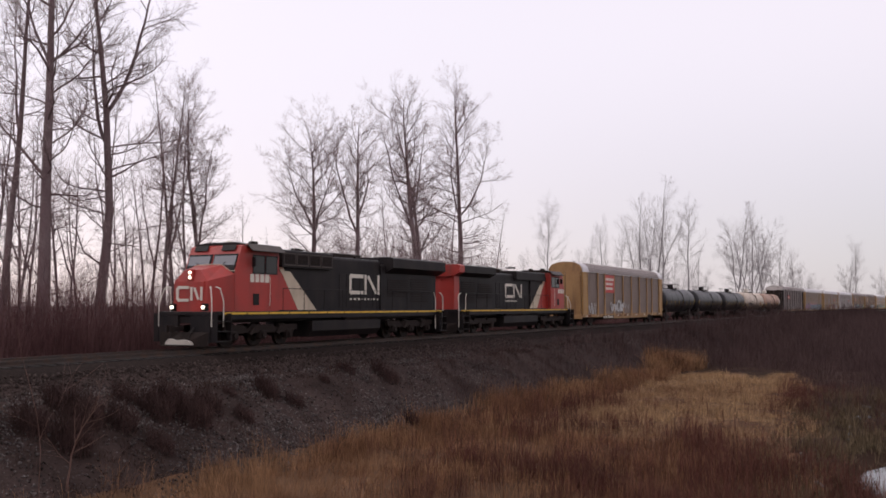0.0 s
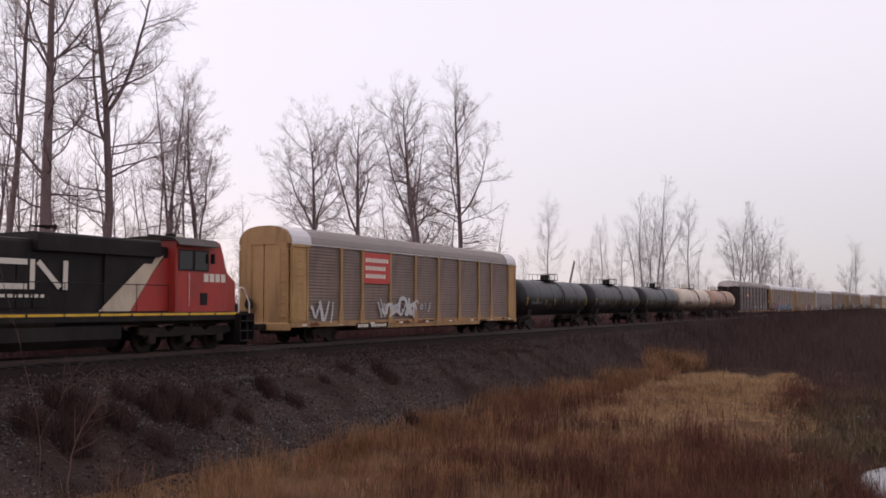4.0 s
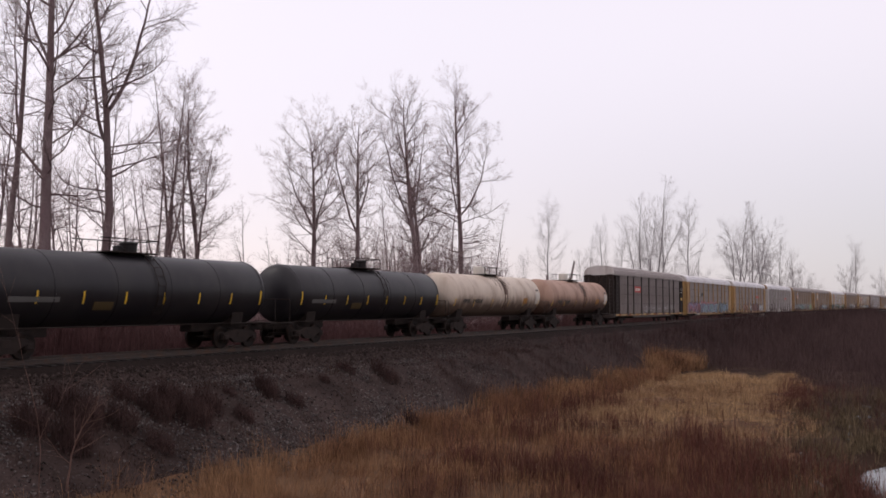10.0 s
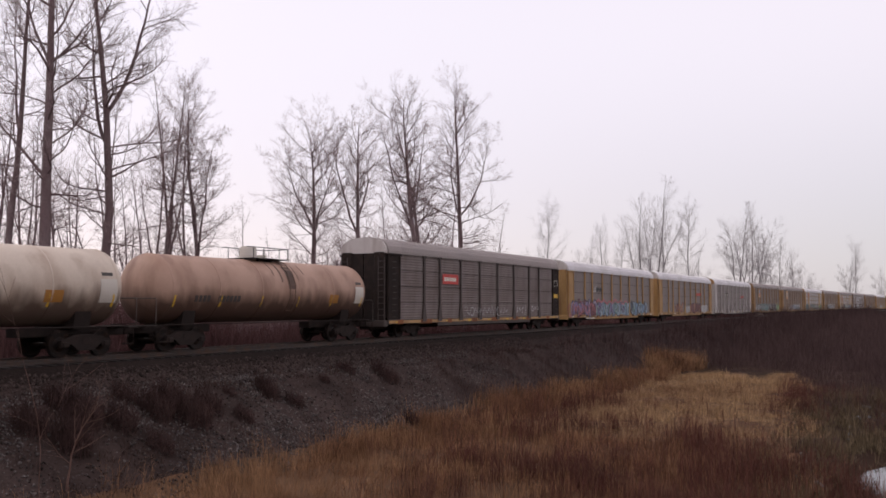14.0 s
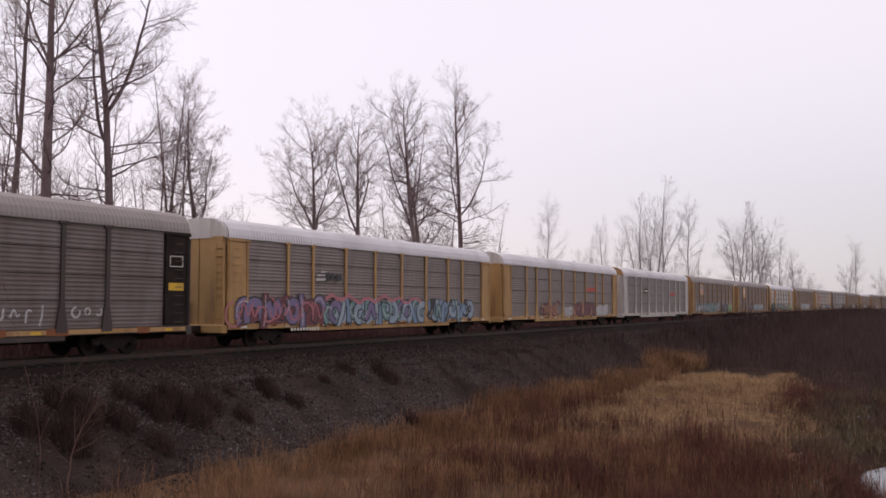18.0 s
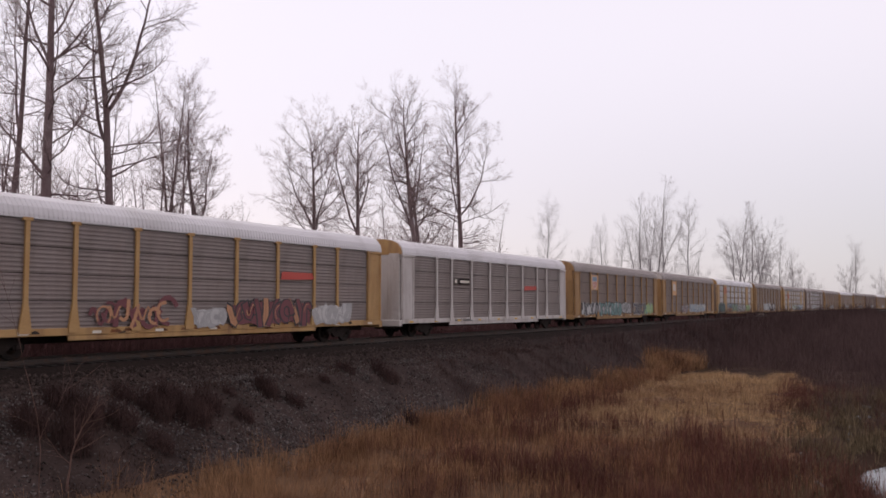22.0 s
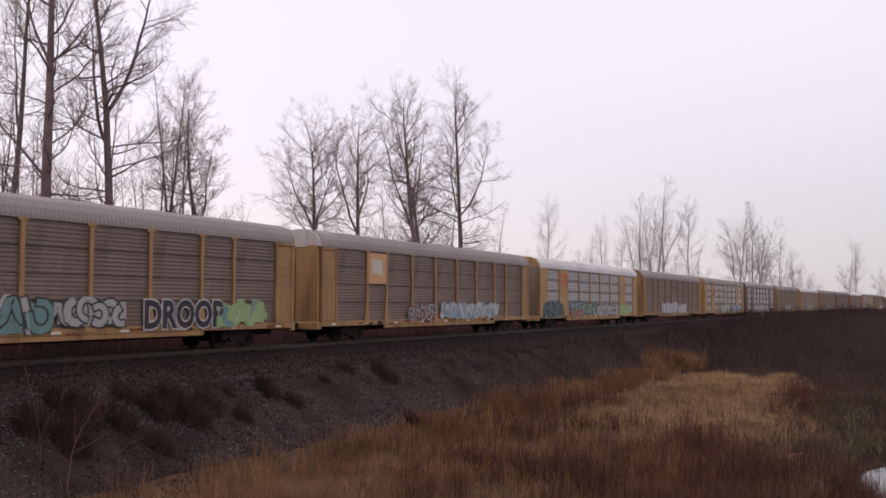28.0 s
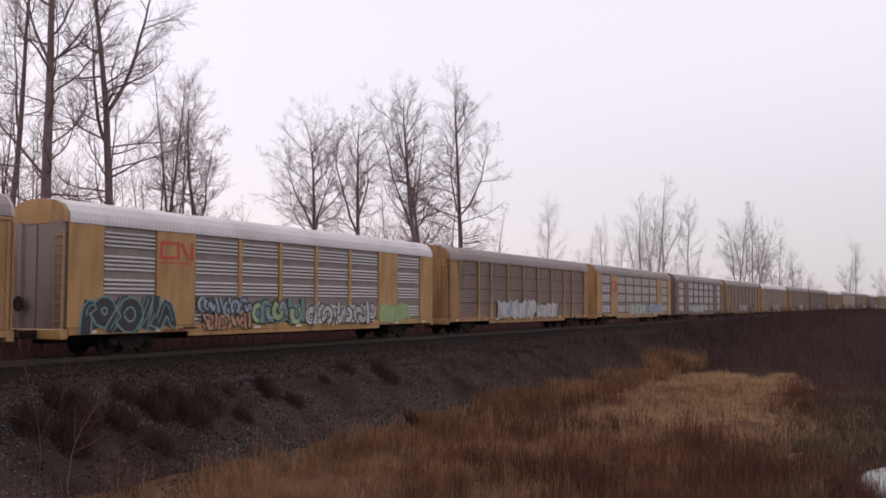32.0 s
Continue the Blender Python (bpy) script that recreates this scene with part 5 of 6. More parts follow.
                for g0, k in ((4.02, 4), (3.16, 4), (2.3, 4), (1.3, 4)):
                    for i in range(k):
                        part("louvre", lambda w=w: Shape().prism([(0.0, -0.045), (-0.045, -0.055), (-0.05, -0.035), (0.0, 0.045)], "x", -w / 2 + 0.04, w / 2 - 0.04), GALV, sheet,
                             at=pose(0, -0.004, g0 + i * 0.155), key=("louvre", w))
    return car


def ladder_shape():
    s = Shape()
    for y in (-0.2, 0.2):
        s.box(-0.03, 0.03, y - 0.02, y + 0.02, 0.75, EAVE - 0.3, 0.006)
    for i in range(11):
        s.box(-0.05, 0.02, -0.2, 0.2, 0.95 + i * 0.33, 0.985 + i * 0.33)
    return s


# -- tank wagon --
def tank_wagon(label, length, paint, radius, zc, marks, plate=None, dome="black", turning=True):
    """A horizontal cylinder with dished ends on stub sills, with top fittings inside a railing."""
    car = tagged(new("tank_wagon"), label, "tank wagon", "wagons of the train")
    hl = length / 2
    prof = []
    for i in range(7):
        a = math.pi / 2 * i / 6
        prof.append((-hl + 0.62 * (1 - math.cos(a)), max(0.02, radius * math.sin(a))))
    body = prof + [(-hl + 0.62 + (length - 1.24) * i / 6, radius) for i in range(1, 6)] + [(-h, r) for h, r in prof[::-1]]
    shell = part("tank", lambda: Shape().lathe(body, "x", (0, 0, zc), 40), paint, car, smooth=True)
    for x in (-hl * 0.55, -hl * 0.18, hl * 0.18, hl * 0.55, hl - 0.66, -hl + 0.66):
        part("weld_band", lambda: Shape().lathe([(-0.03, radius + 0.004), (-0.02, radius + 0.014), (0.02, radius + 0.014), (0.03, radius + 0.004)], "x", (0, 0, zc), 40), paint, shell,
             at=pose(x, 0, 0), key=("weld", radius, zc), smooth=True)
    for e in (-1, 1):
        x = e * (hl - 1.9)
        part("stub_sill", lambda: Shape().box(-2.3, 2.3, -0.33, 0.33, 0.72, 1.06, 0.03), DARKSTEEL, car, at=pose(x + e * 0.25, 0, 0), key="stub")
        part("saddle", lambda: Shape().prism([(-1.15, 1.95), (-1.0, 1.02), (1.0, 1.02), (1.15, 1.95), (0.55, zc - radius - 0.02 + 0.16), (-0.55, zc - radius - 0.02 + 0.16)], "x", -0.35, 0.35), DARKSTEEL, car, at=pose(x, 0, 0), key=("saddle", zc))
        part("end_platform", lambda: Shape().box(-0.25, 0.25, -1.45, 1.45, 0.98, 1.05, 0.01), DARKSTEEL, car, at=pose(e * (hl + 0.12), 0, 0), key="endplat")
        part("end_rail", lambda: bent_bar([(0, -1.42, 1.0), (0, -1.42, 2.05), (0, -1.36, 2.12), (0, 1.36, 2.12), (0, 1.42, 2.05), (0, 1.42, 1.0)], 0.02), GREYFRAME if plate else DARKSTEEL, car, at=pose(e * (hl + 0.25), 0, 0), key=("endrail", plate is None))
        coupler(car, e * (hl + 0.30), e)
        freight_truck(car, x + e * 0.15, turning)
        part("brake_step", lambda: Shape().box(-0.22, 0.22, -1.48, -1.30, 0.40, 0.44).pipe([(-0.2, -1.46, 0.42), (-0.2, -1.46, 1.0)], 0.015).pipe([(0.2, -1.46, 0.42), (0.2, -1.46, 1.0)], 0.015), DARKSTEEL, car, at=pose(e * (hl - 0.1), 0, 0), key="brakestep")
    for e in (-1, 1):
        part("grab_rail", lambda: bent_bar([(-hl + 0.1, e * 1.40, 1.08), (hl - 0.1, e * 1.40, 1.08)], 0.022), DARKSTEEL, car)
    top = zc + radius
    platform = part("top_platform", lambda: Shape().box(-1.25, 1.25, -0.75, 0.75, top + 0.02, top + 0.07, 0.01).box(-0.5, 0.5, -0.4, 0.4, top - 0.12, top + 0.03), DARKSTEEL, car)
    loops = Shape()
    for e in (-1, 1):
        y = e * 0.74
        loops.pipe([(-1.25, y, top + 0.05), (-1.25, y, top + 0.55), (-1.7, y, top + 0.55)], 0.02).pipe([(-1.25, y, top + 0.55), (1.25, y, top + 0.55), (1.25, y, top + 0.05)], 0.02)
        loops.pipe([(0.6, y, top + 0.05), (0.6, y, top + 0.55)], 0.02).pipe([(-0.5, y, top + 0.05), (-0.5, y, top + 0.55)], 0.02)
    loops.pipe([(1.25, -0.74, top + 0.55), (1.25, 0.74, top + 0.55)], 0.02)
    part("railing", loops, DARKSTEEL, platform)
    if dome == "black":
        part("manway", Shape().lathe([(top, 0.33), (top + 0.36, 0.33), (top + 0.40, 0.36), (top + 0.46, 0.36), (top + 0.52, 0.2)], "z", (0.35, 0, 0), 16).box(-0.3, 0.0, -0.16, 0.16, top + 0.05, top + 0.33, 0.03), BLACK, platform)
    else:
        part("valve_dome", Shape().lathe([(top, 0.40), (top + 0.52, 0.40), (top + 0.60, 0.35), (top + 0.63, 0.12)], "z", (-0.75, 0, 0), 18), WHITE, platform, smooth=True)
        part("valve_box", Shape().box(0.1, 0.35, -0.2, 0.2, top, top + 0.26, 0.02), WHITE, platform)
    sx = 0.75
    ladder_on_tank(car, radius, zc, sx, TANK_GRIME if plate else DARKSTEEL)
    for x, z, w, h, mat_ in marks:
        part("reflector" if h > w else "marking", curved_mark(x, z, w, h, radius, zc), mat_, shell)
    if plate:
        for gx0, gw, gl in ((0.75, 0.5, 1.2), (0.1, 0.10, 0.9), (1.35, 0.12, 0.8), (-0.4, 0.06, 0.6), (1.9, 0.05, 0.5)):
            part("grime_streak", curved_mark(gx0, radius * 0.9 - gl / 2, gw, gl, radius - 0.004, zc), TANK_GRIME, shell, "brown spill that has run down from the top fittings")
        part("stencil", curved_mark(plate[0], plate[1], plate[2], plate[3], radius, zc), plate[4], shell, "pale stencil block")
    return car


def curved_mark(x, z, w, h, radius, zc):
    """A patch of paint that follows the shell; z is measured from its middle."""
    s = Shape()
    n = 6
    for i in range(n + 1):
        a = math.asin(max(-0.97, min(0.97, (z - h / 2 + h * i / n) / radius)))
        for r in (radius + 0.010, radius + 0.002):
            for xx in (x - w / 2, x + w / 2):
                s.v.append((xx, -math.cos(a) * r, zc + math.sin(a) * r))
    for i in range(n):
        k = i * 4
        s.f += [(k, k + 1, k + 5, k + 4), (k + 2, k + 6, k + 7, k + 3), (k, k + 4, k + 6, k + 2), (k + 1, k + 3, k + 7, k + 5)]
    s.f += [(0, 2, 3, 1), (n * 4, n * 4 + 1, n * 4 + 3, n * 4 + 2)]
    return s


def ladder_on_tank(car, radius, zc, x0, material):
    """A curved ladder up the near flank: two stiles and eight rungs."""
    def at(a, x):
        return (x, -math.cos(a) * (radius + 0.08), zc + math.sin(a) * (radius + 0.08))
    ladder = part("side_ladder", Shape().pipe([at(radians(a), x0 - 0.2) for a in (-40, -15, 10, 35, 60, 80)], 0.018), material, car)
    part("stile", Shape().pipe([at(radians(a), x0 + 0.2) for a in (-40, -15, 10, 35, 60, 80)], 0.018), material, ladder)
    for i in range(8):
        a = radians(-38 + 15 * i)
        part("rung", Shape().tube(at(a, x0 - 0.2), at(a, x0 + 0.2), 0.014, None, 6), material, ladder)


# -- six-axle diesel locomotive; the cab is at -x and the thing may be turned round --
def loco_truck(car, x, side=1):
    t = part("truck", lambda: Shape().box(-2.1, 2.1, -0.35, 0.35, 0.55, 0.85, 0.04).box(-0.3, 0.3, -1.1, 1.1, 0.6, 0.9, 0.04), DARKSTEEL, car, at=pose(x, 0, 0), key="locobolster")
    for e in (-1, 1):
        part("side_frame", loco_sideframe, DARKSTEEL, t, at=pose(0, e * 1.18, 0), key="locosf")
    for k in (-1.9, 0.0, 1.9):
        w = part("wheelset", lambda: wheelset_shape(0.533), WHEEL, t, at=pose(k, 0, 0.533), key="locowheel", smooth=True)
        WHEELSETS.append((w, k, 0.533))


def loco_sideframe():
    s = Shape()
    s.prism([(-2.55, 0.72), (-2.55, 0.98), (-1.3, 0.98), (-1.0, 0.80), (-0.75, 0.98), (0.75, 0.98), (1.0, 0.80), (1.3, 0.98), (2.55, 0.98), (2.55, 0.72), (2.2, 0.70), (1.5, 0.62), (0.5, 0.62), (0.0, 0.70), (-0.5, 0.62), (-1.5, 0.62), (-2.2, 0.70)], "y", -0.09, 0.09)
    for k in (-1.9, 0.0, 1.9):
        s.box(k - 0.20, k + 0.20, -0.16, 0.14, 0.34, 0.74, 0.04)
        s.tube((k, -0.17, 0.53), (k, -0.24, 0.53), 0.13, None, 10)
        for q in (-0.34, 0.34):
            s.tube((k + q, 0, 0.62), (k + q, 0, 0.92), 0.085, None, 8)
    for k in (-0.95, 0.95):
        s.tube((k, -0.16, 0.55), (k + 0.3, -0.16, 0.86), 0.10, None, 8)
    return s


def rounded_box(x0, x1, w, z0, z1, r=0.14):
    """A hood: a long box with rounded top edges."""
    out = [(-w, z0), (-w, z1 - r), (-w + r * 0.3, z1 - r * 0.3), (-w + r, z1), (w - r, z1), (w - r * 0.3, z1 - r * 0.3), (w, z1 - r), (w, z0)]
    return Shape().prism(out, "x", x0, x1)


def grille(x0, x1, z0, z1, y, n, sign=-1):
    s = Shape()
    for i in range(n):
        z = z0 + (z1 - z0) * (i + 0.5) / n
        s.box(x0, x1, min(y, y + sign * 0.03), max(y, y + sign * 0.03), z - 0.022, z + 0.022)
    return s


def locomotive(label, kind):
    """kind: 1 the leader with its lamps lit, 2 the older one behind it."""
    car = tagged(new("locomotive"), label, "locomotive", "locomotives of the train")
    L = 11.1
    zd = 1.58
    part("underframe", Shape().box(-10.2, 10.2, -1.48, 1.48, zd - 0.16, zd, 0.02).box(-10.1, 10.1, -0.9, 0.9, zd - 0.5, zd - 0.16, 0.03), BLACK, car)
    for e in (-1, 1):
        part("side_skirt", Shape().box(-L + 1.6, L - 1.6, -0.02, 0.02, zd - 0.34, zd - 0.02, 0.006), BLACK, car, at=pose(0, e * 1.49, 0))
        x = -L + 1.65
        while x < L - 2.2:
            part("sill_stripe", lambda: Shape().box(0, 1.42, -0.004, 0.004, -0.09, 0.0), STRIPE, car, at=pose(x, e * 1.516, zd - 0.04), key="sillstripe")
            x += 1.50
    part("fuel_tank", Shape().prism([(-1.42, 1.10), (-1.42, 0.62), (-1.15, 0.32), (1.15, 0.32), (1.42, 0.62), (1.42, 1.10)], "x", -3.1, 3.1), BLACK, car)
    for e in (-1, 1):
        part("air_reservoir", lambda: Shape().lathe([(-1.5, 0.05), (-1.42, 0.17), (1.42, 0.17), (1.5, 0.05)], "x", (0, 0, 0), 12), DARKSTEEL, car, at=pose(1.2, e * 1.28, 1.24), key="airres", smooth=True)
    loco_truck(car, -6.65)
    loco_truck(car, 6.65)
    # cab and nose
    cab = part("cab", Shape().prism([(-8.75, zd), (-8.75, 3.15), (-8.45, 4.05), (-8.3, 4.42), (-8.0, 4.52), (-5.75, 4.52), (-5.75, zd)], "y", -1.46, 1.46), RED, car)
    part("cab_roof", Shape().prism([(-1.50, 4.42), (-1.42, 4.52), (-0.8, 4.62), (0.8, 4.62), (1.42, 4.52), (1.50, 4.42)], "x", -8.1, -5.6), BLACK if kind == 1 else DARKSTEEL, cab)
    part("nose", Shape().add([(-9.90, -0.95, zd), (-9.90, 0.95, zd), (-8.7, -1.46, zd), (-8.7, 1.46, zd), (-9.87, -0.92, 2.86), (-9.87, 0.92, 2.86), (-9.78, -0.45, 3.34), (-9.78, 0.45, 3.34),
                              (-8.7, -1.457, 3.20), (-8.7, 1.457, 3.20), (-8.7, -0.72, 3.60), (-8.7, 0.72, 3.60)],
                             [(0, 1, 5, 4), (4, 5, 7, 6), (0, 4, 8, 2), (4, 6, 10, 8), (1, 3, 9, 5), (5, 9, 11, 7), (6, 7, 11, 10), (2, 8, 10, 11, 9, 3), (0, 2, 3, 1)]), RED, car)
    for q in (-1, 1):
        part("nose_edge", bent_bar([(-8.74, q * 1.47, 3.34), (-8.76, q * 1.20, 3.32), (-8.78, q * 0.74, 3.60), (-8.80, 0.0, 3.62)], 0.016), CREAMBAND, car, "thin pale edge line")
    for q in (-1, 1):
        w = part("windscreen", Shape().prism([(-8.49, 4.00), (-8.632, 3.58), (-8.592, 3.57), (-8.45, 3.98)], "y", 0.12, 1.34), GLASS, cab, "dark glass with a black rubber frame", at=Matrix.Diagonal((1, q, 1, 1)))
        w.location.x -= 0.03
        f = part("window_frame", Shape().prism([(-8.46, 4.08), (-8.75, 3.24), (-8.71, 3.23), (-8.42, 4.07)], "y", 0.05, 1.38), BLACK, cab, at=Matrix.Diagonal((1, q, 1, 1)))
        f.location.x -= 0.012
        part("number_board", Shape().prism([(-8.31, 4.42), (-8.42, 4.18), (-8.38, 4.16), (-8.27, 4.40)], "y", 0.40, 1.16), BLACK, cab, at=pose(-0.03, 0, 0.06) @ Matrix.Diagonal((1, q, 1, 1)))
        for i in range(2):
            x0 = -7.55 + i * 0.88
            part("side_window", lambda: Shape().box(0, 0.74, -0.012, 0.012, 3.28, 4.02, 0.004), SIDE_GLASS, cab, at=pose(x0, q * 1.468, 0), key="cabwin")
            part("window_frame", lambda: Shape().box(-0.05, 0.0, -0.02, 0.02, 3.23, 4.07).box(0.74, 0.79, -0.02, 0.02, 3.23, 4.07).box(0, 0.74, -0.02, 0.02, 4.02, 4.07).box(0, 0.74, -0.02, 0.02, 3.23, 3.28), BLACK, cab, at=pose(x0, q * 1.468, 0), key="cabwinframe")
        part("ditch_light", Shape().lathe([(-0.06, 0.068), (0.0, 0.068), (0.02, 0.05)], "x", (-10.02, q * 0.88, 1.76), 14), LAMP if kind == 1 else GLASS, car, "lit round ditch light" if kind == 1 else "round ditch light")
        part("marker_housing", Shape().box(-10.02, -9.82, q * 0.88 - 0.13, q * 0.88 + 0.13, 1.60, 1.92, 0.03), BLACK, car)
        part("front_handrail", bent_bar([(-10.18, q * 1.48, 0.95), (-10.18, q * 1.48, 1.95), (-10.05, q * 1.30, 2.55), (-9.98, q * 1.20, 2.62), (-9.88, q * 1.10, 2.62)], 0.028), LETTER, car)
        part("rear_handrail", bent_bar([(10.18, q * 1.48, 0.45), (10.18, q * 1.48, 1.6), (10.22, q * 1.46, 2.35), (10.05, q * 1.44, 2.55), (9.85, q * 1.44, 2.60)], 0.03), LETTER, car)
        part("rear_grab_rail", bent_bar([(9.24, q * 1.48, 0.45), (9.24, q * 1.48, 2.3), (9.05, q * 1.46, 2.6)], 0.026), LETTER, car)
        part("front_grab_rail", bent_bar([(-9.48, q * 1.50, 0.95), (-9.48, q * 1.50, 2.0), (-9.62, q * 1.42, 2.55), (-9.72, q * 1.25, 2.62)], 0.026), LETTER, car)
        for e in (-1, 1):
            part("step_well", lambda: Shape().box(-0.42, 0.42, -0.28, 0.0, 0.30, 0.36, 0.01).box(-0.42, 0.42, -0.28, 0.0, 0.72, 0.77, 0.01).box(-0.42, 0.42, -0.28, 0.0, 1.14, 1.19, 0.01).box(-0.46, -0.42, -0.30, 0.0, 0.30, 1.5).box(0.42, 0.46, -0.30, 0.0, 0.30, 1.5), BLACK, car,
                 at=pose(e * 9.72, q * 1.48, 0, 0, 0, 0 if q < 0 else 180), key="stepwell")
            for zz in (0.365, 0.775, 1.195):
                part("step_edge", lambda: Shape().box(-0.4, 0.4, -0.012, 0.012, -0.02, 0.02), STRIPE, car, at=pose(e * 9.72, q * 1.49, zz - 0.03), key="stepedge")
        part("walkway_rail", walk_rail, BLACK, car, at=pose(0, q * 1.44, 0), key="walkrail")
    for e in (-1, 1):
        part("pilot", lambda: Shape().prism([(-1.42, 1.42), (-1.42, 0.30), (-0.9, 0.16), (0.9, 0.16), (1.42, 0.30), (1.42, 1.42), (0.35, 1.42), (0.35, 0.62), (-0.35, 0.62), (-0.35, 1.42)], "x", -0.06, 0.06), BLACK, car, at=pose(e * 10.16, 0, 0), key="pilot")
        part("plough", lambda: Shape().add([(0, -1.35, 0.12), (0, 1.35, 0.12), (0.42, 0, 0.12), (0, -1.35, 0.72), (0, 1.35, 0.72), (0.16, 0, 0.72)], [(0, 2, 5, 3), (2, 1, 4, 5), (0, 1, 2), (3, 5, 4), (0, 3, 4, 1)]), DARKSTEEL, car, at=pose(e * 10.22, 0, 0, 0, 0, 0 if e > 0 else 180), key="plough")
        coupler(car, e * 10.60, e, 0.88)
        part("hoses", lambda: Shape().pipe([(0, -0.55, 0.9), (0.18, -0.56, 0.7), (0.22, -0.52, 0.4), (0.15, -0.45, 0.3)], 0.03).pipe([(0, 0.55, 0.9), (0.18, 0.56, 0.7), (0.22, 0.52, 0.4), (0.15, 0.45, 0.3)], 0.03), BLACK, car, at=pose(e * 10.22, 0, 0, 0, 0, 0 if e > 0 else 180), key="hoses")
    part("headlight", Shape().lathe([(-0.03, 0.068), (0.0, 0.068)], "x", (-9.90, 0.0, 3.24), 14).lathe([(-0.03, 0.068), (0.0, 0.068)], "x", (-9.90, 0.0, 3.03), 14), LAMP if kind == 1 else GLASS, car, "pair of lit headlights" if kind == 1 else "pair of unlit headlights")
    part("headlight_housing", Shape().box(-9.91, -9.7, -0.15, 0.15, 2.88, 3.38, 0.03), RED, car)
    part("nose_door", Shape().box(-9.915, -9.86, -0.80, -0.34, 1.62, 2.86, 0.01), RED, car)
    emblem_nose(car)
    part("roof_visor", Shape().prism([(-1.44, 4.50), (-1.44, 4.54), (-1.78, 4.24), (-1.76, 4.20)], "x", -7.95, -5.65).prism([(1.44, 4.54), (1.44, 4.50), (1.76, 4.20), (1.78, 4.24)], "x", -7.95, -5.65), GREYFRAME, cab)
    for q in (-1, 1):
        part("access_hatch", Shape().box(-7.55, -7.15, q * 1.47 - 0.012, q * 1.47 + 0.012, 1.85, 2.35, 0.004), BLACK, cab)
        part("cab_door", Shape().box(-6.35, -5.80, q * 1.467 - 0.01, q * 1.467 + 0.01, 1.66, 3.18, 0.005), RED, cab)
        part("door_grab", bent_bar([(-6.45, q * 1.50, 1.8), (-6.45, q * 1.53, 2.0), (-6.45, q * 1.53, 3.0), (-6.45, q * 1.50, 3.15)], 0.014), LETTER, cab)
        part("mirror", Shape().box(-7.72, -7.66, q * 1.62 - 0.10, q * 1.62 + 0.10, 3.55, 3.95, 0.01), BLACK, cab)
        part("wiper", bent_bar([(-8.80, q * 0.35, 3.26), (-8.66, q * 0.85, 3.75)], 0.012), BLACK, cab)
    part("horn", Shape().lathe([(-0.35, 0.10), (-0.28, 0.05), (0.3, 0.03)], "x", (0, 0.18, 0), 10).lathe([(-0.28, 0.09), (-0.2, 0.045), (0.3, 0.03)], "x", (0, -0.02, 0), 10).lathe([(-0.3, 0.08), (-0.22, 0.04), (0.3, 0.03)], "x", (0, -0.2, 0), 10), DARKSTEEL, car, at=pose(-1.9 if kind == 1 else -0.5, 0.3, 4.62))
    part("antenna_dome", Shape().lathe([(4.60, 0.20), (4.72, 0.18), (4.78, 0.08)], "z", (-7.1, 0.3, 0), 12), WHITE, cab)
    part("antenna", Shape().tube((-6.4, -0.4, 4.6), (-6.4, -0.4, 5.0), 0.012), DARKSTEEL, cab)
    # long hood
    if kind == 1:
        part("equipment_cabinet", rounded_box(-5.75, -1.1, 1.08, zd, 4.26), BLACK, car)
        part("brake_box", rounded_box(-5.3, -1.2, 1.30, 3.62, 4.44, 0.10), BLACK, car)
        for q in (-1, 1):
            for i in range(4):
                part("grid_frame", lambda: Shape().box(0, 0.92, -0.02, 0.02, 3.70, 3.76).box(0, 0.92, -0.02, 0.02, 4.24, 4.30).box(0, 0.05, -0.02, 0.02, 3.76, 4.24).box(0.87, 0.92, -0.02, 0.02, 3.76, 4.24), GREYFRAME, car, at=pose(-5.2 + i * 0.99, q * 1.305, 0), key="gridframe")
                part("grid_screen", lambda: grille(0.06, 0.86, 3.78, 4.22, 0, 6), DARKSTEEL, car, at=pose(-5.2 + i * 0.99, q * 1.30 + (0.0 if q < 0 else 0.03), 0), key="gridscreen")
        part("engine_hood", rounded_box(-1.1, 3.7, 0.98, zd, 4.32), BLACK, car)
        part("exhaust_duct", Shape().box(0.0, 2.6, -0.5, 0.5, 4.3, 4.56, 0.04), DARKSTEEL, car)
        part("radiator_hood", rounded_box(3.7, 9.6, 1.05, zd, 4.1), BLACK, car)
        part("radiator_wing", Shape().prism([(-1.05, 3.62), (-1.56, 3.92), (-1.56, 4.42), (-1.35, 4.52), (1.35, 4.52), (1.56, 4.42), (1.56, 3.92), (1.05, 3.62)], "x", 4.2, 10.4), BLACK, car)
        part("rear_hood", rounded_box(9.6, 10.15, 1.0, zd, 4.0), BLACK, car)
        part("rear_panel", Shape().box(10.15, 10.19, -0.95, 0.95, zd, 3.6, 0.01), RED, car, "red rear panel of the hood")
    else:
        part("equipment_cabinet", rounded_box(-5.75, -2.6, 1.05, zd, 4.18), BLACK, car)
        part("brake_box", rounded_box(-5.2, 0.4, 1.22, 3.72, 4.36, 0.10), BLACK, car)
        part("engine_hood", rounded_box(-2.6, 4.2, 0.95, zd, 4.12), BLACK, car)
        part("exhaust_duct", Shape().box(2.6, 3.6, -0.4, 0.4, 4.1, 4.40, 0.04), DARKSTEEL, car)
        part("radiator_hood", rounded_box(4.2, 9.2, 1.0, zd, 4.0), BLACK, car)
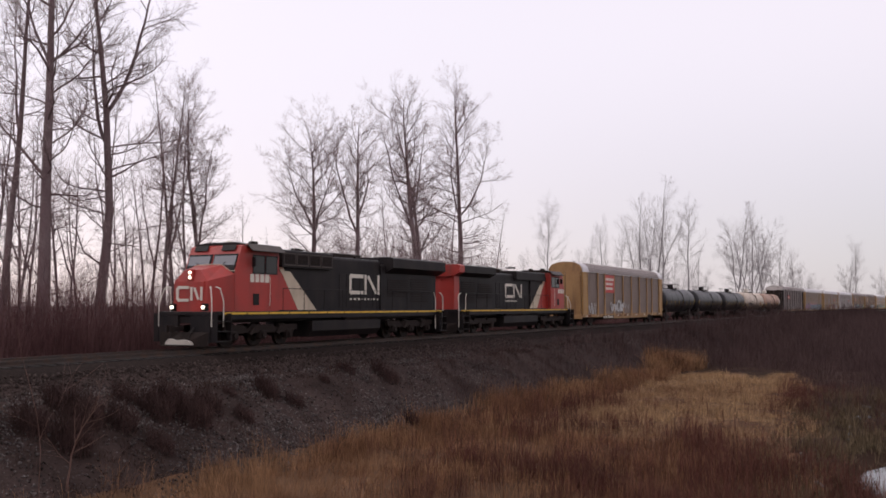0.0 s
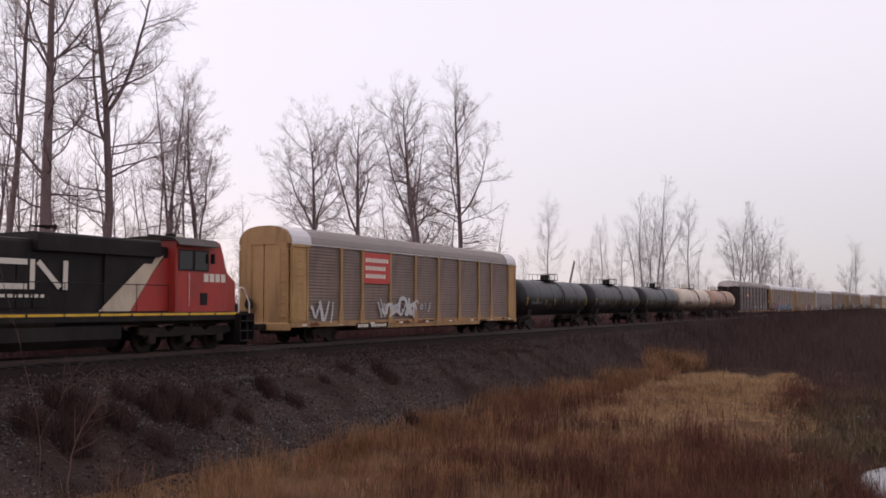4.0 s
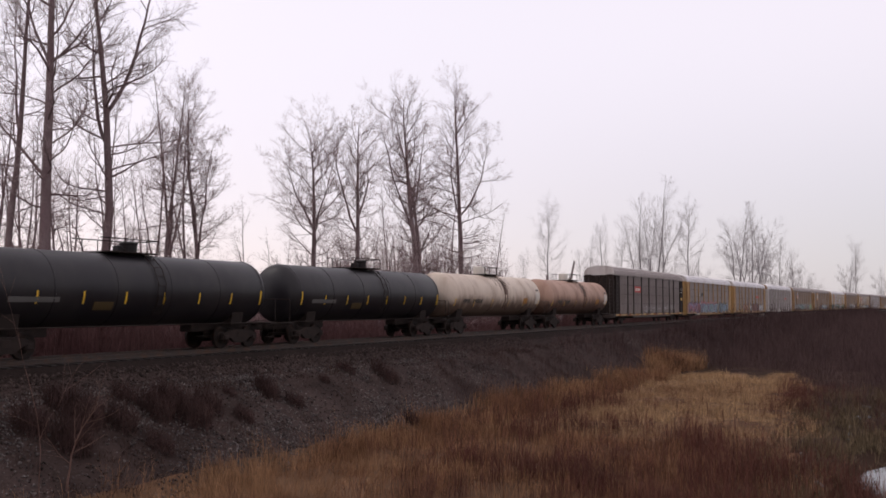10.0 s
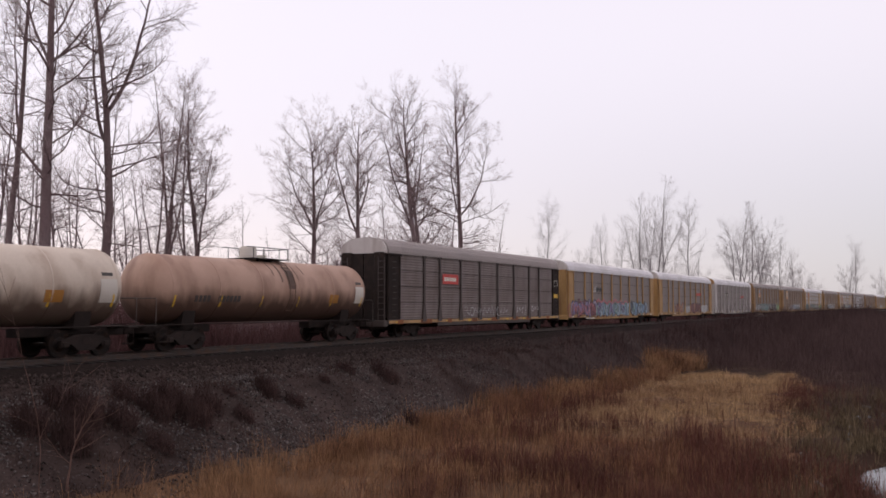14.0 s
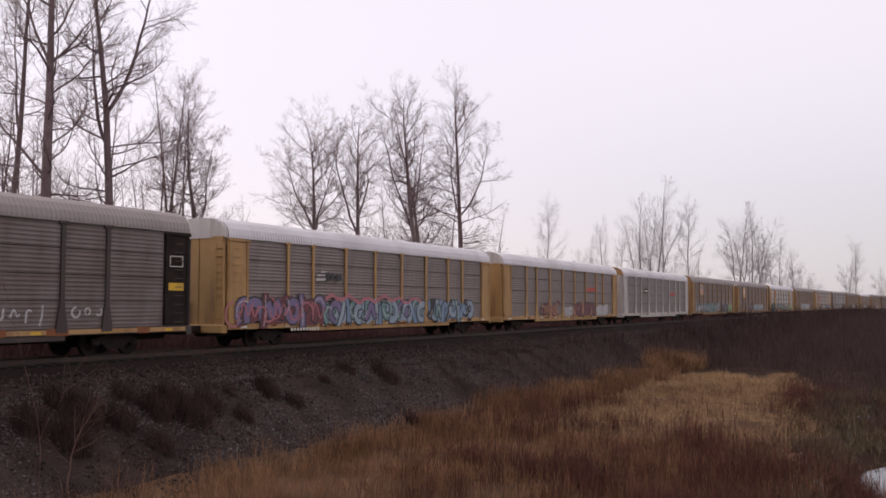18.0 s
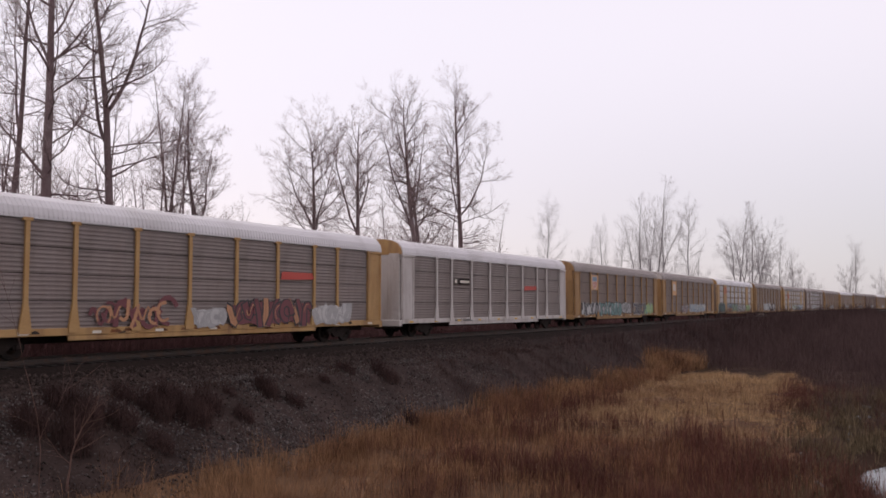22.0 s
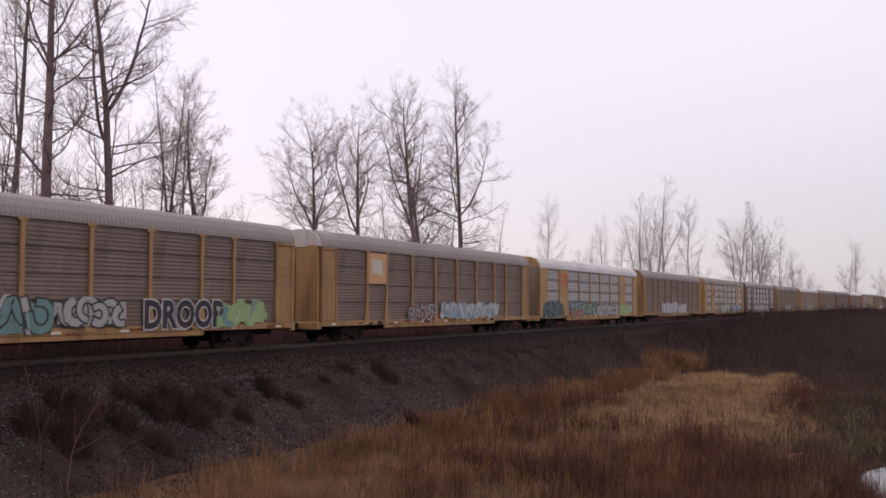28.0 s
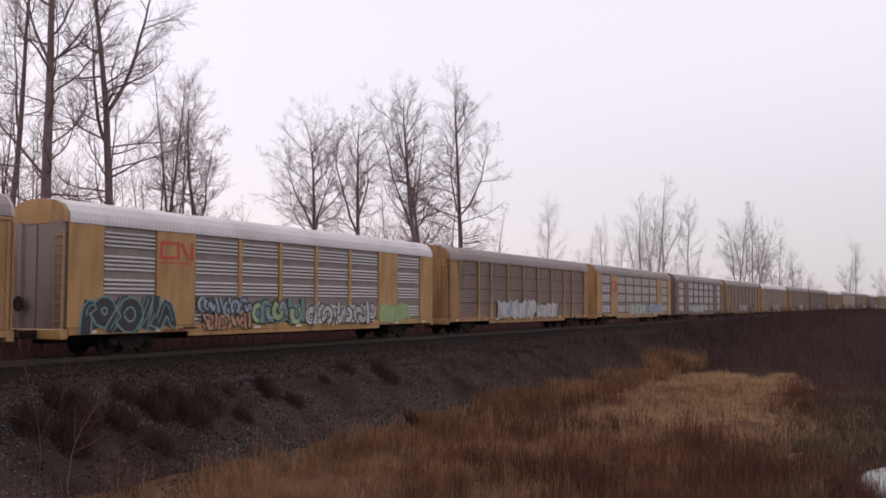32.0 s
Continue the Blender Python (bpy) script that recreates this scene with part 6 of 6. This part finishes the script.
        part("radiator_wing", Shape().prism([(-1.0, 3.70), (-1.50, 3.95), (-1.50, 4.38), (-1.3, 4.46), (1.3, 4.46), (1.50, 4.38), (1.50, 3.95), (1.0, 3.70)], "x", 4.6, 9.4), BLACK, car)
        part("rear_hood", rounded_box(9.2, 9.92, 1.0, zd, 4.12), RED, car, "red hood end with marker lamps")
        part("rear_wing", Shape().prism([(-1.0, 3.70), (-1.50, 3.95), (-1.50, 4.38), (-1.3, 4.46), (1.3, 4.46), (1.50, 4.38), (1.50, 3.95), (1.0, 3.70)], "x", 9.4, 10.1), RED, car)
        part("rear_headlight", Shape().lathe([(-0.05, 0.10), (0.03, 0.10)], "x", (10.1, 0.12, 4.2), 12).lathe([(-0.05, 0.10), (0.03, 0.10)], "x", (10.1, -0.12, 4.2), 12), WHITE, car, "pale round lamp lenses")
    # bright diagonal between the red and the black, on both sides
    for q in (-1, 1):
        part("livery_stripe", Shape().prism([(-5.46, 3.78), (-5.10, 3.78), (-4.85, 3.44), (-4.45, 3.44), (-2.32, 1.62), (-3.80, 1.62), (-4.95, 3.20)], "y", 1.085, 1.096), CREAMBAND, car, "diagonal off-white livery band", at=Matrix.Diagonal((1, q, 1, 1)))
        part("livery_red", Shape().prism([(-5.74, 3.70), (-5.50, 3.70), (-4.97, 3.20), (-3.82, 1.62), (-5.74, 1.62)], "y", 1.085, 1.094), RED, car, at=Matrix.Diagonal((1, q, 1, 1)))
        for x0, x1, z0, z1, k in ((4.4, 6.6, 2.3, 3.3, 8), (7.0, 9.0, 2.0, 3.4, 10)):
            part("grille", grille(x0, x1, z0, z1, 1.06, k, 1), DARKSTEEL, car, at=Matrix.Diagonal((1, q, 1, 1)))
        for i in range(7):
            part("hood_door", lambda: Shape().box(0, 0.58, 0.0, 0.018, 1.75, 3.45, 0.006), BLACK, car, at=pose(-0.2 + i * 0.64, 0.98 * q if q > 0 else -0.998, 0), key="hooddoor")
        for x, z in ((-6.6, 4.62), (1.8, 4.3)):
            part("roof_fitting", Shape().box(x, x + 0.35, q * 0.5 - 0.15, q * 0.5 + 0.15, z - 0.1, z + 0.14, 0.03), DARKSTEEL, car)
    return car


def emblem_nose(car):
    """The emblem across the nose, wrapped on its flat front."""
    for k, q in enumerate(band([(-0.12, 2.60), (-0.62, 2.60), (-0.70, 2.52), (-0.70, 2.14), (-0.62, 2.06), (-0.12, 2.06)], 0.12) + band([(0.10, 2.10), (0.10, 2.56)], 0.12) + band([(0.29, 2.52), (0.47, 2.14)], 0.12) + band([(0.66, 2.10), (0.66, 2.56)], 0.12)):
        part("nose_emblem_band", Shape().prism([(-a, b) for a, b in q], "x", -9.922 - 0.0006 * k, -9.86), LETTER, car)


def walk_rail():
    s = Shape()
    for i in range(10):
        s.tube((-5.4 + i * 1.62, 0, 1.58), (-5.4 + i * 1.62, 0, 2.62), 0.016, None, 6)
    s.pipe([(-5.4, 0, 2.62), (9.2, 0, 2.62)], 0.018)
    return s


# ---- the train, front to rear: (vehicle, its middle at 0 s) ----
ENDS = [27.65, 49.95, 73.03, 101.21, 116.61, 133.53, 149.56, 165.92, 184.10, 211.65] + [211.65 + 28.4 * i for i in range(1, 22)]
SHIFT = [0.35, 0.2, 0.7, 1.2, 1.1, 1.2, 1.15, 0.6, -0.1] + [0.35] * 30
MID = [(a + b) / 2 + s for a, b, s in zip(ENDS, ENDS[1:], SHIFT)]
TRAIN = []

lead = locomotive("red and black diesel locomotive with lit headlights leading the train", 1)
bars(lead, "web_address", 0.72, 2.12, (0.20, 0.20, 0.20, 0.04, 0.14, 0.14, 0.04, 0.14, 0.14), 0.10, LETTER, -1.015, 0.19)
emblem(lead, 0.68, 2.42, 2.95, 1.06, LETTER, -1.015)
bars(lead, "road_number", -7.75, 2.86, (0.26, 0.26, 0.26, 0.26), 0.36, LETTER, -1.463, 0.08)
part("caked_snow", Shape().prism([(-0.75, 0.20), (-0.62, 0.36), (-0.3, 0.42), (0.1, 0.38), (0.5, 0.44), (0.66, 0.30), (0.7, 0.20)], "x", -10.60, -10.36), WHITE, lead, "caked snow on the plough")
TRAIN.append((lead, False))
second = locomotive("red and black diesel locomotive running cab rearwards behind the leader", 2)
TRAIN.append((second, True))


def turned(ob_maker, *args):
    before = set(second.children)
    ob_maker(second, *args)
    for ob in second.children:
        if ob not in before:
            ob.matrix_basis = pose(0, 0, 0, 0, 0, 180) @ ob.matrix_basis


turned(emblem, -2.0, 2.38, 3.0, 1.02, LETTER, -1.015)
turned(bars, "web_address", -1.95, 2.10, (0.20, 0.20, 0.20, 0.04, 0.15, 0.15, 0.04, 0.15, 0.15), 0.11, LETTER, -1.015, 0.09)
turned(bars, "road_number", 7.35, 2.80, (0.26, 0.26, 0.26, 0.26), 0.34, LETTER, -1.463, 0.08)

Y_SIDE = -1.582
a1 = auto_rack("auto_rack_wagon", "weathered ochre car-carrier wagon with ribbed sides and red sign", OCHRE, PANEL, ROOF_GREY, cap_mat=ROOF_WHITE, seams=False, pocket_mat=YELLOW)
part("sign_panel", Shape().box(-7.0 + 0.06, -4.2 - 0.06, Y_SIDE + 0.02, Y_SIDE + 0.03, 3.0, 4.62), SIGNRED, a1, "red sign panel with three lines of white bars")
for i, ws in enumerate(((0.24,) * 8, (0.24,) * 7, (0.24,) * 7)):
    bars(a1, "sign_line", -6.75, 4.12 - i * 0.42, ws, 0.22, LETTER, Y_SIDE + 0.02, 0.05)
bars(a1, "reporting_mark", -7.4, 0.70, (0.2, 0.2, 0.2, 0.2), 0.16, LETTER, -1.535, 0.06)
bars(a1, "reporting_mark", -6.1, 0.70, (0.2,) * 6, 0.16, LETTER, -1.535, 0.06)
part("mark_plate", Shape().box(-7.6, -4.4, -1.534, -1.528, 0.64, 0.92), DARKSTEEL, a1, "black plate under the reporting mark")
scrawl(a1, -11.4, -9.6, 1.1, 2.0, "white", 3, 0.14)
scrawl(a1, -5.6, -1.2, 1.1, 2.25, "white", 4, 0.17)
scrawl(a1, -5.3, -1.5, 1.2, 2.1, "white", 6, 0.13, -1.586)
scrawl(a1, -1.0, 0.4, 1.5, 2.0, "grey", 5, 0.1)
TRAIN.append((a1, False))

for i, ln in enumerate((14.7, 15.0, 15.0)):
    refl = [(-ln / 2 + 0.75 + k * (ln - 1.5) / 7, -0.30 + (0.06 if k in (0, 7) else 0), 0.09 if k in (0, 7) else 0.07, 0.62 if k in (0, 7) else 0.45, STRIPE) for k in range(8)]
    refl += [(-ln / 2 + 2.6, -0.38, 2.0, 0.18, surf("faded_grey_stencil", (0.10, 0.095, 0.09), 0.6)), (-ln * 0.13, -0.6, 0.9, 0.3, surf("dull_yellow_stencil", (0.07, 0.045, 0.014), 0.6))]
    TRAIN.append((tank_wagon("dull black tank wagon with short yellow reflector stripes", ln, TANKBLACK, 1.40, 2.42, refl), False))
DKMARK = surf("dark_stencil", (0.06, 0.05, 0.045), 0.6)
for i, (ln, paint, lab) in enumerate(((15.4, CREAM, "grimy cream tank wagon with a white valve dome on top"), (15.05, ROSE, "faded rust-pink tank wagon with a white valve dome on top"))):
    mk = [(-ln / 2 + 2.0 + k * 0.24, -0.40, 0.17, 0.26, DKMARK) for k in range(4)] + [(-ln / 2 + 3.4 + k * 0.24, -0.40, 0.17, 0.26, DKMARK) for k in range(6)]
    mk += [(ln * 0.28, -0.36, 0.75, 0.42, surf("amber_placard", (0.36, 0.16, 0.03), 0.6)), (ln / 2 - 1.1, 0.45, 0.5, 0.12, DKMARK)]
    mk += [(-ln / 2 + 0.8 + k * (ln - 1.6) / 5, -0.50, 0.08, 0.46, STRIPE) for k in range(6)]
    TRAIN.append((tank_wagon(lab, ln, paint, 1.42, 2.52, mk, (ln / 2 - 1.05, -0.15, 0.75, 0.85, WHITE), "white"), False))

# A grey wagon with a small red sign
a2 = auto_rack("auto_rack_wagon", "grey-brown car-carrier wagon with small red sign and dark end", GREYFRAME, PANEL_WORN, ROOF_GREY, door_mat=DARKSTEEL, hood_mat=CARWHITE, pocket_mat=DARKSTEEL)
part("sign_panel", Shape().box(-6.7, -4.6, Y_SIDE + 0.02, Y_SIDE + 0.03, 3.15, 3.75), SIGNRED, a2, "red sign panel with white bars")
bars(a2, "sign_line", -6.5, 3.32, (0.24, 0.24, 0.1, 0.24, 0.24, 0.24), 0.24, LETTER, Y_SIDE + 0.02, 0.05)
part("sill_trim", Shape().box(-12.9, 12.9, -1.545, -1.535, 0.84, 1.0), YELLOW, a2, "faded yellow sill stripe")
scrawl(a2, 4.4, 6.4, 1.25, 1.85, "white", 91, 0.05)
scrawl(a2, 7.3, 8.8, 1.35, 1.85, "white", 92, 0.05)
scrawl(a2, -3.8, 3.0, 1.15, 1.8, "grey", 93, 0.05)
for tx in (-12.0, -9.4, -6.0, -2.6, 0.4, 3.8, 6.4, 10.4):
    part("rust_patch", Shape().box(tx, tx + random.uniform(0.5, 1.5), -1.552, -1.545, 0.80, 1.04), surf("orange_rust", (0.24, 0.085, 0.03), 0.8, 0, ((0.07, 0.04, 0.025), 0.7, 3.0)), a2, "patch of orange rust on the sill")
part("warning_label", Shape().box(11.9, 12.7, -1.600, -1.590, 2.42, 2.72), STRIPE, a2, "small yellow warning label")
part("placard_frame", Shape().box(11.95, 12.65, -1.598, -1.590, 3.35, 3.38).box(11.95, 12.65, -1.598, -1.590, 3.75, 3.78).box(11.95, 11.98, -1.598, -1.590, 3.38, 3.75).box(12.62, 12.65, -1.598, -1.590, 3.38, 3.75), LETTER, a2, "thin white placard frame")
TRAIN.append((a2, False))

a3 = auto_rack("auto_rack_wagon", "yellow car-carrier wagon with white roof, blue and maroon graffiti", YELLOW, PANEL_LIGHT, ROOF_WHITE, hood_mat=CARWHITE)
graffiti(a3, -12.4, -6.2, 0.85, 2.35, ("maroon", "violet", "violet", "maroon", "violet"), "black", 11)
scrawl(a3, -13.0, -6.4, 0.9, 2.2, "pink", 14, 0.07, -1.600)
graffiti(a3, -6.0, 3.9, 0.85, 2.15, ("sky", "teal", "violet", "sky", "blue", "teal"), "black", 12)
pink_edge = [(-6.0 + 0.5 * i, 2.16 + 0.16 * math.sin(i * 1.9) + 0.08 * math.sin(i * 0.7)) for i in range(20)]
part("graffiti", ribbon(Shape(), pink_edge, 0.17, -1.600, -1.582, lambda o: o), TAGS["pink"], a3, "wavy pink sprayed edge")
graffiti(a3, 4.4, 10.2, 0.85, 2.2, ("blue", "black", "sky", "teal"), "black", 13)
for i, (bx, bz, bw, bh, bm) in enumerate(((-6.8, 3.02, 0.9, 0.16, "white"), (-6.7, 3.24, 0.7, 0.12, "white"), (-6.4, 3.42, 0.5, 0.10, "white"), (-6.0, 3.0, 0.35, 0.5, "black"), (-5.6, 3.1, 0.4, 0.36, "black"), (-5.1, 3.02, 0.5, 0.44, "black"), (-6.9, 3.16, 0.8, 0.06, "black"))):
    part("stencil", Shape().prism([(bx, bz), (bx + bw, bz + 0.05), (bx + bw * 0.9, bz + bh), (bx + bw * 0.5, bz + bh * 0.8), (bx + 0.05, bz + bh * 0.95)], "y", Y_SIDE + 0.012 - 0.001 * i, Y_SIDE + 0.022), TAGS[bm], a3, "worn remnant of a painted mark")
bars(a3, "reporting_mark", -8.7, 0.66, (0.16,) * 4 + (0.16,) * 6, 0.14, LETTER, -1.535, 0.07)
TRAIN.append((a3, False))

a4 = auto_rack("auto_rack_wagon", "yellow car-carrier wagon with a white roof and red-brown graffiti", YELLOW, PANEL_LIGHT, ROOF_WHITE, hood_mat=CARWHITE)
scrawl(a4, -6.2, -2.4, 0.95, 2.1, "maroon", 21, 0.16)
scrawl(a4, -6.0, -2.6, 1.0, 2.0, "orange", 25, 0.10, -1.588)
graffiti(a4, -1.2, 0.6, 0.95, 1.7, ("white", "grey"), "grey", 22)
graffiti(a4, 1.0, 6.6, 0.9, 2.1, ("maroon", "orange", "maroon", "maroon"), "black", 23, shine="orange")
graffiti(a4, 7.0, 10.0, 0.9, 1.9, ("white", "grey", "white"), "grey", 24)
part("stripe_mark", Shape().prism([(4.4, 3.02), (7.0, 3.08), (6.8, 3.38), (4.5, 3.38)], "y", Y_SIDE + 0.02, Y_SIDE + 0.03), LOGO_RED, a4, "red-orange stripe mark")
TRAIN.append((a4, False))

a5 = auto_rack("auto_rack_wagon", "white-posted car-carrier wagon with clean grey ribbed panels", CARWHITE, PANEL_LIGHT, ROOF_WHITE, hood_mat=YELLOW)
bars(a5, "logo_plate", -7.0 + 0.25, 3.15, (0.5, 1.6), 0.40, DARKSTEEL, Y_SIDE + 0.02, 0.1)
part("logo_mark", Shape().box(-5.9, -4.6, Y_SIDE + 0.008, Y_SIDE + 0.014, 3.26, 3.42).box(-6.65, -6.35, Y_SIDE + 0.008, Y_SIDE + 0.014, 3.22, 3.48), LETTER, a5, "pale bar across the dark plate")
part("stripe_mark", Shape().prism([(4.45, 2.92), (6.9, 3.0), (6.8, 3.28), (4.6, 3.24)], "y", Y_SIDE + 0.02, Y_SIDE + 0.03), LOGO_RED, a5, "red-orange stripe mark")
bars(a5, "reporting_mark", -6.5, 0.86, (0.16,) * 4, 0.12, DKMARK, -1.535, 0.06)
bars(a5, "reporting_mark", -5.4, 0.86, (0.16,) * 6, 0.12, DKMARK, -1.535, 0.06)
TRAIN.append((a5, False))

a6 = auto_rack("auto_rack_wagon", "ochre car-carrier wagon with dull sides and graffiti letters", OCHRE, PANEL, ROOF_GREY, cap_mat=ROOF_GREY)
part("sign_panel", Shape().box(-9.2 + 0.3, -7.06, Y_SIDE + 0.02, Y_SIDE + 0.03, 3.2, 4.5), SIGNORANGE, a6, "orange placard with a white patch")
SHIELD = [(-8.55, 4.42), (-7.95, 4.36), (-7.35, 4.42), (-7.30, 3.95), (-7.42, 3.55), (-7.66, 3.34), (-7.95, 3.22), (-8.24, 3.34), (-8.48, 3.55), (-8.60, 3.95)]
part("shield", flat(SHIELD, Y_SIDE + 0.018), WHITE, a6, "white shield-shaped emblem")
part("shield_head", flat([(-8.52, 4.38), (-7.95, 4.33), (-7.38, 4.38), (-7.34, 3.98), (-8.56, 3.98)], Y_SIDE + 0.010), TAGS["blue"], a6, "dark blue head of the emblem")
for i in range(4):
    part("shield_stripe", Shape().box(-8.44 + i * 0.28, -8.31 + i * 0.28, Y_SIDE + 0.004, Y_SIDE + 0.010, 3.52 if i in (0, 3) else 3.36, 3.95), LOGO_RED, a6, "red stripe of the emblem")
graffiti(a6, -11.4, -7.2, 0.95, 2.1, ("black", "white", "black"), "grey", 31)
graffiti(a6, -6.8, -0.4, 0.9, 2.15, ("teal", "grey", "teal", "grey"), "black", 32)
graffiti(a6, 0.0, 3.0, 1.05, 2.1, ("grey", "grey"), "black", 33, shine="white")
graffiti(a6, 7.9, 10.9, 0.95, 2.05, ("green", "green", "teal"), "green", 35)
lettering(a6, "DROOP", 3.85, 1.0, 1.45, TAGS["white"], -1.584, 0.115, "letter_outline", 0.86)
lettering(a6, "DROOP", 3.85, 1.0, 1.45, TAGS["purple"], -1.592, 0.055, "letter_fill", 0.86)
TRAIN.append((a6, False))

a7 = auto_rack("auto_rack_wagon", "ochre car-carrier wagon with a placard and pale blue graffiti", OCHRE, PANEL, ROOF_GREY, hood_mat=CARWHITE)
part("sign_panel", Shape().box(-8.9, -7.06, Y_SIDE + 0.02, Y_SIDE + 0.03, 3.0, 4.62), SIGNORANGE, a7, "ochre placard panel")
part("sign_patch", flat([(-8.5, 3.5), (-8.55, 4.32), (-7.5, 4.28), (-7.45, 3.45), (-8.0, 3.55)], Y_SIDE + 0.02), WHITE, a7, "torn white sheet")
graffiti(a7, -4.6, -1.6, 1.0, 1.9, ("maroon", "black"), "grey", 41)
graffiti(a7, -0.8, 7.4, 1.0, 2.0, ("sky", "white", "blue", "white"), "grey", 42)
TRAIN.append((a7, False))

a8 = auto_rack("auto_rack_wagon", "yellow car-carrier wagon with bright louvred bays and bold graffiti", YELLOW, PANEL_LIGHT, ROOF_WHITE, "bays", door_mat=PANEL_LIGHT)
emblem(a8, -8.85, 3.62, 1.8, 0.72, LOGO_RED, -1.552)
bars(a8, "web_address", -8.8, 3.46, (0.3, 0.08, 0.22, 0.08, 0.22, 0.3), 0.07, LOGO_RED, -1.552, 0.08)
graffiti(a8, -12.4, -8.2, 0.85, 2.15, ("black", "black", "black"), "teal", 51, y=-1.556, shine="teal")
graffiti(a8, -6.6, -3.5, 1.5, 2.15, ("sky", "sky"), "black", 52, y=-1.556)
graffiti(a8, -6.4, -3.4, 0.85, 1.5, ("orange", "orange"), "black", 53, y=-1.556)
graffiti(a8, -3.2, 0.5, 1.0, 2.1, ("teal", "green", "teal"), "black", 54, y=-1.556)
graffiti(a8, 0.7, 6.6, 0.9, 1.95, ("white", "white"), "black", 55, y=-1.556, shine="black")
graffiti(a8, 7.3, 10.2, 0.95, 1.95, ("green", "green"), "green", 56, y=-1.556)
TRAIN.append((a8, False))

a9 = auto_rack("auto_rack_wagon", "dull ochre car-carrier wagon with pale graffiti along its side", OCHRE, PANEL, ROOF_GREY)
graffiti(a9, -6.0, 0.6, 0.95, 2.2, ("white", "sky", "white"), "grey", 61)
graffiti(a9, 1.0, 5.2, 0.95, 2.0, ("white", "grey"), "grey", 62)
TRAIN.append((a9, False))

a10 = auto_rack("auto_rack_wagon", "yellow louvred car-carrier wagon with red emblem and graffiti", YELLOW, PANEL, ROOF_GREY, "bays")
emblem(a10, -8.85, 3.2, 1.8, 0.9, LOGO_RED, -1.552)
graffiti(a10, -3.0, 3.0, 0.95, 1.95, ("white", "green", "teal"), "grey", 71, y=-1.556)
graffiti(a10, 4.0, 9.0, 0.95, 1.95, ("blue", "sky"), "grey", 72, y=-1.556)
TRAIN.append((a10, False))
RUST_SPOT = surf("orange_sill_rust", (0.22, 0.080, 0.028), 0.85, 0, ((0.06, 0.032, 0.02), 0.7, 3.0), None, 0.3)
SOOT_SPOT = surf("black_sill_dirt", (0.030, 0.021, 0.017), 0.9, 0, ((0.08, 0.045, 0.025), 0.6, 3.0), None, 0.3)
spot_rng = random.Random(17)
for w in (a1, a3, a4, a6, a7, a8, a9, a10):
    for i in range(12):
        sx, sw, sz = spot_rng.uniform(-12.9, 11.8), spot_rng.uniform(0.25, 1.1), spot_rng.uniform(0.80, 0.92)
        sh = spot_rng.uniform(0.06, 1.05 - sz)
        ragged = [(sx, sz), (sx + sw * 0.3, sz - 0.01 if sz > 0.82 else sz), (sx + sw, sz), (sx + sw * 0.9, sz + sh * 0.5), (sx + sw * 0.6, sz + sh), (sx + sw * 0.45, sz + sh * 0.7), (sx + sw * 0.15, sz + sh * 0.9)]
        part("rust_patch", Shape().prism(ragged, "y", -1.536 - 0.0008 * i, -1.528), RUST_SPOT if i % 3 else SOOT_SPOT, w, "patch of rust and dirt on the sill")
rear_kinds = ((BROWN, PANEL, ROOF_GREY, "bays", "reddish-brown car-carrier wagon with dull panels"), (OCHRE, PANEL, ROOF_GREY, "posts", "dull ochre car-carrier wagon in the mist"),
              (YELLOW, PANEL_LIGHT, ROOF_WHITE, "posts", "yellow car-carrier wagon with a bright roof"), (OCHRE, PANEL, ROOF_GREY, "posts", "dull ochre car-carrier wagon in the mist"),
              (BROWN, PANEL, ROOF_GREY, "posts", "brown car-carrier wagon in the mist"), (OCHRE, PANEL, ROOF_WHITE, "posts", "ochre car-carrier wagon with a pale roof"),
              (YELLOW, PANEL, ROOF_GREY, "bays", "yellow car-carrier wagon in the mist"), (OCHRE, PANEL, ROOF_GREY, "posts", "dull ochre car-carrier wagon in the mist"),
              (BROWN, PANEL, ROOF_WHITE, "posts", "brown car-carrier wagon with a pale roof"), (OCHRE, PANEL, ROOF_GREY, "posts", "dull ochre car-carrier wagon in the mist"))
for i, (fm, pm, rm, st, lab) in enumerate(rear_kinds):
    w = auto_rack("auto_rack_wagon", lab, fm, pm, rm, st, turning=False)
    graffiti(w, -5.0 + i, 1.0 + i, 0.95, 1.9, ("white", "grey", "sky"), "grey", 80 + i, y=-1.583 if st == "posts" else -1.556)
    TRAIN.append((w, False))



# ---- what moves: every vehicle rolls along the track, every wheelset turns on its truck ----
def motions():
    for (car, back), x0 in zip(TRAIN, MID):
        flip = pose(0, 0, 0, 0, 0, 180 if back else 0)
        walk(car, [(float(t), on_track(x0 - travelled(float(t))) @ flip) for t in range(33)])
    way = [travelled(2 * i / FPS) for i in range(16 * FPS + 1)]
    for w, x, r in WHEELSETS:
        back = w.parent.parent == second
        walk(w, [(2 * i / FPS, pose(x, 0, r, 0, math.degrees(s / r) * (1 if back else -1), 0)) for i, s in enumerate(way)])


motions()
